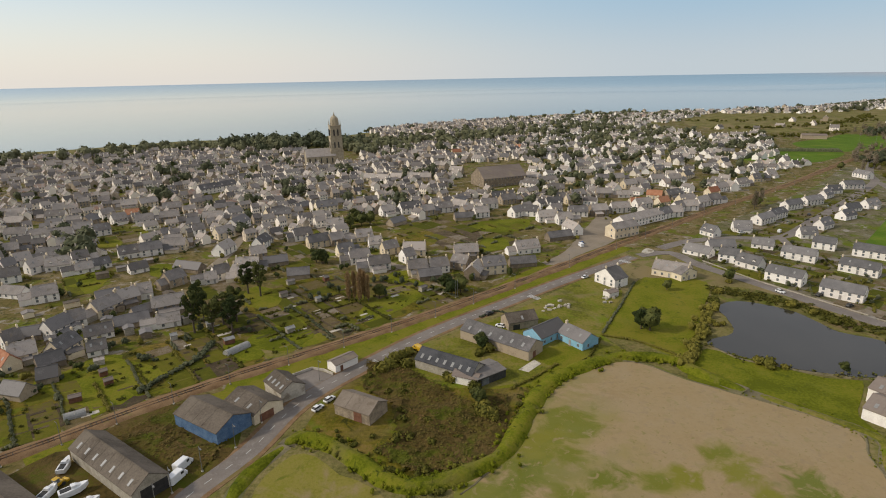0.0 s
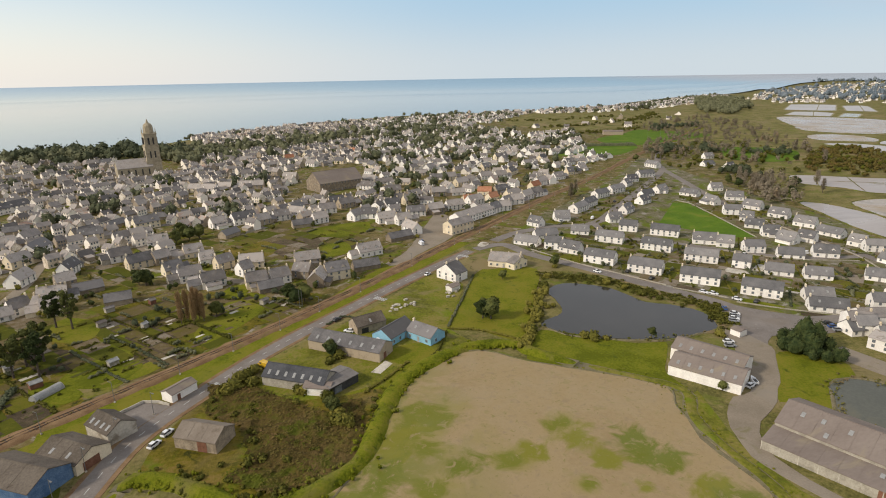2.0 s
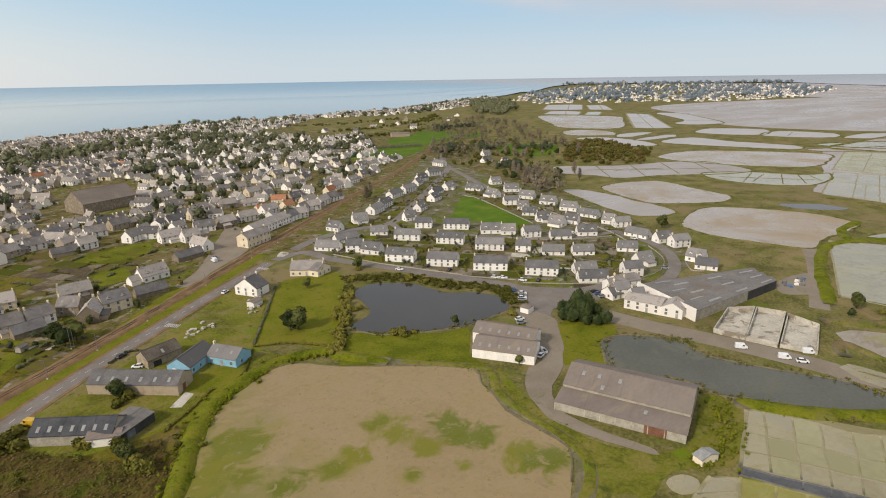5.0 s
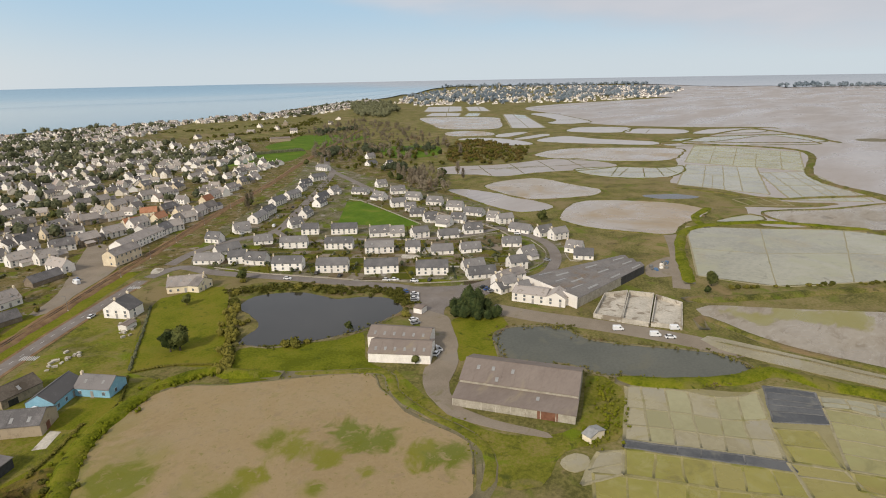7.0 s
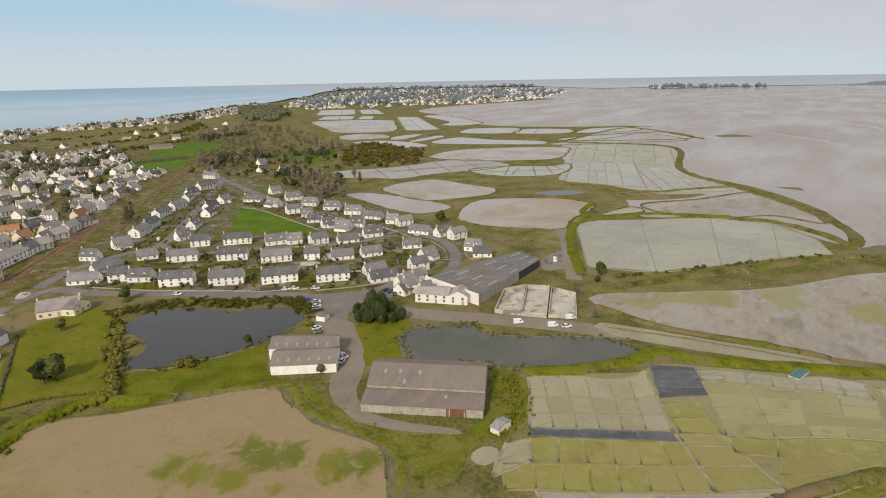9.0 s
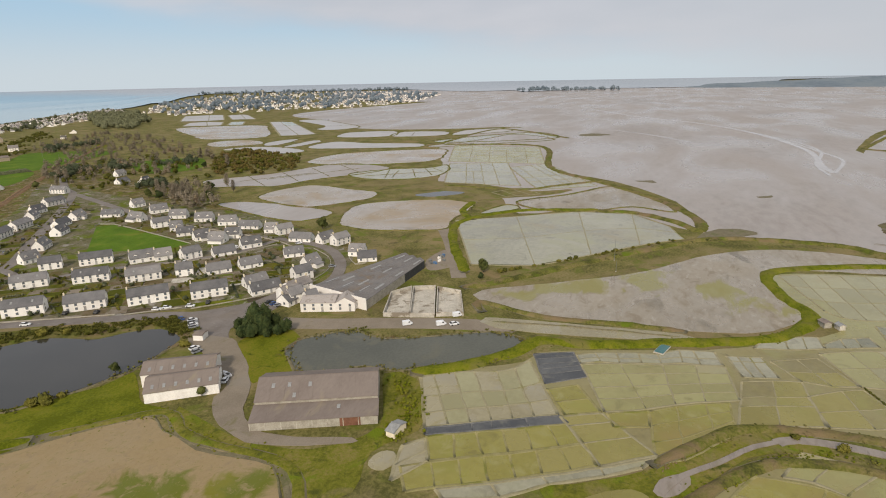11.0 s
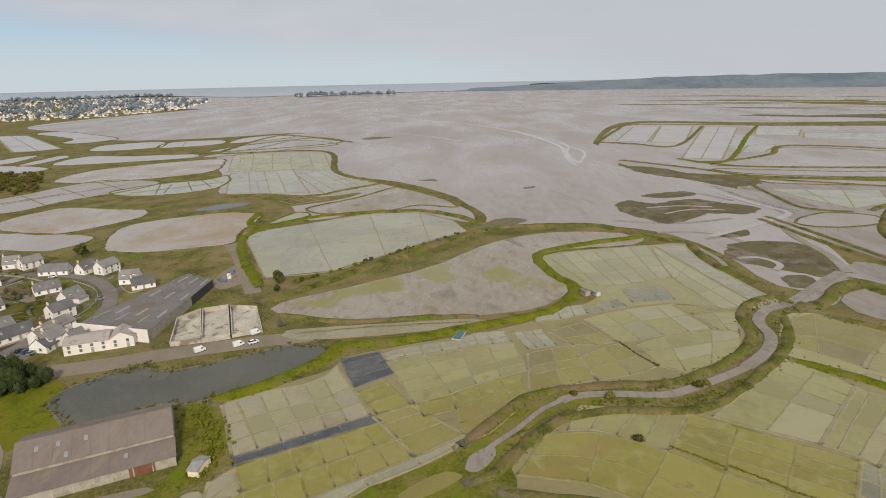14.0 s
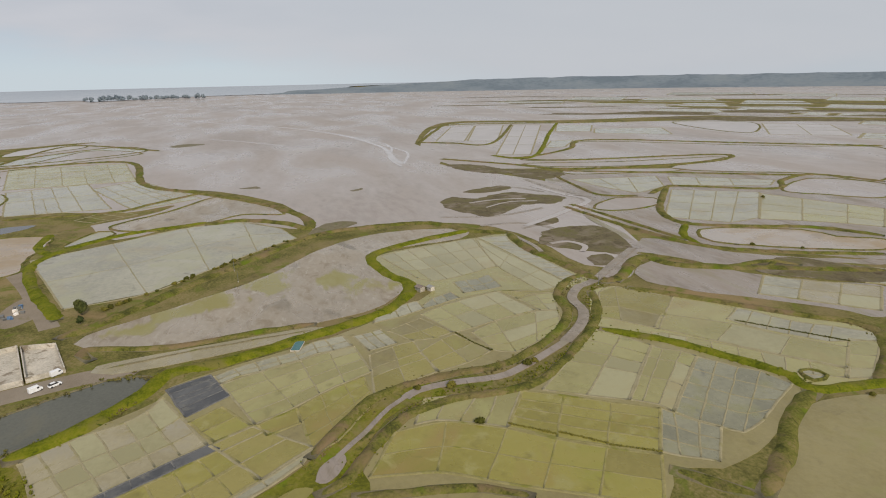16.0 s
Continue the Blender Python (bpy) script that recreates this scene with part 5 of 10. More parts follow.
pan_field([(175.9, -145.4), (171.5, -150.9), (167.0, -155.5), (160.5, -161.1), (153.5, -167.1), (147.3, -171.8), (141.0, -176.8), (135.5, -181.6), (127.1, -188.6)], [(169.3, -142.4), (167.2, -146.5), (161.9, -150.6), (153.8, -155.9), (146.4, -161.4), (138.9, -165.5), (132.7, -168.0), (127.7, -174.5), (122.9, -182.9)], [0.0, 1.0], (PAN_GREEN,), GREEN_LABEL, 0.9)
pan_field([(143.9, -211.7), (137.6, -219.9)], [(122.0, -183.2), (119.7, -191.4)], [0.0, 0.43, 0.77, 1.0], (PAN_GREEN,), GREEN_LABEL, 0.9)
pan_field([(183.0, -195.8), (178.1, -199.6), (170.9, -202.6), (164.5, -206.0), (158.7, -211.6), (154.3, -216.9), (143.4, -227.1)], [(175.0, -182.2), (167.6, -185.4), (161.3, -189.4), (155.1, -193.7), (150.1, -198.3), (144.6, -202.7), (139.1, -220.1)], [0.0, 1.0], (PAN_GREY,), GREY_LABEL, 0.9)
# the large pan behind the outer dyke
pan_field([(388, 130.1), (411, 90.4), (438, 48.3), (440, 9.9), (409, -15.3)], [(292.6, 89.6), (301, 55.6), (329, 28.1), (357, 1.9), (379, -23.5)], [0.0, 0.51, 1.0], (PAN_GREY,), GREY_LABEL, 0.9)
sheet("tidal_pond", [(255, 72.8), (274, 42.5), (306, -1.1), (343, -32.2), (365, -64.1), (370, -96.4), (358, -133.1), (337, -123.3), (331, -78.5), (320, -60.4), (286, -64.1), (266, -66.6), (244, -51.3), (234, -19.4), (233, 38.2), (242, 69.8)], 0.12, TIDAL, "half-drained pond of grey mud and algae", "pond", 6, 1)
ridge("bund", [(220, 59.2), (224, 27.3), (226, 1.9), (227, -17.6)], 1.3, 0.45, WET_CLAY, "thin dark bund along the narrow pond", "bund", rough=0.7)
sheet("strip_pond", [(223, 62.1), (227, 27.5), (230, -16.6), (224, -19.4), (217, 16.8), (214, 54.9)], 0.12, PAN_TAN, "narrow strip of shallow water along a dyke", "pond", 6, 0.5)
# towards the town on the headland
for pts, m, lb in (([(358, 209.7), (392, 223.1), (421, 223.7), (440, 201.7), (455, 165.9), (448, 136.2), (423, 131.0), (388, 133.1), (363, 128.9), (354, 146.1), (346, 176.3), (349, 198.0)], POOL_TAN, "broad pond of tan mud and thin water"), ([(387, 343), (403, 335), (405, 302), (399, 264.2), (394, 242.6), (385, 229.7), (364, 232.5), (354, 245.2), (359, 273.8), (371, 304)], MUD, "shallow lilac-grey pond behind the crescent"), ([(423, 329), (449, 333), (475, 325), (491, 310), (480, 266.4), (473, 236.3), (449, 227.1), (426, 237.4), (403, 256.2), (398, 274.6), (409, 304)], POOL_TAN, "shallow pond with a tan bank of mud"), ([(487, 441), (542, 399), (603, 379), (634, 349), (614, 286.7), (565, 298.3), (521, 328), (476, 346), (469, 374), (455, 407)], MUD, "wide shallow pond parted by thin bunds"), ([(562, 311), (602, 281.2), (624, 241.0), (650, 229.1), (617, 214.3), (569, 213.7), (540, 246.3), (538, 284.3)], PAN_GREY, "pale pond parted by thin bunds"), ([(645, 417), (715, 411), (765, 356), (798, 289.7), (762, 268.4), (684, 256.1), (646, 293.5), (625, 344), (620, 389)], POOL_TAN, "long shallow pond of tan mud")):
    far = max(1.0, Vector(pts[0]).length / 500)
    sheet("shallow_pond", pts, 0.13, m, lb, "pond", 6 * far, 1.2 * far)
    ridge("pond_rim", pts, 2.4 * far, 0.5, DYKE, "ragged grassy rim of a far pond", "rim", True, 5 * far, 1.2 * far)
FAR_PONDS = (([(1061, 1018), (1157, 876), (1067, 781), (915, 679), (855, 757), (910, 846)], POOL_TAN, "broad basin of tan mud"), ([(1303, 861), (1346, 825), (1246, 702), (1146, 603), (1069, 621), (1076, 668), (1165, 703)], FILM, "strip of thin water between far dykes"), ([(973, 557), (1030, 554), (1059, 479), (962, 447), (927, 526)], FILM, "strip of thin water behind the outer dyke"), ([(957, 436), (1044, 457), (1066, 377), (994, 356)], FILM, "strip of thin water behind the outer dyke"), ([(1003, 341), (1097, 345), (1147, 281.6), (1101, 254.2), (1046, 288.3)], FILM, "strip of thin water behind the outer dyke"), ([(831, 323), (903, 278.2), (1022, 239.8), (1017, 199.5), (951, 149.6), (897, 208.8), (823, 297.8)], MUD, "long shallow pond inside the outer dyke"), ([(794, 509), (862, 500), (852, 433), (859, 347), (817, 331), (785, 407), (765, 480)], FILM, "long sheet of thin water among dykes"), ([(724, 620), (766, 603), (772, 544), (739, 478), (700, 499), (719, 566)], FILM, "strip of thin water beside the scrub"), ([(827, 611), (881, 603), (880, 584), (798, 569), (786, 588)], FILM, "small sheet of thin water"), ([(780, 547), (876, 550), (857, 525), (773, 527)], FILM, "small sheet of thin water"), ([(793, 708), (845, 706), (853, 649), (806, 608), (756, 654)], POOL_TAN, "tan pool beside the scrub"))
for pts, m, lb in FAR_PONDS:
    sheet("shallow_pond", pts, 0.13, m, lb, "pond", 16, 5.0)
    ridge("pond_rim", pts, 5.0, 0.5, DYKE, "ragged grassy rim of a far pond", "rim", True, 12, 3.0)
pan_field([(1442, 1356), (1498, 1312), (1514, 1272)], [(1252, 1195), (1283, 1128), (1321, 1108)], [0, 0.5, 1], (FILM, FILM, PAN_GREY), GREY_LABEL, 3.2)
pan_field([(1492, 1236), (1535, 1221), (1516, 1180)], [(1330, 1089), (1345, 1056), (1356, 1031)], [0, 1], (FILM, FILM, PAN_GREY), GREY_LABEL, 3.2)
pan_field([(1204, 1120), (1241, 1098), (1240, 1044)], [(1110, 1056), (1136, 1005), (1151, 976)], [0, 1], (FILM, FILM, PAN_GREY), GREY_LABEL, 3.2)
pan_field([(1249, 1027), (1264, 995)], [(1157, 963), (1173, 931)], [0, 1], (FILM, FILM, PAN_GREY), GREY_LABEL, 3.2)
pan_field([(1254, 912), (1265, 889), (1260, 850)], [(939, 662), (956, 634), (982, 612)], [0, 0.35, 0.7, 1], (FILM, FILM, PAN_GREY), GREY_LABEL, 3.2)
for e in ([(522, 415), (473, 357)], [(555, 394), (504, 338)], [(593, 380), (540, 323)], [(626, 361), (569, 300)], [(497, 428), (462, 392)], [(489, 403), (561, 353)], [(508, 382), (603, 318)], [(602, 281.2), (541, 259.3)], [(612, 257.1), (555, 230.2)], [(625, 237.8), (597, 213.7)], [(551, 291.2), (603, 219.5)], [(1152, 691), (1199, 639)], [(1046, 432), (974, 409)], [(600, 268.3), (547, 254.1)], [(628, 249.8), (573, 218.0)]):
    ridge("bank", e, 1.5, 0.35, DYKE, "thin clay bund across a far pond", "bank", rough=0.5)
sheet("shallow_pond", [(468, 195), (481, 186), (492, 174), (491, 155), (476, 163), (464, 180)], 0.14, POND, "small dark pool in rough grass", "pond", 5, 1.5)
pool("shallow_pond", [(463, 101.7), (502, 66.3), (552, 29.1), (507, -3), (456, -20.6), (466, 10.6), (442, 40.7), (437, 75.8)], TIDAL, "narrow pond behind the sea dyke")
pool("shallow_pond", [(416, 120.3), (451, 106.3), (438, 94), (415, 111.2)], PAN_GREY, "small pool beside a dyke", 2)
pans([(678, 236), (847, 284), (841, 153), (683, 117.3)], 3, 5, PAN_GREEN, 1.6, label=GREEN_LABEL)
pans([(535, 191), (660, 228), (681, 162), (534, 114.1)], 2, 4, PAN_GREY, 1.6, label=GREY_LABEL)
pans([(646, 151), (683, 113.9), (551, 45.3), (519, 94.8)], 4, 4, PAN_GREY, 1.6, label=GREY_LABEL)
pans([(497, 132.3), (526, 112.4), (500, 89), (481, 115.5)], 3, 1, PAN_GREY, 1.6, label=GREY_LABEL)
pool("shallow_pond", [(884, 333), (969, 304), (1069, 204), (987, 149.1), (916, 231)], PAN_GREY, "long shallow pond behind the outer dyke", 6)
# across the mudflat
for e in ([(2166, -1256), (2400, -1450), (2225, -1599), (2002, -1413)], [(1914, -1427), (2102, -1623), (1922, -1781), (1718, -1618)], [(2129, -937), (2291, -1060), (2028, -1177), (1847, -1050)], [(1506, -1269), (1633, -1398), (1551, -1486), (1390, -1354)], [(1491, -1496), (1653, -1682), (1502, -1768), (1333, -1616)], [(1258, -1245), (1349, -1355), (1230, -1451), (1112, -1351)], [(1484, -1846), (1655, -2085), (1498, -2151), (1341, -1928)], [(1214, -1514), (1304, -1648), (1176, -1695), (1052, -1583)], [(1046, -1221), (1089, -1306), (1046, -1326), (987, -1236)], [(1716, -1081), (1824, -1195), (1639, -1335), (1502, -1223)], [(1349, -1045), (1416, -1135), (1303, -1231), (1203, -1156)], [(974, -1254), (1032, -1345), (922, -1391), (848, -1282)], [(2315, -1880), (2553, -2107), (2247, -2314), (2015, -2108)], [(1892, -2039), (2060, -2251), (1871, -2386), (1711, -2185)], [(800, -1091), (848, -1170), (783, -1216), (721, -1122)], [(632, -867), (680, -944), (614, -985), (565, -908)]):
    pans(e, 3, 1, PAN_GREY, 6, label=GREY_LABEL)
sheet("shallow_pond", [(653, -320), (715, -425), (783, -481), (759, -541), (702, -597), (604, -703), (534, -782), (377, -561), (432, -530), (475, -465), (507, -435), (528, -446), (541, -531), (580, -556), (607, -434), (620, -363)], 0.13, MUD, "broad lilac-grey pond on the reclaimed flat", "pond", 8, 1.2)
ridge("pond_rim", [(653, -320), (715, -425), (783, -481), (759, -541), (702, -597), (604, -703), (534, -782), (377, -561), (432, -530), (475, -465), (507, -435), (528, -446), (541, -531), (580, -556), (607, -434), (620, -363)], 5, 0.5, DYKE, "ragged grassy rim of a far pond", "rim", True, 8, 1.0)
sheet("shallow_pond", [(616, -308), (582, -417), (566, -536), (551, -534), (541, -448), (573, -336)], 0.13, MUD, "narrow pond between two dykes", "pond", 8, 1.2)
ridge("pond_rim", [(616, -308), (582, -417), (566, -536), (551, -534), (541, -448), (573, -336)], 4, 0.5, DYKE, "ragged grassy rim of a far pond", "rim", True, 8, 1.0)
sheet("shallow_pond", [(551, -324), (516, -432), (498, -425), (517, -343), (529, -317)], 0.13, MUD, "narrow pond between two dykes", "pond", 8, 1.2)
ridge("pond_rim", [(551, -324), (516, -432), (498, -425), (517, -343), (529, -317)], 3.5, 0.5, DYKE, "ragged grassy rim of a far pond", "rim", True, 8, 1.0)
sheet("shallow_pond", [(386, -253.7), (405, -286.7), (392, -315), (371, -302), (364, -268.5), (372, -249.9)], 0.13, MUD, "small pale pond among dykes", "pond", 8, 1.2)
ridge("pond_rim", [(386, -253.7), (405, -286.7), (392, -315), (371, -302), (364, -268.5), (372, -249.9)], 3, 0.5, DYKE, "ragged grassy rim of a far pond", "rim", True, 8, 1.0)
sheet("shallow_pond", [(389, -452), (408, -510), (361, -539), (321, -481), (351, -448), (368, -433)], 0.13, MUD, "oval shallow pond among dykes", "pond", 8, 1.2)
ridge("pond_rim", [(389, -452), (408, -510), (361, -539), (321, -481), (351, -448), (368, -433)], 3.5, 0.5, DYKE, "ragged grassy rim of a far pond", "rim", True, 8, 1.0)
sheet("shallow_pond", [(290.9, -270.6), (296.4, -287.5), (271.1, -336), (251.2, -341), (235.7, -361), (221.0, -340), (243.2, -295.0), (270.6, -263.7)], 0.13, POOL_TAN, "long tan pond with straight banks", "pond", 8, 1.2)
ridge("pond_rim", [(290.9, -270.6), (296.4, -287.5), (271.1, -336), (251.2, -341), (235.7, -361), (221.0, -340), (243.2, -295.0), (270.6, -263.7)], 3, 0.5, DYKE, "ragged grassy rim of a far pond", "rim", True, 8, 1.0)
sheet("shallow_pond", [(1021, -853), (930, -965), (777, -816), (843, -791)], 0.13, FILM, "far sheet of thin water", "pond", 8, 1.2)
ridge("pond_rim", [(1021, -853), (930, -965), (777, -816), (843, -791)], 5, 0.5, DYKE, "ragged grassy rim of a far pond", "rim", True, 8, 1.0)
sheet("wet_flat", [(233.7, -181.6), (251.0, -198.7), (251.9, -218.2), (235.4, -226.7), (214.3, -239.7), (195.5, -259.2), (178.5, -280.5), (153.3, -244.8), (164.1, -237.3), (179.5, -222.9), (197.0, -205.0), (212.9, -189.4)], 0.06, DULL_MUD, "half-drained flat of brown-lilac mud", "wet flat", 6, 1.6)
sheet("wet_flat", [(245.2, -167.1), (266.9, -198.4), (292.8, -230.3), (276.6, -242.6), (249.2, -259.3), (227.1, -285.0), (207.0, -321), (201.6, -313), (221.8, -278.9), (221.2, -254.5), (239.7, -226.7), (261.9, -210.8), (235.0, -178.4), (236.2, -170.5)], 0.08, DULL_MUD, "braided muddy channel behind the creek mouth", "wet flat", 5, 1.6)
sheet("salt_marsh", [(228.1, -250.1), (229.4, -279.4), (208.8, -295.3), (195.2, -304), (182.9, -286.7), (197.9, -262.2), (215.8, -243.1)], 0.24, SALTING, "brown weedy salt marsh behind a bank", "salt marsh", 4, 2.0)
sheet("salt_marsh", [(449, -146.9), (463, -161.8), (449, -182.3), (452, -210.2), (442, -238.0), (424, -249.6), (408, -229.9), (413, -207.1), (394, -183.5), (384, -160.5), (401, -153.7), (417, -145.7)], 0.24, SALTING, "long ragged strip of brown salt marsh on the mud", "salt marsh", 4, 2.4)
dyke([(230.3, -167.1), (242.9, -182.7), (259.3, -202.8), (246.6, -217.6), (231.4, -234.2), (220.1, -249.5), (229.5, -268.1)], 4, 0.8)
for pts, w in (([(518, -259.2), (467, -260.0), (420, -269.3), (393, -263.6)], 5), ([(362, -147.2), (359, -175.9), (336, -190.0), (326, -176.2)], 4), ([(382, -225.7), (353, -190.5), (344, -170.8)], 3), ([(334, -157.5), (304, -159.0), (291.1, -157.0)], 3), ([(480, -178.7), (492, -205.6), (484, -230.6), (454, -244.1)], 4), ([(397, -129.7), (387, -157.4), (386, -179.6), (396, -213.6)], 4)):
    strip("mud_runnel", pts, w, 0.2, CREEK, "dark runnel braided through the mud", "channel", 5, thick=0.1)
pan_field([(211.7, -241.4), (199.7, -253.1), (189.3, -266.3), (179.2, -278.9)], [(193.3, -218.5), (181.4, -229.2), (170.0, -239.9), (159.0, -250.5)], [0, 0.5, 1], (PAN_TAN, PAN_GREY, DULL_MUD), GREY_LABEL, 1.4)
pan_field([(1141, -398), (1154, -456)], [(906, -291.0), (884, -332)], [0, 0.5, 1], (FILM,), GREY_LABEL, 3)
pan_field([(1153, -458), (1135, -513)], [(881, -336), (858, -378)], [0, 1], (FILM,), GREY_LABEL, 3)
pan_field([(1124, -531), (1110, -553), (1093, -579)], [(706, -310), (696, -329), (686, -350)], [0, 0.25, 0.5, 0.75, 1], (FILM,), GREY_LABEL, 2.4)
pan_field([(1076, -606), (1037, -666)], [(956, -537), (924, -591)], [0, 1], (PAN_GREY,), GREY_LABEL, 3)
pan_field([(969, -628), (926, -746)], [(893, -579), (812, -678)], [0, 1], (PAN_GREY,), GREY_LABEL, 3)
pan_field([(817, -452), (815, -491)], [(743, -402), (741, -433)], [0, 1], (PAN_GREY,), GREY_LABEL, 2.5)
pan_field([(898, -961), (856, -1002), (816, -1039)], [(737, -808), (699, -853), (664, -896)], [0, 0.3, 0.6, 1], (FILM,), GREY_LABEL, 3)
pan_field([(499, -300), (493, -328), (487, -357), (481, -386)], [(457, -304), (432, -311), (417, -318), (432, -357)], [0, 0.5, 1], (PAN_GREY,), GREY_LABEL, 1.6)
pan_field([(416, -352), (406, -368), (396, -383), (387, -398), (376, -410)], [(335, -280.2), (323, -290.8), (313, -301), (304, -310), (307, -337)], [0, 0.24, 0.5, 0.75, 1], (PAN_GREY,), GREY_LABEL, 1.4)
pan_field([(372, -408), (343, -420), (314, -432), (292.8, -442)], [(304, -335), (289.0, -357), (271.8, -377), (256.3, -390)], [0, 0.45, 0.7, 1], (PAN_PALE,), GREEN_LABEL, 1.6)
pan_field([(473, -394), (459, -416), (441, -440), (416, -470)], [(433, -368), (423, -390), (409, -415), (398, -446)], [0, 0.5, 1], (PAN_GREY,), GREY_LABEL, 1.6)
pan_field([(205.7, -295.4), (201.2, -302), (197.2, -307)], [(186.5, -277.6), (182.8, -282.4), (179.4, -286.7)], [0, 0.5, 1], (PAN_GREY,), GREY_LABEL, 1.2)
pool("shallow_pond", [(130.9, -171), (131, -176), (126.1, -178), (124.6, -171)], PAN_GREY, "small pale pool at the end of a dyke", 2)
sheet("tan_basin", [(107.1, -138.9), (114.9, -162), (110.2, -184), (97.8, -198), (68.9, -150), (71.5, -117.2), (83.2, -110.6)], 0.10, PAN_BROWN, "basin of tan mud overgrown with algae", "basin", 6, 1)
# ---- buildings ----
WINDOW_MESH = bpy.data.meshes.new("window")
_bm = boxed((-0.68, 0.68, -0.1, 0.03, -0.78, 0.78))
_front = min(_bm.faces, key=lambda f: f.calc_center_median().y)
for _f in _bm.faces:
    _f.material_index = 1
bmesh.ops.inset_region(_bm, faces=[_front], thickness=0.14, depth=-0.05)
_front.material_index = 0
_bm.to_mesh(WINDOW_MESH)
_bm.free()
WINDOW_MESH.materials.append(GLASS)
WINDOW_MESH.materials.append(WHITE)
DOOR_MESH = bpy.data.meshes.new("door")
_bm = boxed((-0.5, 0.5, -0.08, 0.04, 0, 2.1), (-0.6, 0.6, -0.3, 0.0, -0.1, 0.08))
_bm.to_mesh(DOOR_MESH)
_bm.free()
DOOR_MESH.materials.append(PALE_DOOR)
CHIMNEY_MESH = bpy.data.meshes.new("chimney")
_bm = boxed((-0.3, 0.3, -0.45, 0.45, -1.2, 0.55), (-0.36, 0.36, -0.51, 0.51, 0.55, 0.68), (-0.14, 0.14, -0.3, -0.05, 0.68, 0.95), (-0.14, 0.14, 0.05, 0.3, 0.68, 0.95))
_bm.to_mesh(CHIMNEY_MESH)
_bm.free()
CHIMNEY_MESH.materials.append(CREAM)


def gable(L, W, eave, rise, x0=0.0, y0=0.0):
    """Walls of a house with its ridge along x; the front lies at y = 0."""
    bm = bmesh.new()
    p = [(0, -0.2), (W, -0.2), (W, eave), (W / 2, eave + rise), (0, eave)]
    a = [bm.verts.new((x0, y0 + y, z)) for y, z in p]
    c = [bm.verts.new((x0 + L, y0 + y, z)) for y, z in p]
    bm.faces.new(a[::-1])
    bm.faces.new(c)
    for i in range(5):
        bm.faces.new((a[i], a[(i + 1) % 5], c[(i + 1) % 5], c[i]))
    bmesh.ops.recalc_face_normals(bm, faces=bm.faces)
    return bm


def pitched(L, W, eave, rise, over=0.35, side=0.15, t=0.18, x0=0.0, y0=0.0):
    """Two roof slopes with overhang and thickness, and a ridge cap."""
    bm = bmesh.new()
    s = rise / (W / 2)
    p = [(-over, eave - over * s + t * 0.5), (W / 2, eave + rise + t * 0.5), (W + over, eave - over * s + t * 0.5), (W + over, eave - over * s + t * 1.6), (W / 2, eave + rise + t * 1.8), (-over, eave - over * s + t * 1.6)]
    a = [bm.verts.new((x0 - side, y0 + y, z)) for y, z in p]
    c = [bm.verts.new((x0 + L + side, y0 + y, z)) for y, z in p]
    for q in ([a[0], a[1], a[4], a[5]], [a[1], a[2], a[3], a[4]], [c[0], c[1], c[4], c[5]], [c[1], c[2], c[3], c[4]]):
        bm.faces.new(q)
    for i in range(6):
        bm.faces.new((a[i], a[(i + 1) % 6], c[(i + 1) % 6], c[i]))
    bmesh.ops.recalc_face_normals(bm, faces=bm.faces)
    box(bm, x0 - side, x0 + L + side, y0 + W / 2 - 0.12, y0 + W / 2 + 0.12, eave + rise + t, eave + rise + t * 1.8 + 0.08)
    return bm


def windowed(top, x, y, z, turn=0.0, kind="window"):
    """A window with its frame, or a door, on a wall."""
    m = pose(x, y, z, 0, 0, turn)
    if kind == "door":
        return again("door", DOOR_MESH, top, m)
    return again("window", WINDOW_MESH, top, m @ Matrix.Diagonal((0.78, 1, 0.78, 1)))


def dormer(top, x, y, z, w=1.9, d=2.2, wall=None):
    bm = gable(d, w, 1.35, 0.7)
    bmesh.ops.transform(bm, matrix=Matrix.Translation((x + w / 2, y, z)) @ Matrix.Rotation(math.pi / 2, 4, "Z"), verts=bm.verts)
    dm = part("dormer", bm, wall or WHITE, top)
    bm = pitched(d, w, 1.35, 0.7, 0.15, 0.1, 0.1)
    bmesh.ops.transform(bm, matrix=Matrix.Translation((x + w / 2, y, z)) @ Matrix.Rotation(math.pi / 2, 4, "Z"), verts=bm.verts)
    part("dormer_roof", bm, SLATE, dm)
    windowed(dm, x, y - 0.03, z + 0.75)


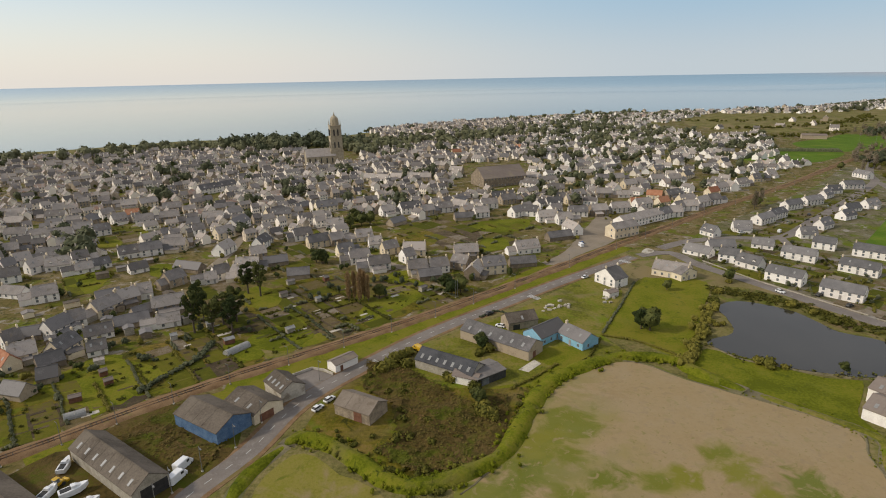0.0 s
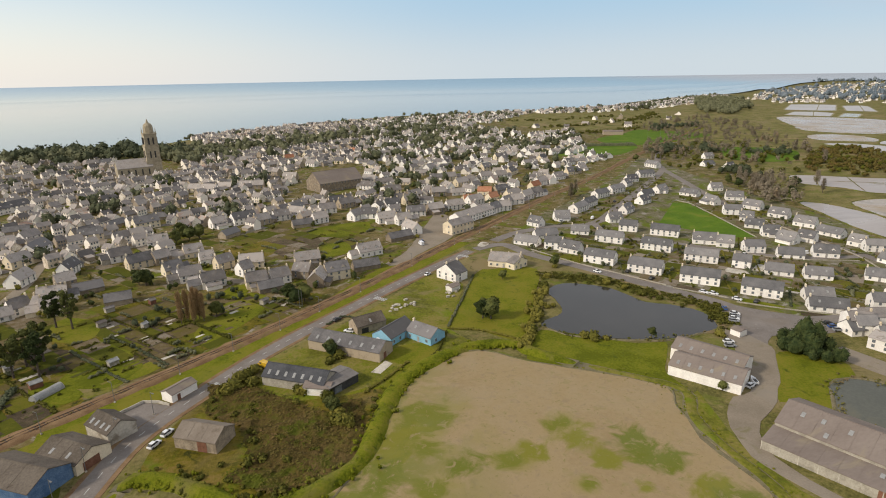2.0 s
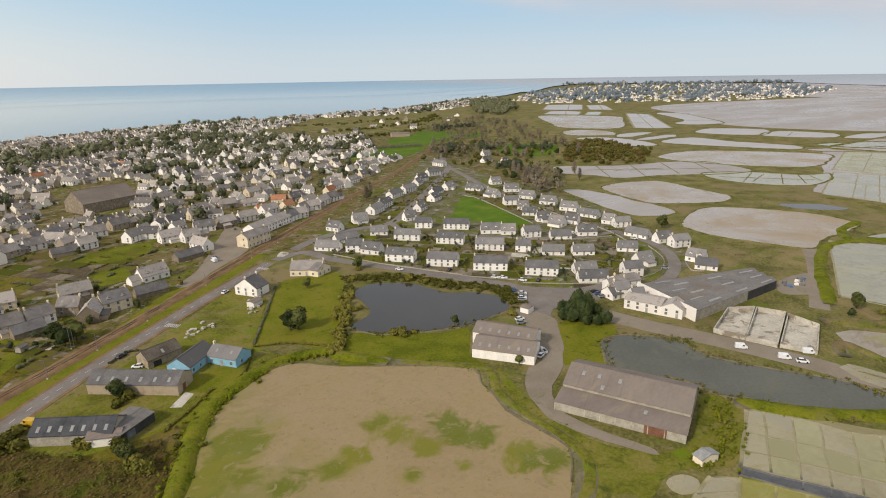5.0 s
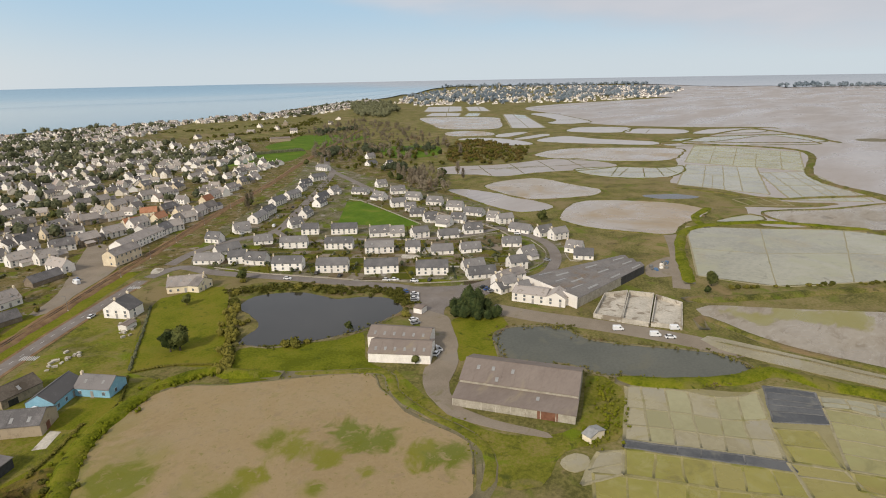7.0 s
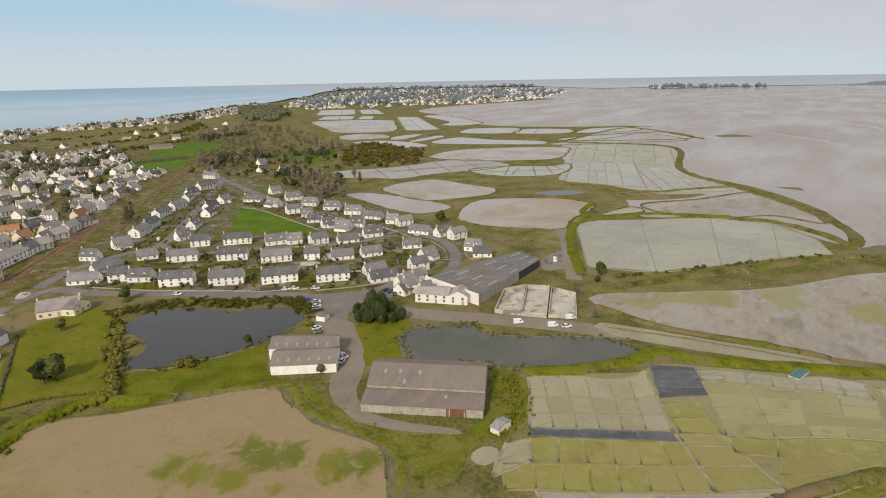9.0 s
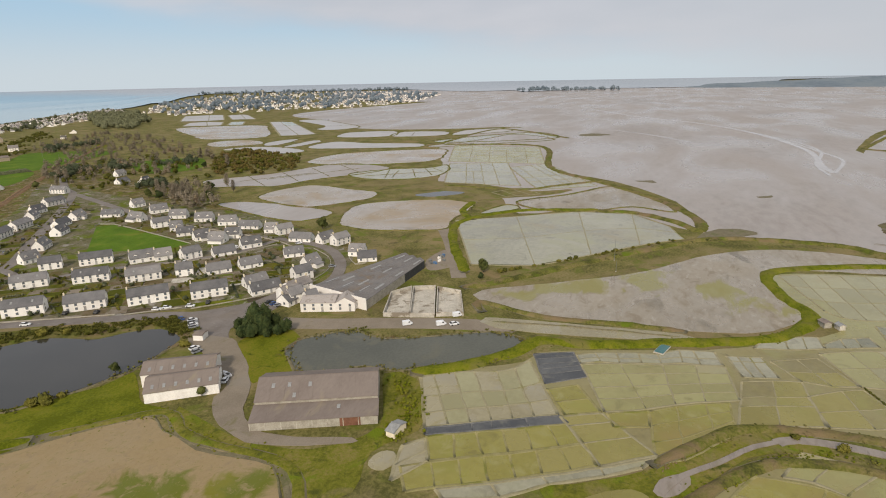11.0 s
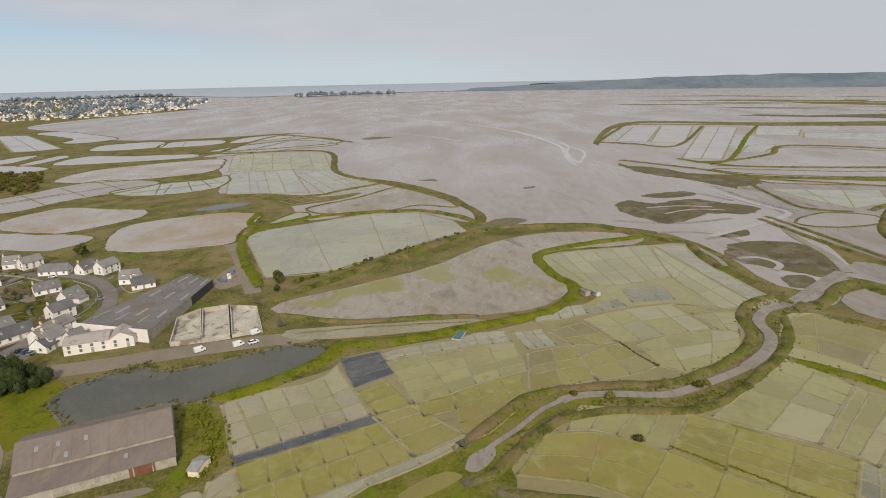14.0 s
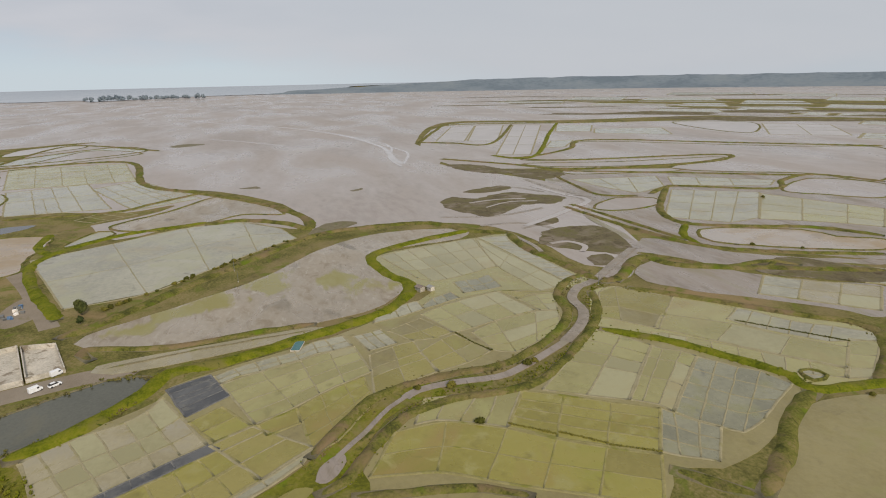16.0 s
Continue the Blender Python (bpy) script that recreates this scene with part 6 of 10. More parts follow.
def house(ends, W=7.5, eave=5.0, rise=None, wall=None, roof=None, ridge_x=True, windows=True, dormers=0, chimneys=2, label="", name="house", group="", category="house", skylights=0, rowed=None):
    """A house whose front wall runs between two plan points; its depth lies to the left of that line."""
    a, c = Vector(ends[0]), Vector(ends[1])
    L = (c - a).length
    top = tagged(new(name), label or "white rendered house with a grey slate roof", category, group)
    top.matrix_basis = pose(a.x, a.y, 0.05, 0, 0, math.degrees(math.atan2(c.y - a.y, c.x - a.x)))
    wall, roof = wall or WHITE, roof or SLATE
    if ridge_x:
        rise = rise if rise is not None else W * 0.42
        part("wall", gable(L, W, eave, rise), wall, top)
        part("roof", pitched(L, W, eave, rise), roof, top)
    else:
        rise = rise if rise is not None else L * 0.42
        swap = Matrix(((0, 1, 0, 0), (1, 0, 0, 0), (0, 0, 1, 0), (0, 0, 0, 1)))
        for nm, bm, mt in (("wall", gable(W, L, eave, rise), wall), ("roof", pitched(W, L, eave, rise), roof)):
            bmesh.ops.transform(bm, matrix=swap, verts=bm.verts)
            bmesh.ops.reverse_faces(bm, faces=bm.faces[:])
            part(nm, bm, mt, top)
    for i in range(chimneys):
        if ridge_x:
            again("chimney", CHIMNEY_MESH, top, pose((0.45, L - 0.45, L / 2)[i], W / 2, eave + rise + 0.5))
        else:
            again("chimney", CHIMNEY_MESH, top, pose(L / 2, (W - 0.45, 0.45)[i], eave + rise + 0.5, 0, 0, 90))
    if windows:
        n = max(2, int(L / 3.3))
        for z in ([1.5, eave - 0.95] if eave > 3.9 else [1.5]):
            for i in range(n):
                x = L * (i + 0.5) / n
                if z < 2 and i == n // 2:
                    windowed(top, x, -0.03, 0.1, 0, "door")
                else:
                    windowed(top, x, -0.03, z)
            for x, turn in ((-0.03, -90), (L + 0.03, 90)):
                windowed(top, x, W * 0.35, z, turn)
    s = rise / (W / 2) if ridge_x else 1
    for i in range(dormers):
        x = L * (i + 0.5) / dormers
        dormer(top, x, W * 0.13, eave + 0.1, wall=wall)
    for i in range(skylights):
        x, y = L * (i + 0.5) / skylights, W * 0.25
        bm = boxed((x - 0.4, x + 0.4, -0.65, 0.65, 0.0, 0.1))
        bmesh.ops.transform(bm, matrix=Matrix.Translation((0, y, eave + s * y + 0.24)) @ Matrix.Rotation(math.atan(s), 4, "X"), verts=bm.verts)
        part("skylight", bm, SKYLIGHT, top)
    return top


def pairs(pts, keep=1.0):
    """Pairs of plan points, each drawn in about its middle."""
    out = []
    for a, c in zip(pts[::2], pts[1::2]):
        a, c = Vector(a), Vector(c)
        m = (a + c) / 2
        out.append((tuple(m + (a - m) * keep), tuple(m + (c - m) * keep)))
    return out


random.seed(11)
EST, TOWN = "estate houses", "houses of the old town"
CENTRES = []
# width, eave, rise, wall, dormers, chimneys, roof, label
FORMS = {
    "w": (7.0, 4.0, 3.7, WHITE, 0, 2, SLATE, "white rendered town house with slate roof and chimneys"),
    "d": (7.0, 3.3, 4.0, WHITE, 2, 2, SLATE, "white town house with dormers in its slate roof"),
    "l": (6.0, 2.5, 3.1, WHITE, 0, 1, SLATE, "low white house with a slate roof"),
    "c": (8.0, 4.2, 3.6, CREAM, 0, 2, SLATE, "cream rendered town house with slate roof"),
    "s": (7.5, 4.1, 3.6, STONE, 0, 2, SLATE, "granite town house with slate roof"),
    "b": (6.5, 2.4, 2.9, STONE, 0, 0, DARK_SLATE, "low stone outbuilding with dark slate roof"),
    "o": (6.5, 3.2, 3.4, CREAM, 0, 1, TILE, "cream house with an orange tiled roof"),
    "t": (8.5, 4.8, 3.8, WHITE, 2, 2, DARK_SLATE, "tall white house with dark slate roof"),
    "k": (10.0, 4.6, 3.2, WHITE, 0, 0, SLATE, "long white goods building with slate roof"),
    "e": (7.4, 4.4, 2.8, WHITE, 0, 1, ESTATE_SLATE, "white rendered two-storey pair of houses with slate roof"),
    "f": (7.2, 4.1, 2.7, WHITE, 0, 1, ESTATE_SLATE, "pale rendered two-storey estate house with slate roof"),
    "g": (7.0, 2.5, 3.1, WHITE, 0, 1, ESTATE_SLATE, "low white bungalow with a slate roof"),
    "h": (7.0, 3.0, 3.7, WHITE, 2, 1, ESTATE_SLATE, "white estate house with dormers in its slate roof"),
}
hornd = random.Random(12)


def house_rows(kinds, rows, group):
    """Houses by the middle, length and bearing of their ridges; the front looks towards the lower right of that bearing."""
    for kind, (x, y, L, turn) in zip(kinds, rows):
        W, eave, rise, wall, dormers, chimneys, roof, label = FORMS[kind]
        d = Vector((math.cos(radians(turn)), math.sin(radians(turn))))
        n, m = Vector((-d.y, d.x)), Vector((x, y))
        W *= hornd.uniform(0.95, 1.1)
        if group == TOWN:
            L *= hornd.uniform(1.05, 1.25)
        CENTRES.append(m)
        if wall is WHITE and group == TOWN and hornd.random() < 0.2:
            wall, label = CREAM, label.replace("white", "cream")
        if roof is SLATE and hornd.random() < 0.25:
            roof = DARK_SLATE
        h = house([m - d * L / 2 - n * W / 2, m + d * L / 2 - n * W / 2], W, eave, rise, wall, roof, dormers=dormers if L > 6.5 else dormers // 2, chimneys=chimneys, label=label, group=group, skylights=hornd.choice((0, 0, 2)) if not dormers and kind != "b" else 0, windows=kind != "b")
        if group == TOWN and kind in "wdscl" and hornd.random() < 0.65:
            # lower wing that carries on the house at one end
            far, ev, ri = hornd.uniform(3.5, 6.5), hornd.uniform(2.2, 3.0), W * 0.3
            x0, y1 = (L + 0.02, W * 0.1) if hornd.random() < 0.5 else (-far - 0.02, W * 0.1)
            wing = part("wing", gable(far, W * 0.75, ev, ri, x0, y1), hornd.choice((wall, STONE, BLOCK)), h)
            part("wing_roof", pitched(far, W * 0.75, ev, ri, 0.2, 0.05, 0.14, x0, y1), hornd.choice((roof, SLATE, DARK_SLATE)), wing)
        if kind in "wdsch" and hornd.random() < 0.6:
            # lean-to against the back or a porch at one end
            s, e = hornd.uniform(0.05, 0.35) * L, hornd.uniform(0.55, 0.95) * L
            y0, t = (W, 1) if hornd.random() < 0.55 else (0.0, -1)
            deep = hornd.uniform(2.0, 3.6)
            part("lean_to", boxed((s, e, min(y0, y0 + t * deep) + 0.02 * t, max(y0, y0 + t * deep) + 0.02 * t, -0.1, 2.2)), wall, h)
            bm = boxed((s - 0.15, e + 0.15, 0, deep + 0.5, 0, 0.14))
            tilt = Matrix.Rotation(-0.26, 4, "X")
            flip = Matrix.Identity(4) if t > 0 else Matrix.Diagonal((1, -1, 1, 1))
            bmesh.ops.transform(bm, matrix=Matrix.Translation((0, y0 + 0.03 * t, 2.2 + 0.27 * deep)) @ flip @ tilt, verts=bm.verts)
            if t < 0:
                bmesh.ops.reverse_faces(bm, faces=bm.faces[:])
            part("lean_to_roof", bm, roof, h)



# town by the gardens
house_rows("wwwwsdsbwlcwwllw", [(-160.0, 219.6, 8.9, 73), (-156.4, 226.8, 6.1, 34), (-145.6, 201.0, 9.0, 80), (-152.2, 240.9, 12.0, 69), (-147.6, 251.6, 8.8, 46), (-144.4, 259.2, 7.2, 29), (-137.2, 277.2, 8.1, 57), (-138.2, 298.4, 13.9, -20), (-116.0, 284.9, 7.7, 42), (-119.6, 279.8, 5.5, 27), (-104.6, 284.2, 8.4, -16), (-104.7, 296.8, 6.1, 16), (-190.2, 258.4, 9.2, 33), (-192.5, 307, 9.6, 45), (-196.5, 299.9, 7.2, 39), (-223.5, 303, 9.9, 64)], TOWN)
house_rows("dwdwwwldwwlbwwbo", [(-214.3, 306, 10.1, 27), (-207.9, 316, 7.6, 42), (-230.5, 325, 12.0, 5), (-240.4, 314, 8.1, 49), (-240.8, 304, 5.8, 59), (-226.9, 286.6, 7.2, 36), (-209.1, 264.2, 13.0, -14), (-185.1, 326, 11.0, 36), (-174.6, 331, 11.2, 29), (-163.7, 339, 11.8, 8), (-166.4, 298.6, 8.0, 44), (-159.7, 257.0, 10.0, 39), (-157.7, 195.9, 8.4, 36), (-170.2, 207.4, 5.7, 53), (-168.5, 215.5, 7.9, 22), (-159.9, 190.4, 8.0, -36)], TOWN)
house_rows("bllbblsbb", [(-145.2, 191.7, 7.3, 45), (-140.8, 215.7, 8.6, 33), (-133.3, 201.3, 6.2, 31), (-132.7, 236.8, 9.0, 50), (-133.1, 226.8, 12.1, 37), (-117.1, 226.4, 7.6, 26), (-124.1, 242.1, 12.0, 30), (-142.5, 170.7, 8.1, -15), (-138.8, 181.0, 5.8, 27)], TOWN)
# old town north of the gardens
house_rows("ttwwwssowwswwsww", [(-213.5, 521, 16.7, 51), (-202.6, 535, 17.0, 53), (-242.5, 499, 12.0, 55), (-242.5, 467, 12.0, 50), (-254.1, 461, 10.3, 20), (-212.8, 446, 12.0, 22), (-200.9, 415, 12.0, 20), (-235.9, 429, 9.2, 19), (-254.4, 428, 9.0, 53), (-236.5, 411, 8.4, 53), (-255.2, 408, 8.9, 75), (-291.0, 425, 12.0, 10), (-328, 436, 12.0, 14), (-309, 407, 12.0, 6), (-274.3, 397, 8.7, 18), (-265.3, 405, 9.3, 17)], TOWN)
house_rows("wlwwbwtcwwwscwlw", [(-284.8, 374, 12.0, 9), (-271.7, 377, 10.8, 29), (-253.1, 370, 12.0, 24), (-167.3, 411, 11.6, 13), (-173.5, 451, 12.8, 14), (-157.3, 424, 10.4, 62), (-141.8, 389, 14.9, 79), (-143.6, 366, 10.6, 51), (-130.3, 330, 12.0, 78), (-163.9, 375, 7.2, 35), (-111.7, 342, 12.0, 80), (-106.8, 318, 8.3, 30), (-124.9, 421, 12.8, 43), (-168.8, 347, 9.6, 20), (-184.5, 373, 7.0, 35), (-215.6, 407, 10.2, 26)], TOWN)
house_rows("wswsws", [(-174.9, 394, 8.1, 20), (-247.1, 385, 10.0, 35), (-231.2, 379, 8.5, 42), (-264.6, 350, 10.3, 27), (-234.1, 346, 8.9, 31), (-261.5, 335, 8.3, 32)], TOWN)
# lane and villas behind the allotments
house_rows("btcbbtswwbddwwww", [(-111.8, 447, 15.0, 57), (-90.0, 437, 14.5, 30), (-119.1, 416, 13.0, 9), (-80.4, 462, 15.0, 9), (-62.0, 466, 15.0, 16), (-24.6, 427, 15.7, 26), (-12.1, 419, 9.7, 32), (-41.4, 421, 9.8, 31), (13.0, 445, 12.0, 42), (-32.3, 392, 12.1, 51), (-50.3, 353, 9.5, 22), (-41.2, 336, 7.6, 15), (-31.5, 324, 7.8, 33), (-16.7, 320, 10.5, -4), (-20.1, 308, 6.5, 38), (-76.2, 342, 12.0, 31)], TOWN)
house_rows("sdwwcbwscwbbw", [(-66.4, 345, 8.4, 35), (-57.2, 322, 8.3, 30), (-47.0, 308, 10.8, 20), (-34.9, 295.3, 10.8, 18), (-13.8, 287.1, 8.9, 9), (-7.4, 279.1, 10.5, 17), (-2.9, 289.3, 9.5, 21), (-105.7, 296.8, 10.3, 8), (-102.0, 282.2, 6.7, 12), (-73.6, 382, 9.9, 14), (-93.5, 306, 11.3, 24), (-75.6, 284.5, 10.0, 12), (-90.3, 358, 10.3, 29)], TOWN)
# round the station
house_rows("wwbwwwwwswwbdbts", [(13.8, 434, 12.0, -44), (1.7, 428, 10.7, 17), (15.2, 402, 13.2, 11), (53.9, 410, 10.4, 41), (63.6, 411, 12.0, -23), (73.0, 394, 12.0, 11), (83.4, 386, 9.1, 17), (97.5, 406, 12.0, -5), (113.3, 410, 12.0, 12), (130.7, 416, 12.0, 12), (83.7, 361, 12.0, -72), (72.3, 347, 15.0, 21), (48.2, 321, 12.0, 18), (42.5, 296.4, 13.0, 10), (25.7, 287.4, 10.5, 13), (16.1, 281.1, 12.0, 71)], TOWN)
house_rows("sskwswwwswwwoww", [(9.7, 294.5, 8.4, -32), (12.8, 314, 12.0, 5), (134.0, 383, 34.7, 34), (155.5, 396, 12.0, 35), (73.1, 445, 12.0, -64), (85.5, 438, 12.0, 22), (103.5, 448, 12.0, 20), (35.8, 438, 12.0, 13), (52.1, 453, 12.0, 24), (27.9, 410, 9.7, 18), (45.5, 464, 11.5, 18), (151.4, 428, 12.0, 22), (169.9, 437, 10.0, 28), (174.6, 416, 12.0, 36), (188.7, 439, 12.0, 20)], TOWN)
# terraces of the estate
house_rows("eeeeehggffffggff", [(166.5, 264.5, 16.4, -49), (180.0, 242.8, 17.0, -48), (195.4, 221.0, 18.0, -43), (210.5, 198.0, 16.9, -48), (155.0, 297.4, 10.1, -36), (160.9, 286.9, 12.4, -59), (143.8, 310, 15.0, -49), (160.7, 320, 15.0, -3), (193.2, 298.2, 16.5, -44), (209.5, 274.4, 17.0, -49), (219.3, 248.8, 17.0, -45), (232.0, 233.4, 8.7, -49), (240.6, 218.0, 12.9, -43), (253.9, 207.4, 12.2, -37), (218.9, 317, 11.3, -41), (234.0, 299.7, 17.0, -45)], EST)
house_rows("hhfghg", [(244.1, 276.3, 13.0, -36), (251.1, 267.0, 9.6, -40), (258.2, 253.2, 10.9, -25), (268.8, 238.0, 13.0, -36), (287.6, 232.9, 12.6, -35), (185.8, 321, 11.3, -35)], EST)
# avenue of the estate
house_rows("hhffffhhffhhhgh", [(167.8, 349, 10.3, -65), (191.9, 358, 11.0, -13), (215.9, 377, 17.0, 32), (231.7, 390, 16.6, 32), (257.7, 416, 17.0, 25), (280.6, 429, 16.9, 19), (306, 452, 13.0, 36), (322, 468, 13.0, 10), (350, 486, 17.0, 0), (393, 534, 17.0, -82), (222.9, 340, 9.9, -5), (246.4, 361, 13.0, 32), (276.4, 384, 13.0, 27), (294.7, 406, 15.0, 22), (315, 415, 13.0, 20)], EST)
# crescent of the estate
house_rows("hhhhhghfghehgghf", [(364, 406, 10.3, -14), (351, 370, 13.0, -32), (340, 339, 13.0, -68), (337, 312, 13.0, -67), (333, 287.0, 13.0, -66), (328, 264.0, 15.0, -78), (323, 242.1, 8.9, -73), (322, 231.6, 10.9, -31), (309, 209.4, 15.0, -83), (311, 192.7, 11.6, -19), (310, 181.6, 11.4, -20), (291.3, 159.4, 9.8, -77), (283.6, 149.4, 10.9, -60), (330, 396, 15.0, -67), (324, 364, 13.0, -88), (314, 331, 12.2, -29)], EST)
house_rows("hghhhgehgg", [(309, 312, 8.4, -50), (299.9, 295.7, 11.0, -50), (293.6, 276.4, 10.2, -29), (291.6, 261.4, 11.1, -77), (304, 259.3, 9.8, -70), (279.0, 195.5, 11.5, -49), (245.4, 168.3, 9.8, -31), (264.8, 174.9, 10.0, -15), (229.5, 185.6, 12.0, -29), (222.6, 174.7, 15.0, -35)], EST)
# among the marsh trees and beside the works
house_rows("hhgegf", [(490, 565, 13.0, 4), (459, 496, 13.0, 18), (452, 520, 15.0, 8), (215.9, 153.3, 7.8, -23), (211.7, 154.4, 6.3, -9), (215.2, 143.8, 5.9, -33)], EST)
# suburb along the railway
house_rows("wwwwwwldwlswsslo", [(165.4, 540, 11.3, 11), (179.4, 513, 12.0, -73), (166.2, 508, 12.0, 27), (199.4, 531, 11.7, 10), (215.0, 531, 11.9, 10), (233.3, 548, 12.0, 42), (154.6, 549, 13.0, -26), (149.6, 494, 12.0, -84), (98.3, 493, 12.0, -4), (117.3, 535, 13.0, -26), (110.4, 466, 12.0, 31), (95.6, 454, 9.4, 4), (81.9, 443, 11.7, -46), (133.4, 470, 12.0, -4), (150.5, 469, 10.5, 4), (149.8, 435, 10.0, -2)], TOWN)
house_rows("oswwwwoddddwlwwl", [(172.7, 462, 10.0, -25), (186.7, 460, 12.0, 18), (182.8, 418, 10.8, 0), (197.6, 431, 12.0, 31), (208.7, 438, 12.0, 19), (236.6, 485, 12.0, 28), (223.8, 471, 10.0, 29), (264.7, 505, 12.0, 22), (290.8, 527, 12.0, 17), (313, 547, 12.0, 29), (320, 585, 12.0, 20), (305, 624, 12.0, 38), (278.6, 605, 12.6, 19), (290.2, 707, 12.0, -74), (263.8, 655, 12.0, 15), (365, 768, 13.0, 21)], TOWN)
house_rows("ltllwwwlllw", [(355, 718, 13.0, -28), (217.7, 579, 10.8, 22), (191.2, 587, 12.1, 14), (183.4, 609, 13.0, -6), (161.9, 604, 12.0, 44), (152.5, 634, 12.0, 49), (143.2, 672, 12.0, 44), (146.1, 580, 13.0, 1), (102.2, 545, 12.2, 5), (158.6, 402, 13.0, 25), (164.9, 400, 8.3, 5)], TOWN)
# heart of the old town
house_rows("wwwwwtwwssswwsso", [(-167.9, 631, 12.0, -51), (-137.5, 591, 12.0, -56), (-124.2, 679, 12.0, -61), (-114.0, 612, 12.0, -25), (-124.1, 820, 12.0, 27), (-83.3, 861, 17.0, -53), (-70.4, 567, 12.0, -25), (-57.8, 561, 12.0, -25), (-44.3, 566, 12.0, -25), (-27.4, 566, 11.8, -12), (-16.1, 564, 10.3, -9), (-27.5, 638, 12.0, 3), (-31.5, 750, 12.0, 2), (-50.7, 766, 12.0, -27), (15.3, 602, 12.0, -26), (19.4, 756, 10.0, 21)], TOWN)
house_rows("wowwwwwwswsw", [(44.1, 772, 12.0, 48), (106.1, 792, 10.0, -54), (42.8, 687, 12.0, -52), (76.9, 695, 12.0, -44), (107.6, 649, 12.0, -72), (88.6, 555, 12.0, -43), (81.4, 522, 12.0, -41), (-2.7, 642, 12.0, 10), (-144.6, 682, 12.0, 62), (-191.7, 633, 7.3, 25), (-210.1, 794, 12.0, 15), (-197.0, 798, 12.0, 18)], TOWN)
# along the main road and by the station
house([(74.9, 270), (81.7, 259)], 9, 4.2, 4.2, roof=DARK_SLATE, dormers=0, label="white gabled house with steep slate roof beside the road", ridge_x=False)
house([(106, 278), (120.1, 268)], 11, 3.4, 3.4, CREAM, skylights=4, label="large cream bungalow with grey slate roof at the junction")
house([(116.7, 267), (126.4, 272)], 9, 3.4, 2.6, CREAM, label="gabled wing of the cream bungalow", ridge_x=False)
house([(106.5, 344), (124.2, 353)], 9, 6.2, 2.8, CREAM, label="cream railway station building with tall windows", name="station", category="station")
house([(38, 519), (79, 537)], 26, 8.0, 9.0, STONE, roof=FIBRE, label="great stone market hall with a wide weathered roof", name="market_hall", category="hall", chimneys=0)

# ---- sheds and workshops ----
def shed(ends, W, eave, rise, wall, roof, label, lights=0, doors=(), name="shed", ridge_x=True, cols=1, door_mat=None):
    top = house(ends, W, eave, rise, wall, roof, ridge_x, False, 0, 0, label, name, category="shed")
    L = (Vector(ends[1]) - Vector(ends[0])).length
    s = rise / (W / 2)
    for i in range(lights):
        for k in range(cols):
            x, y = L * (i + 0.7) / (lights + 0.4), W * (0.16 + 0.2 * k)
            bm = boxed((x - 0.45, x + 0.45, -0.9, 0.9, 0, 0.08))
            bmesh.ops.transform(bm, matrix=Matrix.Translation((0, y, eave + s * y + 0.3)) @ Matrix.Rotation(math.atan(s), 4, "X"), verts=bm.verts)
            part("skylight", bm, SKYLIGHT, top)
    for x0, x1, h, side in doors:
        bm = boxed((x0, x1, -0.06, 0.1, 0, h)) if side == "front" else boxed((L - 0.1, L + 0.06, x0, x1, 0, h)) if side == "end" else boxed((-0.06, 0.1, x0, x1, 0, h))
        part("door", bm, door_mat or RUST_DOOR, top)
    # ribs of the sheet roof
    for i in range(1, int(L / 4.4)):
        x = i * 4.4
        bm = bmesh.new()
        box(bm, x - 0.05, x + 0.05, 0, math.hypot(W / 2, rise) - 0.1, 0, 0.06)
        bmesh.ops.transform(bm, matrix=Matrix.Translation((0, 0, eave + 0.3)) @ Matrix.Rotation(math.atan(s), 4, "X"), verts=bm.verts)
        if ridge_x:
            part("roof_rib", bm, roof, top)
        else:
            bm.free()
    return top


LONG_A, LONG_B = (Vector(p) for p in [(120.7, 106), (136.3, 71.4)])
run = (LONG_B - LONG_A).normalized()
inward = Vector((-run.y, run.x)) * 8.0
LL = (LONG_B - LONG_A).length
hangar = shed([LONG_A + inward, LONG_B + inward], 18, 5.0, 3.2, BLOCK, FIBRE, "long weathered fibre-cement shed with a brown door")
part("aisle", boxed((0, LL, -8, 0.05, -0.1, 2.9)), BLOCK, hangar)
bm = boxed((-0.3, LL + 0.3, -0.4, 8.2, 0, 0.16))
bmesh.ops.transform(bm, matrix=Matrix.Translation((0, -8, 2.95)) @ Matrix.Rotation(math.atan2(0.9, 8), 4, "X"), verts=bm.verts)
part("aisle_roof", bm, FIBRE, hangar)
for i in range(int(LL / 4.6)):
    part("pilaster", boxed((i * 4.6 - 0.12, i * 4.6 + 0.12, -8.09, -7.9, 0, 2.9)), CONCRETE, hangar)
part("door", boxed((LL * 0.7, LL * 0.7 + 6.2, -8.08, -7.9, 0, 2.7)), RUST_DOOR, hangar)
for i in range(1, int(LL / 4.4)):
    bm = boxed((i * 4.4 - 0.05, i * 4.4 + 0.05, 0, 8.0, 0.14, 0.2))
    bmesh.ops.transform(bm, matrix=Matrix.Translation((0, -8, 2.95)) @ Matrix.Rotation(math.atan2(0.9, 8), 4, "X"), verts=bm.verts)
    part("roof_rib", bm, FIBRE, hangar)
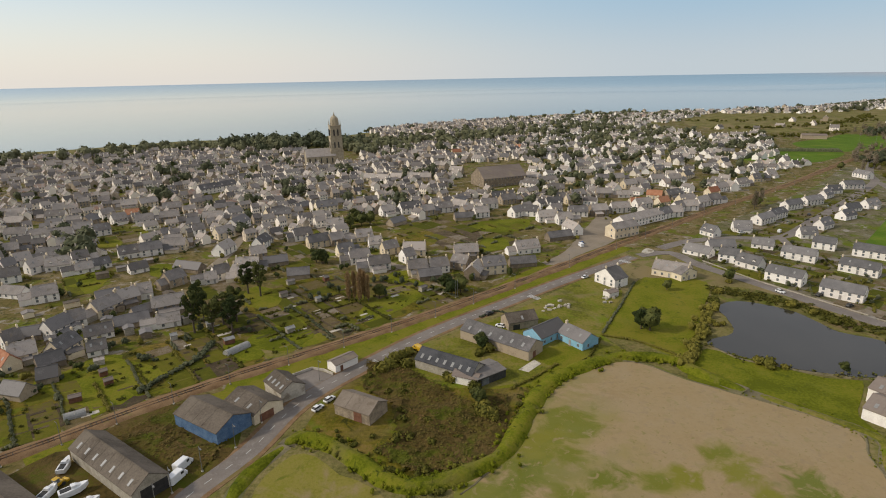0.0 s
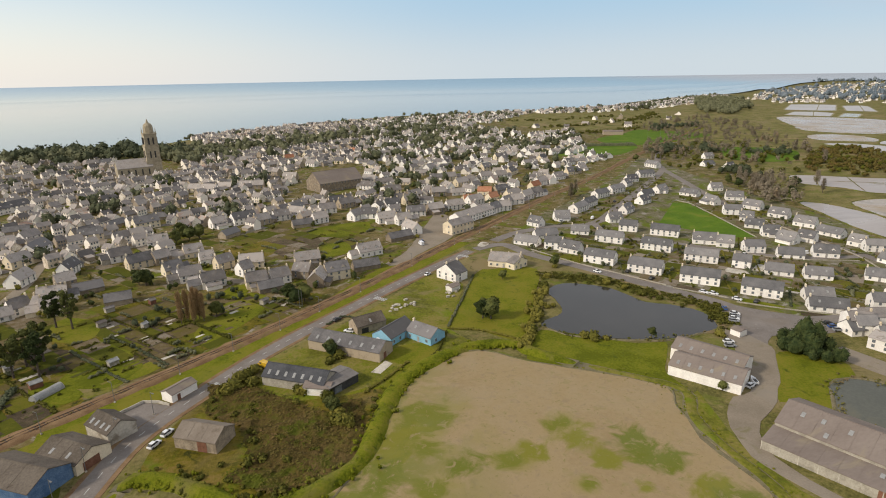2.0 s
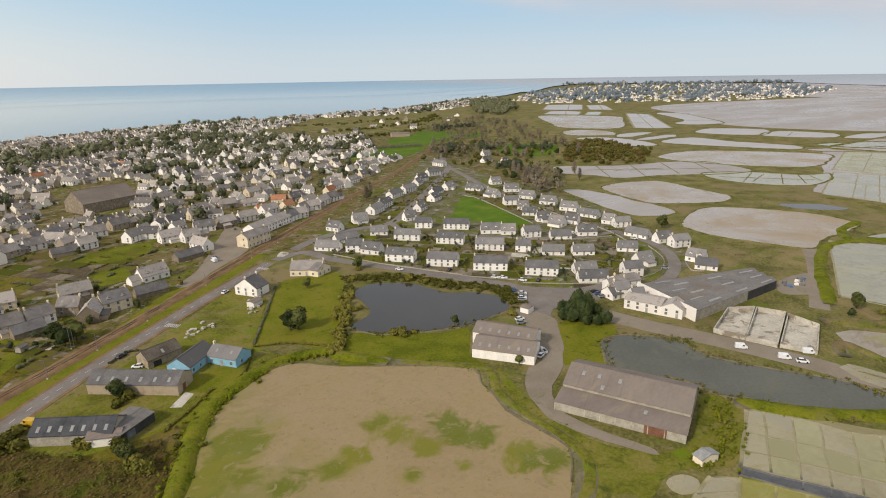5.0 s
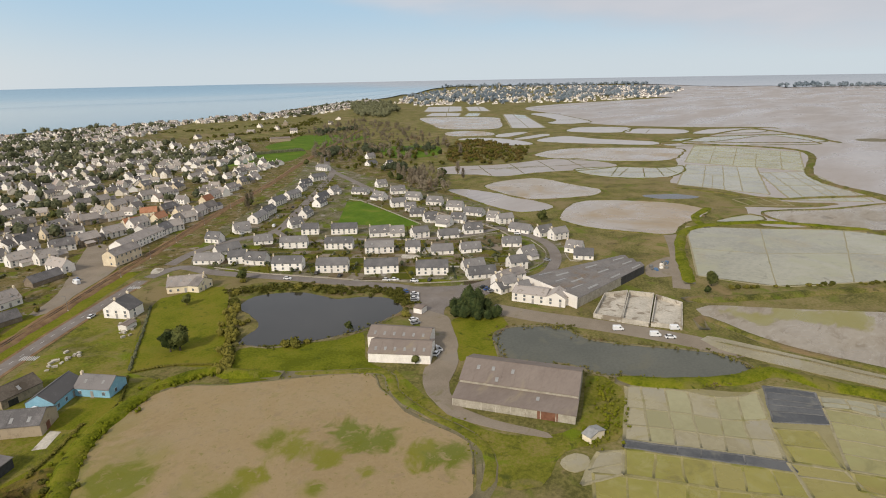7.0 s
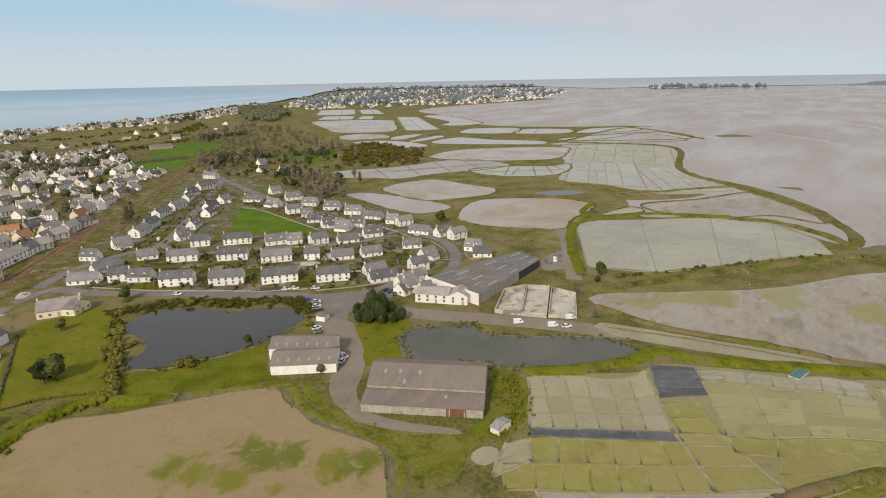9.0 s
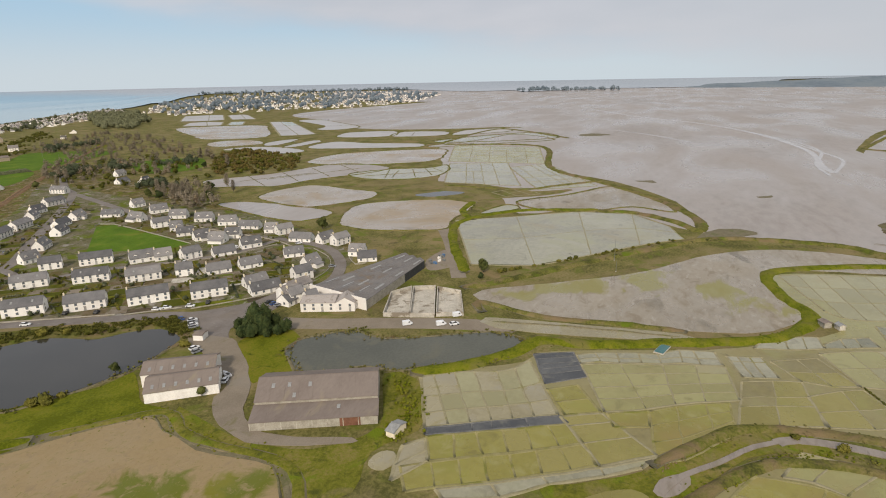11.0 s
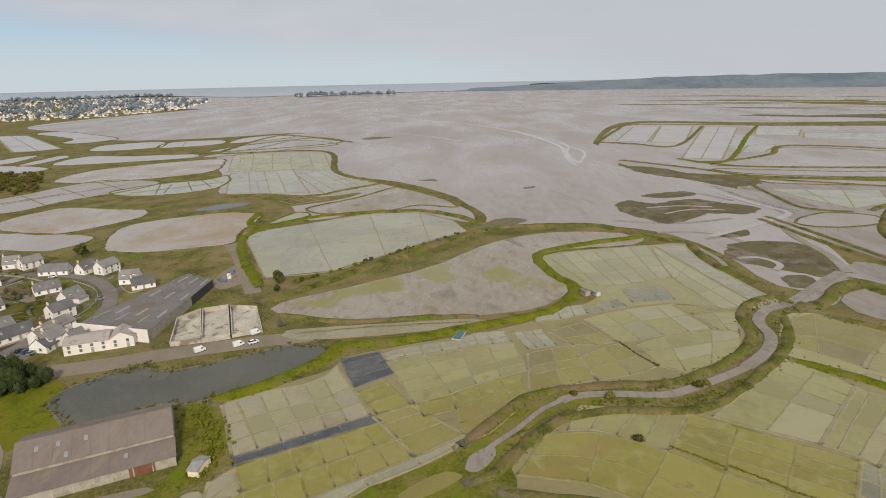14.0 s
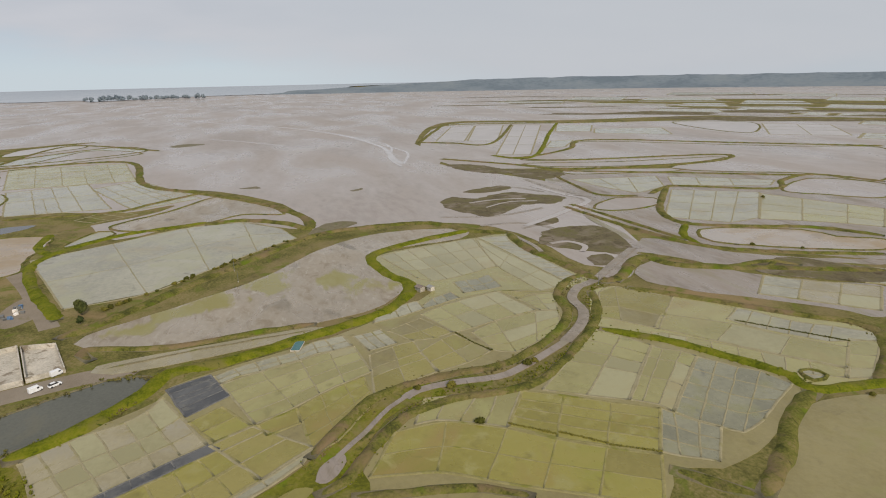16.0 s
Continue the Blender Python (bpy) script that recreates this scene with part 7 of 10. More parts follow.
for x, y in ((5, 5.5), (10, 5.6), (16.5, 5.4), (12, 1.5), (26, -3)):
    sl = 3.2 / 9 if y > 0 else 0.9 / 8
    bm = boxed((x - 0.5, x + 0.5, -0.9, 0.9, 0, 0.1))
    bmesh.ops.transform(bm, matrix=Matrix.Translation((0, y, (5.3 + sl * y) if y > 0 else 4.05 + sl * y)) @ Matrix.Rotation(math.atan(sl), 4, "X"), verts=bm.verts)
    part("skylight", bm, SKYLIGHT, hangar)
shed([(122.8, 148.7), (136.1, 130)], 13, 3.6, 2.2, WHITE, FIBRE, "white low workshop with fibre-cement roof", 6, ((11.5, 13, 2.3, "front"),), door_mat=WHITE)
shed([(130.8, 158), (143.4, 137.3)], 11, 4.6, 2.0, WHITE, FIBRE, "white rear workshop with fibre-cement roof", 6)
shed([(-34.5, 156.4), (-22.9, 149.5)], 9, 3.6, 2.2, STONE, BROWN_FIBRE, "old blockwork barn with brown-grey sheet roof", 0, ((7.5, 10.5, 3.2, "front"),), "barn")
def across(a, c):
    return (Vector(c) - Vector(a)).length


B1, B2, B3 = [(-81.8, 152), (-65.1, 141.2), (-58, 151)]
shed([B1, B2], across(B2, B3), 4.0, 2.6, DEEP_BLUE, DARK_FIBRE, "blue steel-sided shed with grey roof", 0, ((1.5, 6, 3.2, "end"), (7, 12, 3.2, "end")), door_mat=DEEP_BLUE)
B1, B2, B3 = [(-69.6, 160), (-57.6, 151), (-51.9, 160)]
shed([B1, B2], across(B2, B3), 3.2, 2.2, CREAM, DARK_FIBRE, "pale shed beside the road with a brown gate", 2, ((2, 7, 2.6, "end"),))
B1, B2, B3 = [(-60.4, 171.2), (-52.6, 162.8), (-47.7, 169.8)]
shed([B1, B2], across(B2, B3), 3.6, 2.4, CONCRETE, DARK_FIBRE, "grey rendered shed with skylights", 4)
B1, B2, B3 = [(-103.5, 136.1), (-76.6, 116.9), (-72.4, 125.3)]
shed([B1, B2], across(B2, B3), 3.8, 3.0, BLOCK, DARK_FIBRE, "long grey boat shed with skylights and dark gate", 7, ((2, 9, 3.6, "end"),), door_mat=DARK)
B1, B2, B3 = [(-126.2, 122.2), (-102.1, 106.9), (-96.9, 114.7)]
shed([B1, B2], across(B2, B3), 3.8, 1.6, BLOCK, DARK_FIBRE, "low grey boat shed with rows of skylights", 8, cols=2)
shed([(-38.6, 182), (-31.8, 189)], 5, 2.8, 0.9, WHITE, FIBRE, "small white shed by the road", 0, ((2, 3.2, 2.1, "front"),))
shed([(-10.8, 185), (8.7, 172)], 9, 3.4, 2.8, BLOCK, BLACK_SLATE, "converted stone barn with black roof and skylights", 7)
shed([(10.4, 170), (20.6, 177)], 9, 3.0, 0.5, BLACK_CLAD, GREY_ROOF, "black-clad flat-roofed extension with a terrace", 0, ((2, 5, 2.4, "front"),), door_mat=GLASS)
shed([(2.1, 174), (10.4, 170)], 5, 2.8, 0.9, WHITE, FIBRE, "white lean-to against the converted barn")
shed([(6.1, 208), (30, 188)], 10, 3.8, 2.6, STONE, DARK_SLATE, "long workshop with dark grey slate roof", 6, ((3, 5, 2.6, "end"),))
shed([(25.8, 214), (38.3, 218)], 8, 3.2, 2.6, STONE, DARK_FIBRE, "stone cottage with a lean-to porch", 1, ((2, 5, 2.2, "front"),), door_mat=DARK)
house([(36.5, 199.4), (48.2, 209.3)], 9.2, 3.2, 2.8, BLUE, DARK_SLATE, chimneys=0, label="sky-blue timber-clad house with slate roof", name="house")
house([(44.0, 205.8), (51.2, 195.2)], 8.6, 3.0, 2.7, BLUE, DARK_SLATE, chimneys=1, skylights=2, label="sky-blue timber-clad wing with slate roof")
# ---- oyster works ----
works = tagged(new("oyster_works"), "long low white works with a wide grey sheet roof", "works")
# front, far side and near side of the hall, from its north-western corner round
HALL_FRONT, HALL_BACK = (Vector((225, 150)), Vector((215.5, 115.5))), (Vector((288, 129)), Vector((279, 112)))
works.matrix_basis = pose(HALL_FRONT[0].x, HALL_FRONT[0].y, 0.05)


def on_hall(u, v):
    """A plan point of the hall: u along it from the front, v across it."""
    return HALL_FRONT[0].lerp(HALL_FRONT[1], v).lerp(HALL_BACK[0].lerp(HALL_BACK[1], v), u) - HALL_FRONT[0]


BAYS = 6


def hall_roof(v):
    return 4.3 + 1.0 * (1 - abs((v * BAYS / 2) % 1 * 2 - 1))


def hall_slab(u0, u1, v0, v1, lift, thick):
    """A thin slab that lies on the hall's roof."""
    bm = bmesh.new()
    q = [(u0, v0), (u1, v0), (u1, v1), (u0, v1)]
    lo = [bm.verts.new((*on_hall(u, v), hall_roof(v) + lift)) for u, v in q]
    hi = [bm.verts.new((*on_hall(u, v), hall_roof(v) + lift + thick)) for u, v in q]
    bm.faces.new(hi)
    for i in range(4):
        bm.faces.new((lo[i], lo[(i + 1) % 4], hi[(i + 1) % 4], hi[i]))
    bmesh.ops.recalc_face_normals(bm, faces=bm.faces)
    return bm


for k in range(BAYS):
    part("roof_slope", hall_slab(0, 1, k / BAYS, (k + 1) / BAYS, 0.0, 0.15), GREY_ROOF, works, "grey sheet roof slope")


def hall_wall(p, q, top, mat, label, t=0.3):
    """An upright wall between two points of the hall's outline."""
    a, c = on_hall(*p), on_hall(*q)
    e = (c - a).normalized() * t
    n = Vector((-e.y, e.x))
    bm = bmesh.new()
    vs = [bm.verts.new((w.x, w.y, z)) for z in (-0.2, top) for w in (a, c, c + n, a + n)]
    for f in ((4, 5, 6, 7), (0, 1, 5, 4), (1, 2, 6, 5), (2, 3, 7, 6), (3, 0, 4, 7)):
        bm.faces.new([vs[i] for i in f])
    bmesh.ops.recalc_face_normals(bm, faces=bm.faces)
    return part("wall", bm, mat, works, label)


hall_wall((-0.004, -0.01), (-0.004, 1.01), 5.6, WHITE, "white rendered front wall")
hall_wall((0, 1.0), (0.62, 1.0), 4.2, BLOCK, "grey blockwork side wall")
hall_wall((0.62, 1.0), (1, 1.0), 4.2, BLACK_CLAD, "dark clad side wall")
hall_wall((1, 1), (1, 0), 4.2, BLACK_CLAD, "dark clad end wall")
hall_wall((1, 0), (0, 0), 4.2, BLOCK, "grey blockwork side wall")
for k in range(BAYS):
    for i in range(3):
        u = (i + 0.35 + 0.3 * (k % 2)) / 3.2
        part("skylight", hall_slab(u, u + 0.13, (k + 0.38) / BAYS, (k + 0.6) / BAYS, 0.16, 0.05), SKYLIGHT, works)
    for i in range(1, 10):
        part("roof_seam", hall_slab(i / 10, i / 10 + 0.0025, (k + 0.02) / BAYS, (k + 0.98) / BAYS, 0.15, 0.05), GALV, works)
house([(205, 142.9), (210, 128)], 11, 4.2, 1.2, label="white low office wing of the works", chimneys=0, name="office_wing", category="building")
house([(210, 128), (213, 119.8)], 9, 4.0, 2.4, label="white gabled entrance of the works", chimneys=0, ridge_x=False, name="entrance_wing", category="building")
house([(210, 154), (218, 150)], 9, 5.4, 2.4, label="white two-storey house beside the works")
house([(218, 156), (230, 152)], 8, 5.0, 2.2, label="white house behind the works")
shed([(215, 121.1), (222, 118.5)], 8, 3.6, 0.6, WHITE, FIBRE, "white flat annex of the works")

# oyster tanks: open concrete basins
def tank(corners, name="oyster_tank"):
    a, b_, c, d = (Vector(p) for p in corners)
    mid = (a + b_ + c + d) / 4
    top = tagged(new(name), "open pale concrete oyster tank with stained floor", "tank", "oyster tanks")
    top.location = (mid.x, mid.y, 0)
    q = [p - mid for p in (a, b_, c, d)]
    bm = bmesh.new()
    f = bm.faces.new([bm.verts.new((p.x, p.y, 0.16)) for p in q])
    f.normal_update()
    if f.normal.z < 0:
        f.normal_flip()
    part("floor", bm, CONCRETE, top)
    for i in range(4):
        u, v = q[i], q[(i + 1) % 4]
        e = (v - u).normalized()
        s = Vector((-e.y, e.x)) * 0.2
        bm = bmesh.new()
        vs = [bm.verts.new((p.x, p.y, z)) for z in (0, 2.1) for p in (u - s, v - s, v + s, u + s)]
        for fc in ((4, 5, 6, 7), (0, 1, 5, 4), (1, 2, 6, 5), (2, 3, 7, 6), (3, 0, 4, 7)):
            bm.faces.new([vs[k] for k in fc])
        bmesh.ops.recalc_face_normals(bm, faces=bm.faces)
        part("wall", bm, CONCRETE, top)
    return top


tank([(211, 104.8), (236, 112.3), (246, 105.8), (214, 93.9)])
tank([(214, 93.4), (246, 104.9), (250, 94.9), (217, 83.3)])
tank([(218, 82.6), (249, 93.4), (247, 80.9), (222, 71.7)])

# white fishing hut with a pale roof
shed([(131.1, 66.3), (130.5, 63.3)], 6, 2.0, 0.8, CREAM, SKYLIGHT, "tiny salt hut with a bright sheet roof")
# ---- the old town ----
def inside(p, poly):
    x, y, hit = p[0], p[1], False
    for (ax, ay), (bx, by) in zip(poly, poly[1:] + poly[:1]):
        if (ay > y) != (by > y) and x < (bx - ax) * (y - ay) / (by - ay) + ax:
            hit = not hit
    return hit


ALONG = Vector((0.75, 0.66)).normalized()
ACROSS = Vector((-ALONG.y, ALONG.x))
OLD_TOWN = [(-420, 230)] + [(-171, 180), (-162, 189), (-157, 200), (-151, 215), (-138.4, 228), (-125.9, 246), (-127.3, 268), (-103.4, 280), (-87.5, 297), (-70.1, 302), (-42.6, 282), (-26.4, 301), (4, 272), (27.2, 278), (51.2, 301), (60.8, 340), (80.7, 387), (114.9, 413), (126.5, 384), (165, 414), (233, 470), (326, 552), (402, 622), (354, 698), (410, 923), (374, 1219), (205, 1261), (21.9, 1163), (-79.2, 1017), (-149.5, 851), (-319, 864), (-497, 809), (-584, 767)] + [(-700, 560)]
SUBURB = [(-143, 1096), (19.4, 1258), (310, 1402), (623, 1459), (909, 1495), (1239, 1730), (1766, 2044), (1728, 1894), (1073, 1412), (805, 1323), (639, 1387), (505, 1218), (390, 1084), (375, 882), (509, 935), (409, 703), (238, 508), (147.2, 420), (139.8, 520), (84.8, 693), (-30.2, 823)]
GARDENS = [[(-33.8, 353), (-25.4, 396), (6.8, 410), (61.1, 400), (49.2, 343), (25, 324), (1.7, 322), (-15.2, 333)], [(-103, 212), (-125.6, 264), (-102.9, 278), (-80.4, 217)], [(-87, 295), (-99.7, 351), (-77.2, 337), (-69.5, 299)], [(-236, 367), (-238, 412), (-216, 411), (-194, 357)], [(-196, 249), (-210, 312), (-180, 291), (-179, 252)], [(-81.1, 417), (-43.1, 414), (-41, 371), (-70, 376)]]
HALL = [(8.4, 492), (21.9, 672), (99.4, 685), (75.4, 498)]
CHURCH = [(-165, 697), (-204, 910), (-122.4, 897), (-95.3, 688)]
taken = [Vector(o.matrix_basis.translation[:2]) for o in list(scene.collection.objects) if o.parent is None and o.get("category") in ("station", "barn", "hall", "building", "shed")] + CENTRES


WALL_FAR = material("far_town_render", [(0.28, (0.34, 0.275, 0.20)), (0.42, (0.58, 0.48, 0.36)), (0.54, (0.90, 0.82, 0.71))], 0.3, 0.85, 0.0, 8, vary=0.75, island=True)
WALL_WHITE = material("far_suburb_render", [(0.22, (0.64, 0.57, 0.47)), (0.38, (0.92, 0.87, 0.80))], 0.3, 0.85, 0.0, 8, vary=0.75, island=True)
ROOF_FAR = material("far_town_slate", [(0.15, (0.122, 0.108, 0.100)), (0.45, (0.240, 0.210, 0.190)), (0.86, (0.38, 0.33, 0.285)), (0.97, (0.36, 0.20, 0.135))], 0.3, 0.75, 0.0, 8, vary=0.8, island=True, spec=0.3)
PLOT = material("back_garden_ground", [(0.2, (0.068, 0.073, 0.007)), (0.45, (0.121, 0.113, 0.012)), (0.6, (0.104, 0.080, 0.028)), (0.76, (0.138, 0.104, 0.058)), (0.95, (0.225, 0.19, 0.148))], 0.3, 0.95, 0.4, 8, vary=0.85, island=True, spec=0.1)
SPLIT = Vector([(96.5, 621)][0])
SPLIT = math.atan2(SPLIT.x, SPLIT.y)


def sway(u, v):
    return 16 * noise.noise((u * 0.007, v * 0.007, 2)) + 5 * noise.noise((u * 0.02, v * 0.02, 7))


def plots(poly, seed):
    """House plots in rows along bending streets, back gardens between the rows."""
    rnd = random.Random(seed)
    out, trees = [], []
    us = [Vector(p).dot(ALONG) for p in poly]
    vs = [Vector(p).dot(ACROSS) for p in poly]
    v, row = min(vs), 0
    while v < max(vs):
        u = min(us) + rnd.uniform(0, 8)
        flip = row % 2
        while u < max(us):
            b = ALONG * u + ACROSS * v
            loose = math.atan2(b.x, b.y) > SPLIT
            L, W = (rnd.uniform(7, 11), rnd.uniform(6.2, 7.6)) if loose else (rnd.uniform(5.5, 10), rnd.uniform(5.4, 6.8))
            back = rnd.uniform(-1.5, 1.5) + (rnd.uniform(-2.5, 2.5) if loose else 0)
            c = u + L / 2
            p = ALONG * c + ACROSS * (v + sway(c, v) + back)
            turn = math.atan2(ALONG.y, ALONG.x) + math.atan2(sway(c + 3, v) - sway(c - 3, v), 6) + rnd.gauss(0, 0.1 if not loose else 0.25)
            ok = inside(p, poly) and not any(inside(p, gdn) for gdn in GARDENS + [HALL, CHURCH])
            if ok and p.length > 375 and all((p - t).length > 10.5 for t in taken):
                if rnd.random() < (0.64 if loose else 0.84):
                    across_way = rnd.random() < (0.4 if loose else 0.3)
                    out.append((p, rnd.random(), rnd.random(), L, W, turn + (math.pi / 2 if across_way else 0) + (math.pi if flip else 0), loose))
                else:
                    trees.append((p, rnd.random(), rnd.random()))
                if rnd.random() < (0.85 if loose else 0.42):
                    trees.append((p + ACROSS * (-1 if flip else 1) * rnd.uniform(8, 12) + ALONG * rnd.gauss(0, 3), rnd.random(), rnd.random()))
                if loose and rnd.random() < 0.4:
                    trees.append((p + ACROSS * (-1 if flip else 1) * rnd.uniform(7, 13) + ALONG * rnd.gauss(0, 5), rnd.random(), rnd.random()))
            elif ok and p.length > 375 and rnd.random() < 0.3:
                trees.append((p, rnd.random(), rnd.random()))
            u += L + (rnd.uniform(2.5, 9) if loose else 0.05 if rnd.random() < 0.66 else rnd.uniform(1.5, 9))
        v += 25 if not flip else 17.5
        row += 1
    return out, trees


lots, gaps = plots(OLD_TOWN, 3)
more, more_gaps = plots(SUBURB, 4)
lots += [q for q in more if not inside(q[0], OLD_TOWN)]
gaps += [q for q in more_gaps if not inside(q[0], OLD_TOWN)]
lots.sort(key=lambda q: q[0].length)

rnd = random.Random(8)


def far_houses(name, spots, label, scale=1.0, lift=None, walls=None):
    """Many distant houses, each with walls, roof, windows and chimneys, joined."""
    verts, faces, mats = [], [], []

    def add(pts, quads, mi, m):
        b = len(verts)
        verts.extend(tuple(m @ Vector(p)) for p in pts)
        faces.extend([[b + i for i in q] for q in quads])
        mats.extend([mi] * len(quads))

    for spot in spots:
        p, r1, r2 = spot[:3]
        if len(spot) > 3:
            L, W, turn = spot[3], spot[4], math.degrees(spot[5])
            ev = rnd.choice((2.8, 3.0, 3.2, 4.4) if spot[6] else (2.8, 3.2, 4.4, 4.8, 5.2))
        else:
            L, W, ev = rnd.uniform(7.5, 13.5) * scale, rnd.uniform(6.5, 8.8) * scale, rnd.choice((3.0, 3.2, 4.8, 5.2)) * scale
            turn = math.degrees(math.atan2(ALONG.y, ALONG.x)) + (0 if r2 < 0.55 else 90) + rnd.gauss(0, 12)
        rs = W * rnd.uniform(0.36, 0.5)
        z = lift(p) if lift else 0.05
        m = pose(p.x, p.y, z, 0, 0, turn) @ Matrix.Translation((-L / 2, -W / 2, 0))
        add([(x, y, h) for x in (0, L) for y, h in ((0, 0), (W, 0), (W, ev), (W / 2, ev + rs), (0, ev))], [[0, 1, 2, 3, 4], [9, 8, 7, 6, 5], [0, 4, 9, 5], [1, 6, 7, 2]], 0, m)
        s, t = rs / (W / 2), 0.22
        for a, c in ((-0.3, W / 2), (W + 0.3, W / 2)):
            za = ev - 0.3 * s
            add([(x, y, h) for x in (-0.15, L + 0.15) for y, h in ((a, za + 0.05), (c, ev + rs + 0.05), (c, ev + rs + t), (a, za + t))], [[0, 1, 2, 3], [7, 6, 5, 4], [3, 2, 6, 7], [0, 3, 7, 4], [0, 4, 5, 1]], 1, m)
        for x in (0.1, L - 0.8)[:2 if r1 < 0.7 else 1]:
            add([(x + dx, W / 2 + dy, h) for h in (ev + rs - 0.5, ev + rs + 1.2) for dx, dy in ((0, -0.45), (0.65, -0.45), (0.65, 0.45), (0, 0.45))], [[4, 5, 6, 7], [0, 1, 5, 4], [1, 2, 6, 5], [2, 3, 7, 6], [3, 0, 4, 7]], 0, m)
        for zz in ((1.5, ev - 0.9) if ev > 4 else (1.5,)):
            for x in (L * 0.22, L * 0.5, L * 0.78):
                for y in (-0.04, W + 0.04):
                    add([(x - 0.5, y, zz - 0.6), (x + 0.5, y, zz - 0.6), (x + 0.5, y, zz + 0.6), (x - 0.5, y, zz + 0.6)], [[0, 1, 2, 3]], 2, m)
        if rnd.random() < 0.6:
            x0, x1, d = L * rnd.uniform(0, 0.4), L * rnd.uniform(0.6, 1), rnd.uniform(2.2, 4.5)
            add([(x, W + y, h) for x in (x0, x1) for y, h in ((0, 0), (d, 0), (d, 2.1), (0, 2.9))], [[0, 1, 2, 3], [7, 6, 5, 4], [1, 5, 6, 2]], 0, m)
            add([(x, W + y, h) for x in (x0 - 0.15, x1 + 0.15) for y, h in ((0, 2.95), (d + 0.2, 2.1), (d + 0.2, 2.25), (0, 3.1))], [[0, 1, 2, 3], [7, 6, 5, 4], [3, 2, 6, 7], [1, 5, 6, 2]], 1, m)
    me = bpy.data.meshes.new(name)
    me.from_pydata(verts, [], faces)
    for mt in (walls or WALL_FAR, ROOF_FAR, GLASS):
        me.materials.append(mt)
    me.polygons.foreach_set("material_index", mats)
    return tagged(new(name, me), label, "houses", kind="stuff")


far_houses("distant_town_houses", [q for q in lots if not q[6]], "crowded pale houses with slate roofs of the old town")
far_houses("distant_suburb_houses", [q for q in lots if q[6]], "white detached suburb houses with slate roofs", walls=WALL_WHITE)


def laid(name, quads, mat, label, category, tall=0.0):
    """Flat plots, or thin upright walls, joined."""
    verts, faces = [], []
    for q in quads:
        k, n = len(verts), len(q)
        verts += q
        if tall:
            verts += [(x, y, tall) for x, y, z in q]
            faces += [[k + n + i for i in range(n)]] + [[k + i, k + (i + 1) % n, k + n + (i + 1) % n, k + n + i] for i in range(n)]
        else:
            faces.append([k + i for i in range(n)])
    me = bpy.data.meshes.new(name)
    me.from_pydata(verts, [], faces)
    me.materials.append(mat)
    return tagged(new(name, me), label, category, kind="stuff")


lrnd = random.Random(15)
gardens, lanes, walls = [], [], []
for k, (p, r1, r2, L, W, turn, loose) in enumerate(lots[:1500]):
    d, n = Vector((math.cos(turn), math.sin(turn))), Vector((-math.sin(turn), math.cos(turn)))
    z = 0.075 + 0.003 * (k % 8)

    def spot(u, v, h=0.0):
        q = p + d * u + n * v
        return (q.x, q.y, h)

    deep = lrnd.uniform(5, 9.5)
    m = W / 2 + (lrnd.uniform(0, 3) if lrnd.random() < 0.6 else 0)
    gardens.append([spot(-L / 2, m, z), spot(L / 2, m, z), spot(L / 2, m + deep, z), spot(-L / 2, m + deep, z)])
    lanes.append([spot(-L / 2 - 0.6, -W / 2 - 5.2, z - 0.01), spot(L / 2 + 0.6, -W / 2 - 5.2, z - 0.01), spot(L / 2 + 0.6, -W / 2 + 0.5, z - 0.01), spot(-L / 2 - 0.6, -W / 2 + 0.5, z - 0.01)])
    if lrnd.random() < 0.8:
        u = lrnd.choice((-L / 2, L / 2))
        walls.append([spot(u - 0.12, W / 2), spot(u + 0.12, W / 2), spot(u + 0.12, W / 2 + deep), spot(u - 0.12, W / 2 + deep)])
    if lrnd.random() < 0.5:
        v = W / 2 + deep + 0.1
        walls.append([spot(-L / 2, v - 0.12), spot(L / 2, v - 0.12), spot(L / 2, v + 0.12), spot(-L / 2, v + 0.12)])
laid("town_gardens", gardens, PLOT, "patchwork of lawns, soil and paving behind town houses", "gardens")
laid("town_lanes", lanes, ASPHALT, "grey asphalt lanes in front of town houses", "lanes")
laid("town_garden_walls", walls, BLOCK, "low weathered walls between town gardens", "garden walls", 1.1)

coast = [(518, 1414), (646, 1409), (758, 1427), (886, 1448), (1066, 1462), (1321, 1553), (1605, 1684)]
spots = []
crnd = random.Random(6)
for i in range(150):
    a = crnd.random() * (len(coast) - 1)
    j = int(a)
    q = Vector(coast[j]).lerp(Vector(coast[j + 1]), a - j) + Vector((crnd.gauss(0, 26), crnd.gauss(0, 26)))
    if all((q - t[0]).length > 13 for t in spots):
        spots.append((q, crnd.random(), crnd.random()))
for q in [(596, 1031), (679, 1136), (642, 956), (744, 1138), (667, 1052), (483, 1018), (534, 992), (817, 1070), (918, 1168)]:
    spots.append((Vector(q), crnd.random(), crnd.random()))
far_houses("coast_houses", spots, "white houses scattered along the rocky shore", 1.1)
house([(526, 851), (555, 838)], 14, 5, 2.0, STONE, FIBRE, True, False, 0, 0, "low brown clubhouse beside the sports field", "clubhouse", category="building")
sheet("rocky_shore", [(831, 1459), (985, 1585), (1182, 1734), (1445, 1905), (1810, 2095), (1700, 1931), (1255, 1653), (945, 1460)], 0.3, SCRUB, "dark rocky shore", "rocks", 20, 6)

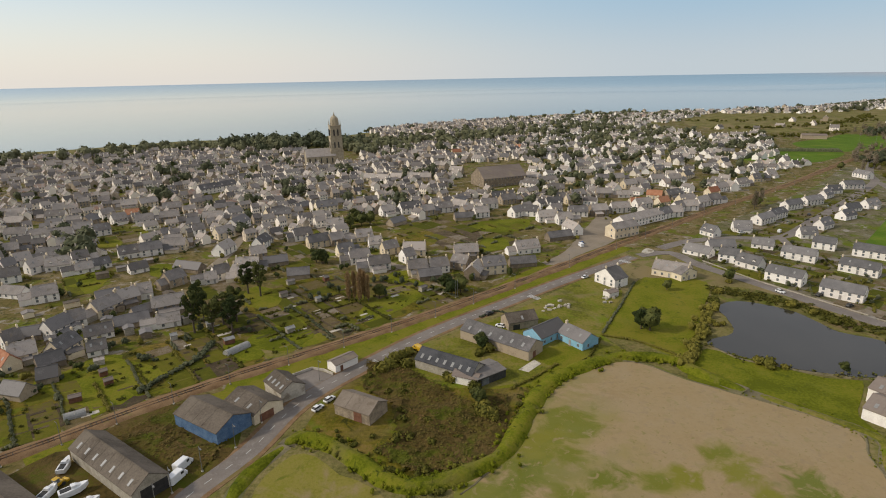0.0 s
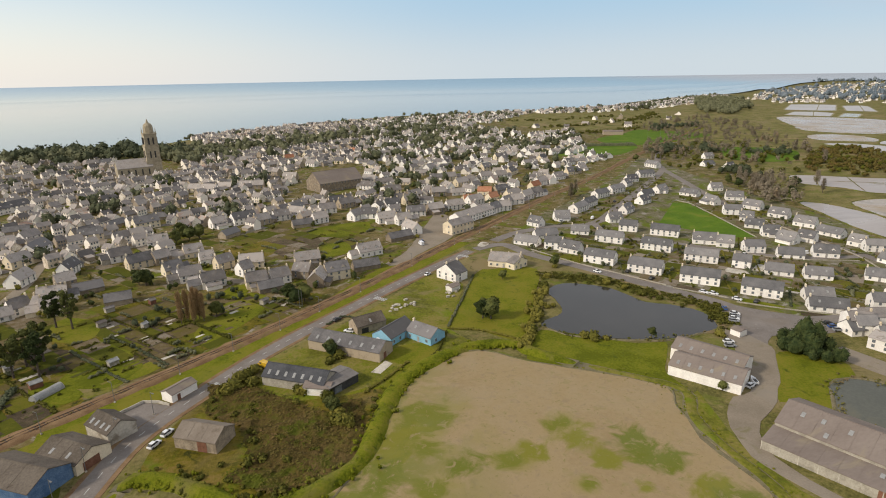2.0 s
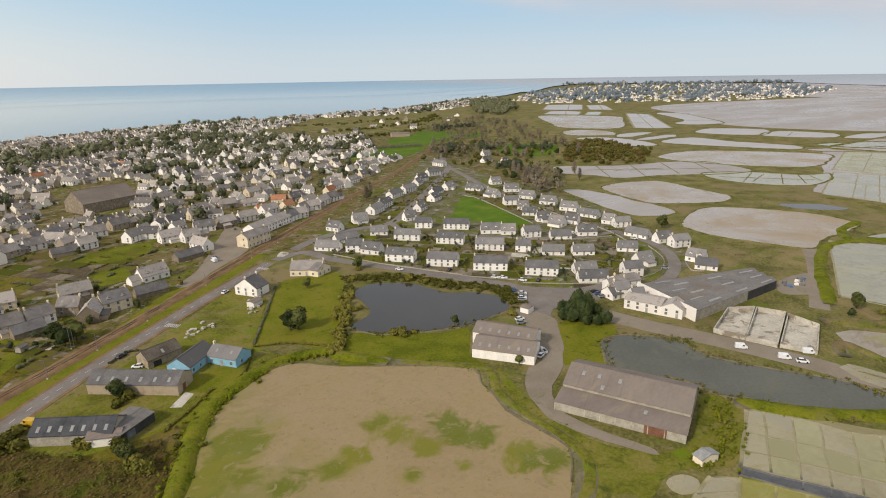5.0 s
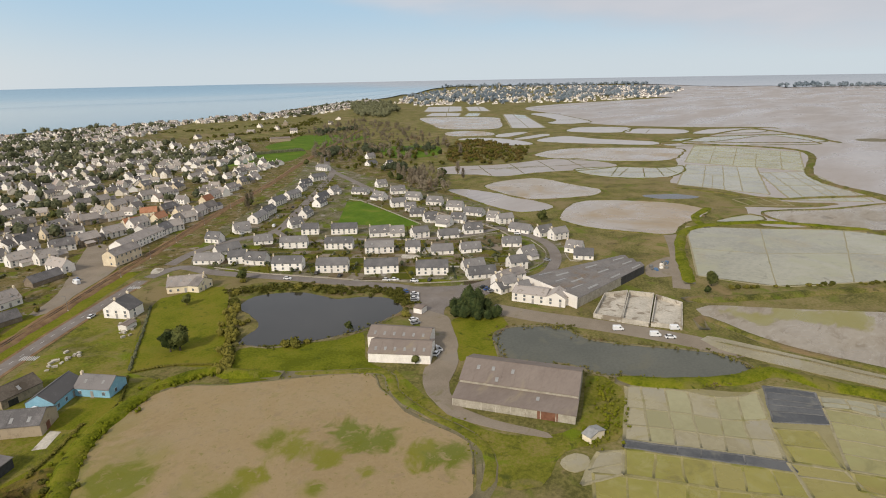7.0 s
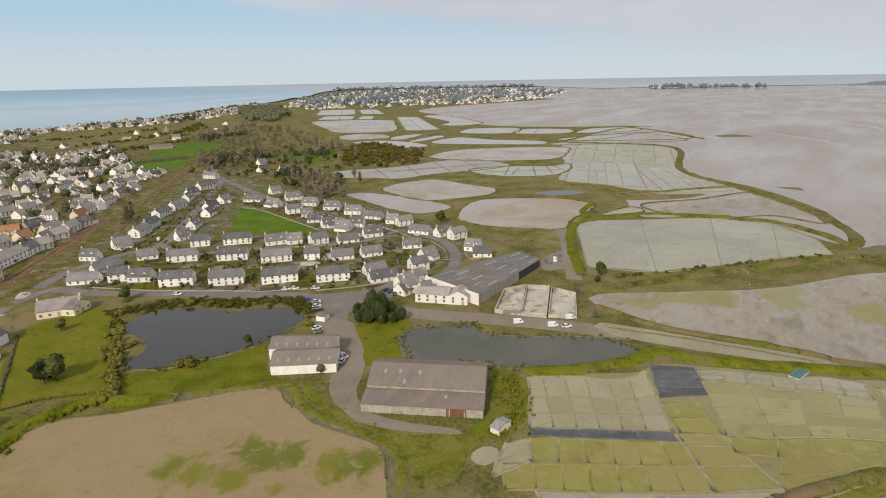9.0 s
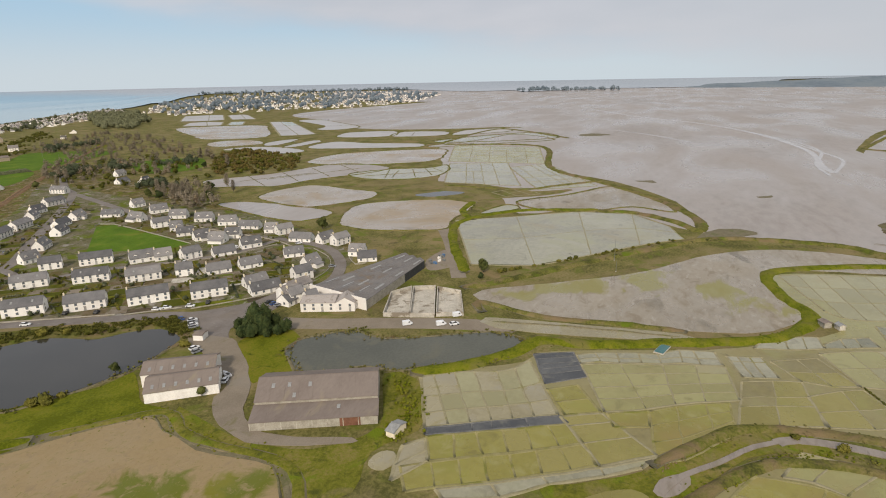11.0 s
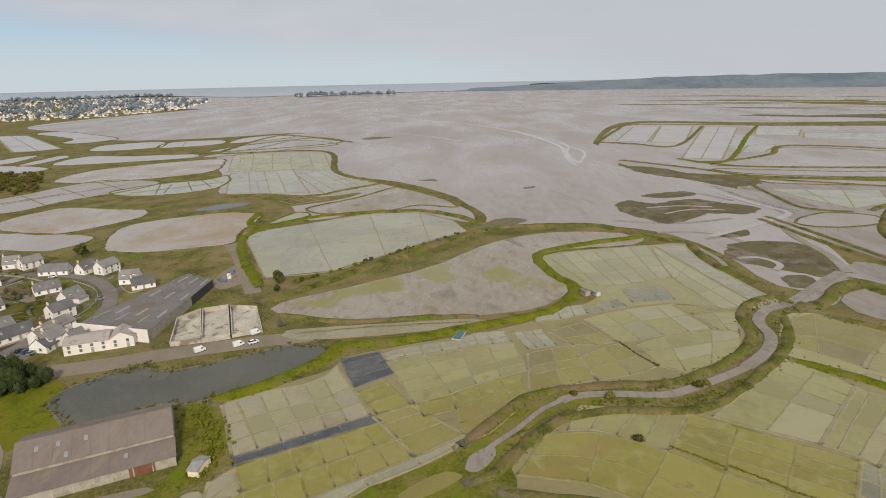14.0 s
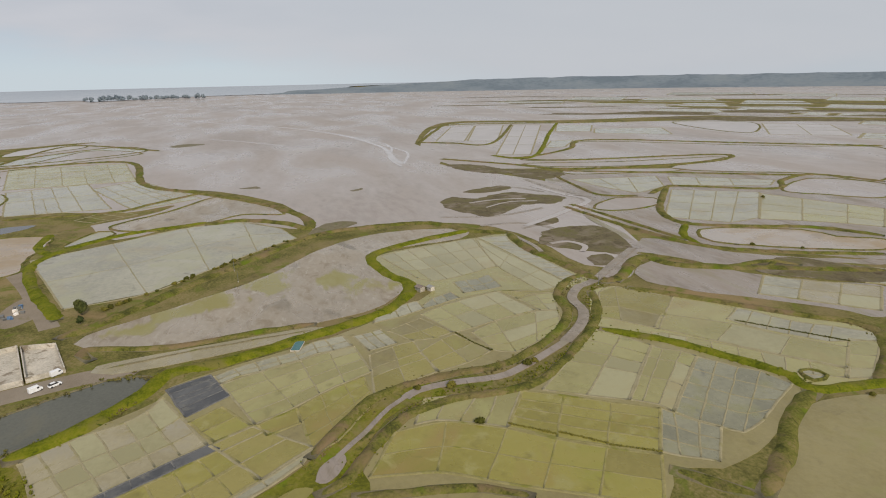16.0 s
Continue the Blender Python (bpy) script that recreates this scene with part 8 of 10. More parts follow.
# church with a tall granite tower
church = tagged(new("church"), "granite church with a tall domed bell tower", "church")
cx, cy = [(-123.3, 682)][0]
church.matrix_basis = pose(cx, cy, 0, 0, 0, 20)
for lo, hi, w in ((0, 17, 7.2), (17.7, 32, 6.7), (32.8, 45, 6.1)):
    part("tower_stage", boxed((-w, w, -w, w, lo, hi)), PALE_STONE, church)
for lo, hi, w in ((17, 17.7, 7.6), (32, 32.8, 7.1), (45, 45.9, 6.6)):
    part("cornice", boxed((-w, w, -w, w, lo, hi)), PALE_STONE, church)
bm = bmesh.new()
bmesh.ops.create_cone(bm, cap_ends=True, segments=8, radius1=5.2, radius2=4.9, depth=6.1, matrix=Matrix.Translation((0, 0, 48.95)))
part("lantern", bm, PALE_STONE, church)
bm = bmesh.new()
bmesh.ops.create_uvsphere(bm, u_segments=12, v_segments=8, radius=4.8, matrix=Matrix.Translation((0, 0, 52)))
part("dome", bm, PALE_STONE, church)
bm = bmesh.new()
bmesh.ops.create_cone(bm, cap_ends=True, segments=8, radius1=1.4, radius2=0.3, depth=4, matrix=Matrix.Translation((0, 0, 58.3)))
part("finial", bm, PALE_STONE, church)
for sx in (-1, 1):
    for sy in (-1, 1):
        bm = bmesh.new()
        bmesh.ops.create_cone(bm, cap_ends=True, segments=6, radius1=0.7, radius2=0.05, depth=6, matrix=Matrix.Translation((sx * 5.6, sy * 5.6, 48.9)))
        part("pinnacle", bm, PALE_STONE, church)
for z in (24, 38):
    for a in range(4):
        for x in (-2.2, 2.2):
            bm = boxed((x - 0.7, x + 0.7, -7.05, -5.5, z - 3.5, z + 3.5))
            bmesh.ops.transform(bm, matrix=Matrix.Rotation(a * math.pi / 2, 4, "Z"), verts=bm.verts)
            part("belfry_opening", bm, DARK, church)
for y0, L, W, ev, rs in ((-9, 34, 18, 12, 8),):
    bm = gable(L, W, ev, rs, -36, y0)
    part("nave", bm, PALE_STONE, church)
    part("nave_roof", pitched(L, W, ev, rs, 0.4, 0.2, 0.3, -36, y0), SLATE, church)
for i in range(5):
    bm = boxed((-33 + i * 6.5, -31.6 + i * 6.5, -9.12, -8.8, 4, 10))
    part("nave_window", bm, DARK, church)

# the town on the headland across the bay
rnd = random.Random(21)
HEAD = [(1887, 1979), (2775, 2500), (3244, 2556), (3605, 2105), (3679, 1544), (3409, 1218), (2416, 986), (1984, 1017), (1798, 1161), (1604, 1339), (1427, 1389)]
spots = []
for i in range(2000):
    xs, ys = zip(*HEAD)
    p = Vector((rnd.uniform(min(xs), max(xs)), rnd.uniform(min(ys), max(ys))))
    if inside(p, HEAD) and all((p - q[0]).length > 16 for q in spots[-60:]):
        spots.append((p, rnd.random(), rnd.random()))
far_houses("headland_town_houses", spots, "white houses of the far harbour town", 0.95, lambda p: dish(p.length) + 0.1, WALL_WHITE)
tower = tagged(new("water_tower"), "pale water tower above the far town", "water tower")
wx, wy = [(3135, 2311)][0]
tower.location = (wx, wy, dish(math.hypot(wx, wy)))
bm = bmesh.new()
bmesh.ops.create_cone(bm, cap_ends=True, segments=16, radius1=5, radius2=4.5, depth=26, matrix=Matrix.Translation((0, 0, 13)))
part("shaft", bm, CONCRETE, tower)
bm = bmesh.new()
bmesh.ops.create_cone(bm, cap_ends=True, segments=20, radius1=7, radius2=10, depth=9, matrix=Matrix.Translation((0, 0, 30)))
part("bowl", bm, CONCRETE, tower)

# ---- trees and shrubs ----
_ball = bmesh.new()
bmesh.ops.create_icosphere(_ball, subdivisions=2, radius=1.0)
BALL = [v.co.normalized() for v in _ball.verts]
BALL_FACES = [[v.index for v in f.verts] for f in _ball.faces]
_ball.free()
_ball = bmesh.new()
bmesh.ops.create_icosphere(_ball, subdivisions=1, radius=1.0)
SMALL_BALL = [v.co.normalized() for v in _ball.verts]
SMALL_FACES = [[v.index for v in f.verts] for f in _ball.faces]
_ball.free()


class Foliage:
    """Collects leaf sprays and lumpy cores, then makes one mesh of them."""

    def __init__(self):
        self.verts, self.faces = [], []

    def cloud(self, n, centre, radii, size, rnd, small=False, core=0.74):
        cx, cy, cz = centre
        seed = Vector(centre) * 0.37
        vs, fs = self.verts, self.faces
        for i in range(n):
            z = rnd.uniform(-0.6, 1.0)
            a = rnd.uniform(0, 6.283)
            q = math.sqrt(max(0.0, 1 - z * z))
            d = (math.cos(a) * q, math.sin(a) * q, z)
            r = (0.82 + 0.32 * noise.noise((d[0] * 2.3 + seed.x, d[1] * 2.3 + seed.y, d[2] * 2.3 + seed.z))) * rnd.uniform(0.8, 1.05)
            px, py, pz = cx + d[0] * radii[0] * r, cy + d[1] * radii[1] * r, max(cz + d[2] * radii[2] * r, 0.02)
            nx, ny, nz = d[0] + rnd.gauss(0, 0.5), d[1] + rnd.gauss(0, 0.5), d[2] + rnd.gauss(0.3, 0.5)
            t = Vector((ny, -nx, rnd.uniform(-0.6, 0.6)))
            t.normalize()
            m = Vector((nx, ny, nz)).cross(t)
            m.normalize()
            s = size * rnd.uniform(0.6, 1.3)
            k = len(vs)
            vs += [(px + t.x * s, py + t.y * s, pz + t.z * s), (px + m.x * s * 0.8, py + m.y * s * 0.8, pz + m.z * s * 0.8), (px - t.x * s, py - t.y * s, pz - t.z * s), (px - m.x * s * 0.8, py - m.y * s * 0.8, pz - m.z * s * 0.8 - s * 0.2)]
            fs.append((k, k + 1, k + 2, k + 3))
        k = len(vs)
        for d in SMALL_BALL if small else BALL:
            r = core + 0.28 * noise.noise(d * 2.3 + seed)
            vs.append((cx + d.x * radii[0] * r, cy + d.y * radii[1] * r, cz + d.z * radii[2] * r))
        fs += [[k + i for i in f] for f in (SMALL_FACES if small else BALL_FACES)]

    def mesh(self, name, mat):
        me = bpy.data.meshes.new(name)
        me.from_pydata(self.verts, [], self.faces)
        me.materials.append(mat)
        return me


def crown(fol, mat, parent):
    ob = new("crown", fol.mesh("crown", mat))
    ob.parent = parent
    return ob


def limbs(height, radius, spread, count, rnd, z0=0.35):
    bm = bmesh.new()
    bmesh.ops.create_cone(bm, cap_ends=True, segments=7, radius1=radius, radius2=radius * 0.45, depth=height, matrix=Matrix.Translation((0, 0, height / 2 - 0.2)))
    for i in range(count):
        a, z = rnd.uniform(0, 6.28), height * rnd.uniform(z0, 0.9)
        e = Vector((math.cos(a) * spread, math.sin(a) * spread, spread * rnd.uniform(0.5, 1.1)))
        q = e.to_track_quat("Z", "Y").to_matrix().to_4x4()
        bmesh.ops.create_cone(bm, cap_ends=True, segments=5, radius1=radius * 0.35, radius2=radius * 0.1, depth=e.length, matrix=Matrix.Translation(Vector((0, 0, z)) + e / 2) @ q)
    return bm


def tree(kind, seed):
    """One tree of a kind, built at its base point."""
    rnd = random.Random(seed)
    if kind == "shrub":
        top = tagged(new("shrub"), "low olive-green shrub on rough grass", "shrub", "shrubs of the place")
        fol = Foliage()
        fol.cloud(130, (0, 0, 0.8), (1.5, 1.4, 1.1), 0.32, rnd)
        fol.cloud(60, (0.9, 0.5, 0.6), (0.9, 0.9, 0.8), 0.3, rnd)
        part("trunk", limbs(1.0, 0.08, 0.7, 4, rnd), BARK, top)
        crown(fol, LEAF_OLIVE, top)
        return top
    if kind == "poplar":
        top = tagged(new("poplar_tree"), "tall leafless poplar with orange-brown upright twigs", "tree", "trees of the place")
        part("trunk", limbs(12, 0.2, 1.0, 18, rnd, 0.12), BARK, top)
        bm = bmesh.new()
        for i in range(900):
            a, z = rnd.uniform(0, 6.28), rnd.uniform(1.5, 13)
            r = rnd.uniform(0.05, 1.25) * min(1.0, 0.45 + z / 9, (15 - z) / 4)
            p = Vector((math.cos(a) * r, math.sin(a) * r, z))
            e = Vector((rnd.gauss(0, 0.12) + math.cos(a) * 0.2, rnd.gauss(0, 0.12) + math.sin(a) * 0.2, rnd.uniform(1.0, 2.0)))
            w = Vector((-math.sin(a + i), math.cos(a + i), 0)) * 0.08
            bm.faces.new([bm.verts.new(p - w), bm.verts.new(p + w), bm.verts.new(p + e)])
        part("crown", bm, POPLAR_TWIG, top)
        return top
    if kind == "bare":
        top = tagged(new("bare_tree"), "leafless brown tree with fine upright twigs", "tree", "trees of the place")
        part("trunk", limbs(8, 0.22, 2.0, 14, rnd, 0.2), BARK, top)
        bm = bmesh.new()
        for i in range(760):
            a, r, z = rnd.uniform(0, 6.28), rnd.uniform(0.1, 1.6), rnd.uniform(2.0, 10)
            r *= 1.2 - abs(z - 5) / 9
            p = Vector((math.cos(a) * r, math.sin(a) * r, z))
            e = Vector((rnd.gauss(0, 0.25) + math.cos(a) * 0.3, rnd.gauss(0, 0.25) + math.sin(a) * 0.3, rnd.uniform(0.8, 1.6)))
            s = Vector((-math.sin(a + i), math.cos(a + i), 0)) * 0.085
            bm.faces.new([bm.verts.new(p - s), bm.verts.new(p + s), bm.verts.new(p + e)])
        part("crown", bm, LEAF_BROWN, top)
        return top
    wide = kind == "pine"
    top = tagged(new("pine_tree" if wide else "tree"), "dark wind-shaped pine with a broad uneven crown" if wide else "dark evergreen tree with a dense rounded crown", "tree", "trees of the place")
    part("trunk", limbs(7.5 if wide else 4.8, 0.4 if wide else 0.3, 2.6, 9, rnd), BARK, top)
    fol = Foliage()
    if wide:
        for i in range(13):
            a, z = i * 2.4 + rnd.uniform(-0.4, 0.4), 3.4 + 6.2 * (i + rnd.random()) / 13
            r = rnd.uniform(0.5, 3.0) * (1.15 - abs(z - 5.6) / 6)
            w = rnd.uniform(0.9, 1.9)
            fol.cloud(150, (math.cos(a) * r, math.sin(a) * r, z), (w, w * rnd.uniform(0.8, 1.2), w * rnd.uniform(0.5, 0.8)), 0.30, rnd, True, 0.55)
    else:
        fol.cloud(420, (0, 0, 4.2), (3.1, 3.0, 3.4), 0.30, rnd, False, 0.8)
        for i in range(13):
            a, z = i * 2.4 + rnd.uniform(-0.5, 0.5), 2.0 + 5.0 * ((i * 5) % 13 + rnd.random()) / 13
            r = 2.3 * math.sqrt(max(0.1, 1 - ((z - 4.2) / 3.6) ** 2)) * rnd.uniform(0.75, 1.1)
            w = rnd.uniform(0.9, 1.6)
            fol.cloud(110, (math.cos(a) * r, math.sin(a) * r, z), (w, w, w * rnd.uniform(0.7, 1.0)), 0.28, rnd, True, 0.6)
    crown(fol, LEAF_DEEP, top)
    return top


PROTO = {k: [tree(k, 31 * s + len(k)) for s in range(2)] for k in ("oak", "pine", "bare", "shrub", "poplar")}
trnd = random.Random(77)


def plant(kind, p, scale=1.0, tall=1.0):
    m = pose(p[0], p[1], 0.02, 0, 0, trnd.uniform(0, 360)) @ Matrix.Diagonal((scale, scale * trnd.uniform(0.9, 1.1), scale * tall, 1))
    return copy_thing(trnd.choice(PROTO[kind]), m)


# single trees
for x, y, k, s in [(p[0], p[1], "oak", s) for p, s in zip([(79.2, 213.5), (82.2, 211.8), (81, 214.8), (105.6, 256), (136, 176), (132.6, 134.2), (139.6, 266)], (1.2, 1.25, 1.1, 0.7, 0.55, 0.5, 0.9))]:
    plant(k, (x, y), s)
for p, s in zip([(282, 79.6), (270, 77.5), (339, 212)], (1.0, 0.5, 1.2)):
    plant("oak", p, s)
for p in [(-94.8, 262), (-87.6, 258), (-67.7, 306), (-71.5, 309), (3.7, 255), (1.1, 261), (7.8, 258), (-30.3, 253)]:
    plant("oak" if p[0] > -80 else "pine", p, trnd.uniform(1.0, 1.3), 1.0 if p[0] > -80 else 1.35)
for p in [(-102.8, 217.7), (-102.8, 227.9), (-95.0, 217.4), (-93.8, 225.7), (-86.6, 215.9), (-89.0, 228.4), (-108.2, 235.4)]:
    plant("pine", p, trnd.uniform(0.95, 1.25), trnd.uniform(1.25, 1.6))
for p in [(-44.0, 248.6), (-41.6, 250.5), (-38.9, 247.6), (-37.1, 251.7), (-35.1, 248.8), (-38.8, 253.2)]:
    plant("poplar", p, 1.0, trnd.uniform(0.95, 1.15))
for p in [(-69.3, 383), (-64.1, 388), (-56.6, 390), (-51, 393), (-62.4, 403), (-334, 471), (-329, 484), (-98.5, 580), (-95.7, 600), (-40.9, 497), (-45.2, 490), (-30.3, 484)]:
    plant("oak", p, trnd.uniform(0.9, 1.3))
for p in [(12, 154), (10.5, 156), (13.6, 153), (-18.2, 190), (-13.9, 186), (-8.9, 190), (-20, 186), (13, 194), (16.3, 197), (9.4, 169)]:
    plant("shrub", p, trnd.uniform(1.3, 2.4))
def grove(name, spots, mat, label, size=(3.0, 5.0), leaves=46, category="trees", lift=None, core=0.7, spray=0.2, squat=1.0, kind="stuff"):
    """Many trees or bushes standing together, joined: a lumpy core and leaf sprays each."""
    fol = Foliage()
    for p in spots:
        r = trnd.uniform(*size)
        z = lift(p) if lift else 0.0
        h = r * trnd.uniform(0.75, 1.15) * squat
        for k in range(2):
            fol.cloud(leaves // 2, (p[0] + trnd.gauss(0, r * 0.3), p[1] + trnd.gauss(0, r * 0.3), z + h * trnd.uniform(0.75, 1.05)), (r * 0.85, r * 0.85, h), r * spray, trnd, True, core)
    return tagged(new(name, fol.mesh(name, mat)), label, category, kind=kind)


def scatter(line, n, across, along=5.0):
    """Random spots along a plan line."""
    out = []
    for i in range(n):
        a = trnd.random() * (len(line) - 1)
        j = min(int(a), len(line) - 2)
        q = Vector(line[j]).lerp(Vector(line[j + 1]), a - j)
        d = (Vector(line[j + 1]) - Vector(line[j])).normalized()
        out.append(q + Vector((-d.y, d.x)) * trnd.gauss(0, across) + d * trnd.gauss(0, along))
    return out


def hedge(pts, w=1.0, h=1.2, mat=None, label="uneven garden hedge", group=""):
    """A lumpy hedge of leaf clumps along a plan line."""
    spots = spline(pts, max(0.45, w * 0.42))
    ob = grove("hedge", spots, mat or LEAF_OLIVE, label, (w * 0.42, w * 0.62), 16, "hedge", core=0.75, spray=0.3, squat=h / w * 0.75, kind="thing")
    del ob["kind"]
    return ob


def within(poly, n):
    xs, ys = zip(*poly)
    out = []
    while len(out) < n:
        p = Vector((trnd.uniform(min(xs), max(xs)), trnd.uniform(min(ys), max(ys))))
        if inside(p, poly):
            out.append(p)
    return out


grove("dark_thicket", [Vector((181.5 + trnd.gauss(0, 3.6), 146.5 + trnd.gauss(0, 4.2))) for k in range(26)], CYPRESS, "dense dark cypress growth down to the ground beside the street", (2.2, 3.4), 520, "bushes", core=0.8, spray=0.085, squat=1.2)
grove("dark_thicket", [Vector((181.5 + trnd.gauss(0, 1.8), 146.5 + trnd.gauss(0, 2.2))) for k in range(12)], CYPRESS, "tall dark cypress tops beside the street", (2.4, 3.4), 520, "bushes", core=0.8, spray=0.085, squat=2.2)
grove("shore_pines", scatter([(-631, 734), (-495, 781), (-397, 850), (-297, 847), (-215, 848)], 110, 20) + scatter([(-126.7, 809), (-66, 838), (35, 924), (171, 988)], 130, 32), LEAF_HAZED, "dark pines and evergreen oaks along the shore and church", (6, 10))
grove("shore_pines", scatter([(-184, 856), (-112.3, 819)], 16, 12) + scatter([(-319, 864), (-178, 869)], 70, 20), LEAF_HAZED, "tall dark pines round the church", (8, 12))
grove("suburb_trees", scatter([(236, 1152), (277, 1013), (369, 952)], 70, 30) + scatter([(196, 864), (277, 833), (336, 748)], 40, 14) + scatter([(306, 1421), (460, 1351), (569, 1355)], 40, 40), LEAF_HAZED, "dark garden trees among the suburb's houses", (4, 7.5))
trnd.shuffle(gaps)
for p, r1, r2 in gaps[:90]:
    plant("oak" if r1 < 0.55 else "pine" if r1 < 0.7 else "shrub" if r1 < 0.9 else "bare", p, (0.6 + 0.5 * r2) * (1.8 if 0.7 <= r1 < 0.9 else 1))
grove("town_garden_trees", [q[0] for q in gaps[90:760]], LEAF_HAZED, "dark trees in the town's back gardens", (3.0, 5.8), 40)
grove("town_tree_clumps", [q[0] + Vector((trnd.gauss(0, 7), trnd.gauss(0, 7))) for q in gaps[::34] for k in range(4)], LEAF_HAZED, "tall dark clumps of garden trees", (3.5, 7.5), 46)
NEAR_GARDENS = [c + Vector((trnd.gauss(0, 9), trnd.gauss(0, 9))) for c in CENTRES if c.x < 135 for k in range(7)]
NEAR_GARDENS = [q for q in NEAR_GARDENS if all((q - c).length > 5.5 for c in CENTRES)]
grove("near_garden_bushes", NEAR_GARDENS[::2], LEAF_OLIVE, "olive bushes and hedges behind the nearer town houses", (0.6, 1.8), 34, "bushes")
grove("near_garden_shrubs", NEAR_GARDENS[1::3], LEAF_DEEP, "dark shrubs behind the nearer town houses", (0.7, 2.4), 40, "bushes")
grove("town_garden_bushes", [q[0] + Vector((trnd.gauss(0, 9), trnd.gauss(0, 9))) for q in lots[:900]], LEAF_OLIVE, "olive bushes and hedges in back gardens", (1.0, 2.6), 30)
grove("town_garden_bushes", [q[0] + Vector((trnd.gauss(0, 7), trnd.gauss(0, 7))) for q in lots[:420:2]], LEAF_HAZED, "dark shrubs in back gardens", (1.0, 2.6), 34)
grove("brown_wood", within([(631, 895), (783, 1025), (899, 1047), (865, 897), (692, 615), (644, 530), (599, 527), (606, 583), (571, 640), (585, 657), (584, 766)], 190), LEAF_BROWN, "leafless brown wood behind the estate", (2.2, 4.6), 70, squat=1.7, core=0.35)
grove("brown_wood", within([(510, 712), (584, 766), (585, 657), (559, 581), (538, 479), (485, 485), (477, 558), (430, 555), (423, 603)], 90) + within([(458, 450), (445, 404), (381, 339), (359, 346), (368, 376), (417, 439)], 60), LEAF_BROWN, "leafless grey-brown trees at the edge of the marsh", (2.0, 4.5), 60, squat=1.6, core=0.4)
grove("marsh_scrub", within([(662, 589), (723, 572), (691, 466), (587, 391), (527, 416), (520, 454), (599, 527)], 260), LEAF_DULL, "brown scrub at the edge of the marsh", (2.0, 4.5), 44, squat=0.8)
grove("marsh_wood", within([(393, 547), (540, 691), (640, 675), (568, 504), (695, 456), (648, 416), (515, 448), (386, 379), (442, 478)], 120), LEAF_OLIVE, "olive thicket at the edge of the marsh", (1.6, 4), 50)
grove("dark_wood", scatter([(454, 624), (515, 635)], 16, 10) + scatter([(442, 478), (447, 437)], 12, 8) + scatter([(560, 585), (600, 560)], 14, 8) + scatter([(575, 655), (520, 600)], 16, 8) + scatter([(639, 884), (698, 915), (763, 906)], 34, 8), LEAF_HAZED, "dark conifers behind the estate", (3.5, 6), 50)
grove("shore_pinewood", within([(1000, 1180), (1230, 1500), (1480, 1780), (1535, 1636), (1241, 1286), (1010, 1110)], 330), LEAF_HAZED, "dark pinewood near the rocky shore", (6, 10), 40)
grove("field_hedges", scatter([(480, 1018), (587, 1018), (700, 1074), (830, 1120)], 90, 7, 10) + scatter([(450, 1240), (574, 1158), (760, 1200)], 60, 10, 14) + scatter([(640, 960), (760, 1100), (900, 1230)], 70, 12, 14) + scatter([(440, 900), (540, 880), (640, 930)], 60, 8, 10), LEAF_OLIVE, "dull hedges and gorse between shore fields", (2.0, 4.5), 40, squat=0.7)
# the farthest trees share the haze-tinted colour of the hills
grove("headland_trees", within(HEAD, 560) + [Vector((math.sin(radians(b)) * r, math.cos(radians(b)) * r)) for b, r in ((48 + trnd.random() * 19, trnd.uniform(4150, 4300)) for i in range(150))], HAZY_WOODS, "far trees of the harbour town", (7, 13), 24, lift=lambda p: dish(p.length))
grove("islet_trees", scatter([(3784, 834), (3807, 572), (3795, 191)], 60, 10, 20), HAZY_WOODS, "dark line of trees on a far spit", (9, 16), 24, lift=lambda p: dish(p.length))
grove("islet_trees", scatter([(3753, 836), (3725, 544), (3859, 218)], 30, 8, 20), HAZY_WOODS, "dark line of trees on a far sandbank", (7, 12), 24, lift=lambda p: dish(p.length))
# wood between the estate and the marsh
for i in range(24):
    q = Vector([(428, 573), (559, 663), (652, 613), (564, 510), (430, 429)][trnd.randrange(5)])
    p = q + Vector((trnd.gauss(0, 22), trnd.gauss(0, 22)))
    plant(trnd.choice(("bare", "bare", "oak", "shrub")), p, trnd.uniform(0.9, 1.5))
for p in [(405, 417), (401, 401), (414, 404), (408, 391), (416, 436), (231, 417), (241, 428)]:
    plant("bare", p, 1.3)
for p in [(404, 365), (393, 411), (397, 428), (236, 424)]:
    plant("oak", p, 1.1)
# bushes on the outer dyke
for i in range(34):
    a = trnd.random()
    q = Vector([(279, 75.6)][0]).lerp(Vector([(377, -21.5)][0]), a)
    plant("shrub", q + Vector((trnd.gauss(0, 0.8), trnd.gauss(0, 0.8))), trnd.uniform(0.5, 1.0))
for p in [(170, -90.1), (169, -87.2), (140.9, -57.2), (359, -396), (256, -279), (240, -300), (111.6, -180), (164, -56.1), (166, -44.9)]:
    plant("shrub", p, trnd.uniform(0.7, 1.2))
# reeds and willows round the dark pond
for p in [(139, 264), (128.3, 251), (119.9, 239), (112.5, 227), (113.8, 216), (110.6, 215), (103.2, 211), (98.8, 204), (93.7, 195), (88.8, 187), (113, 181), (117.7, 179), (110.8, 184), (156, 225), (151, 233), (163, 208), (158, 215), (161, 168)]:
    plant("shrub", p, trnd.uniform(0.9, 2.0))
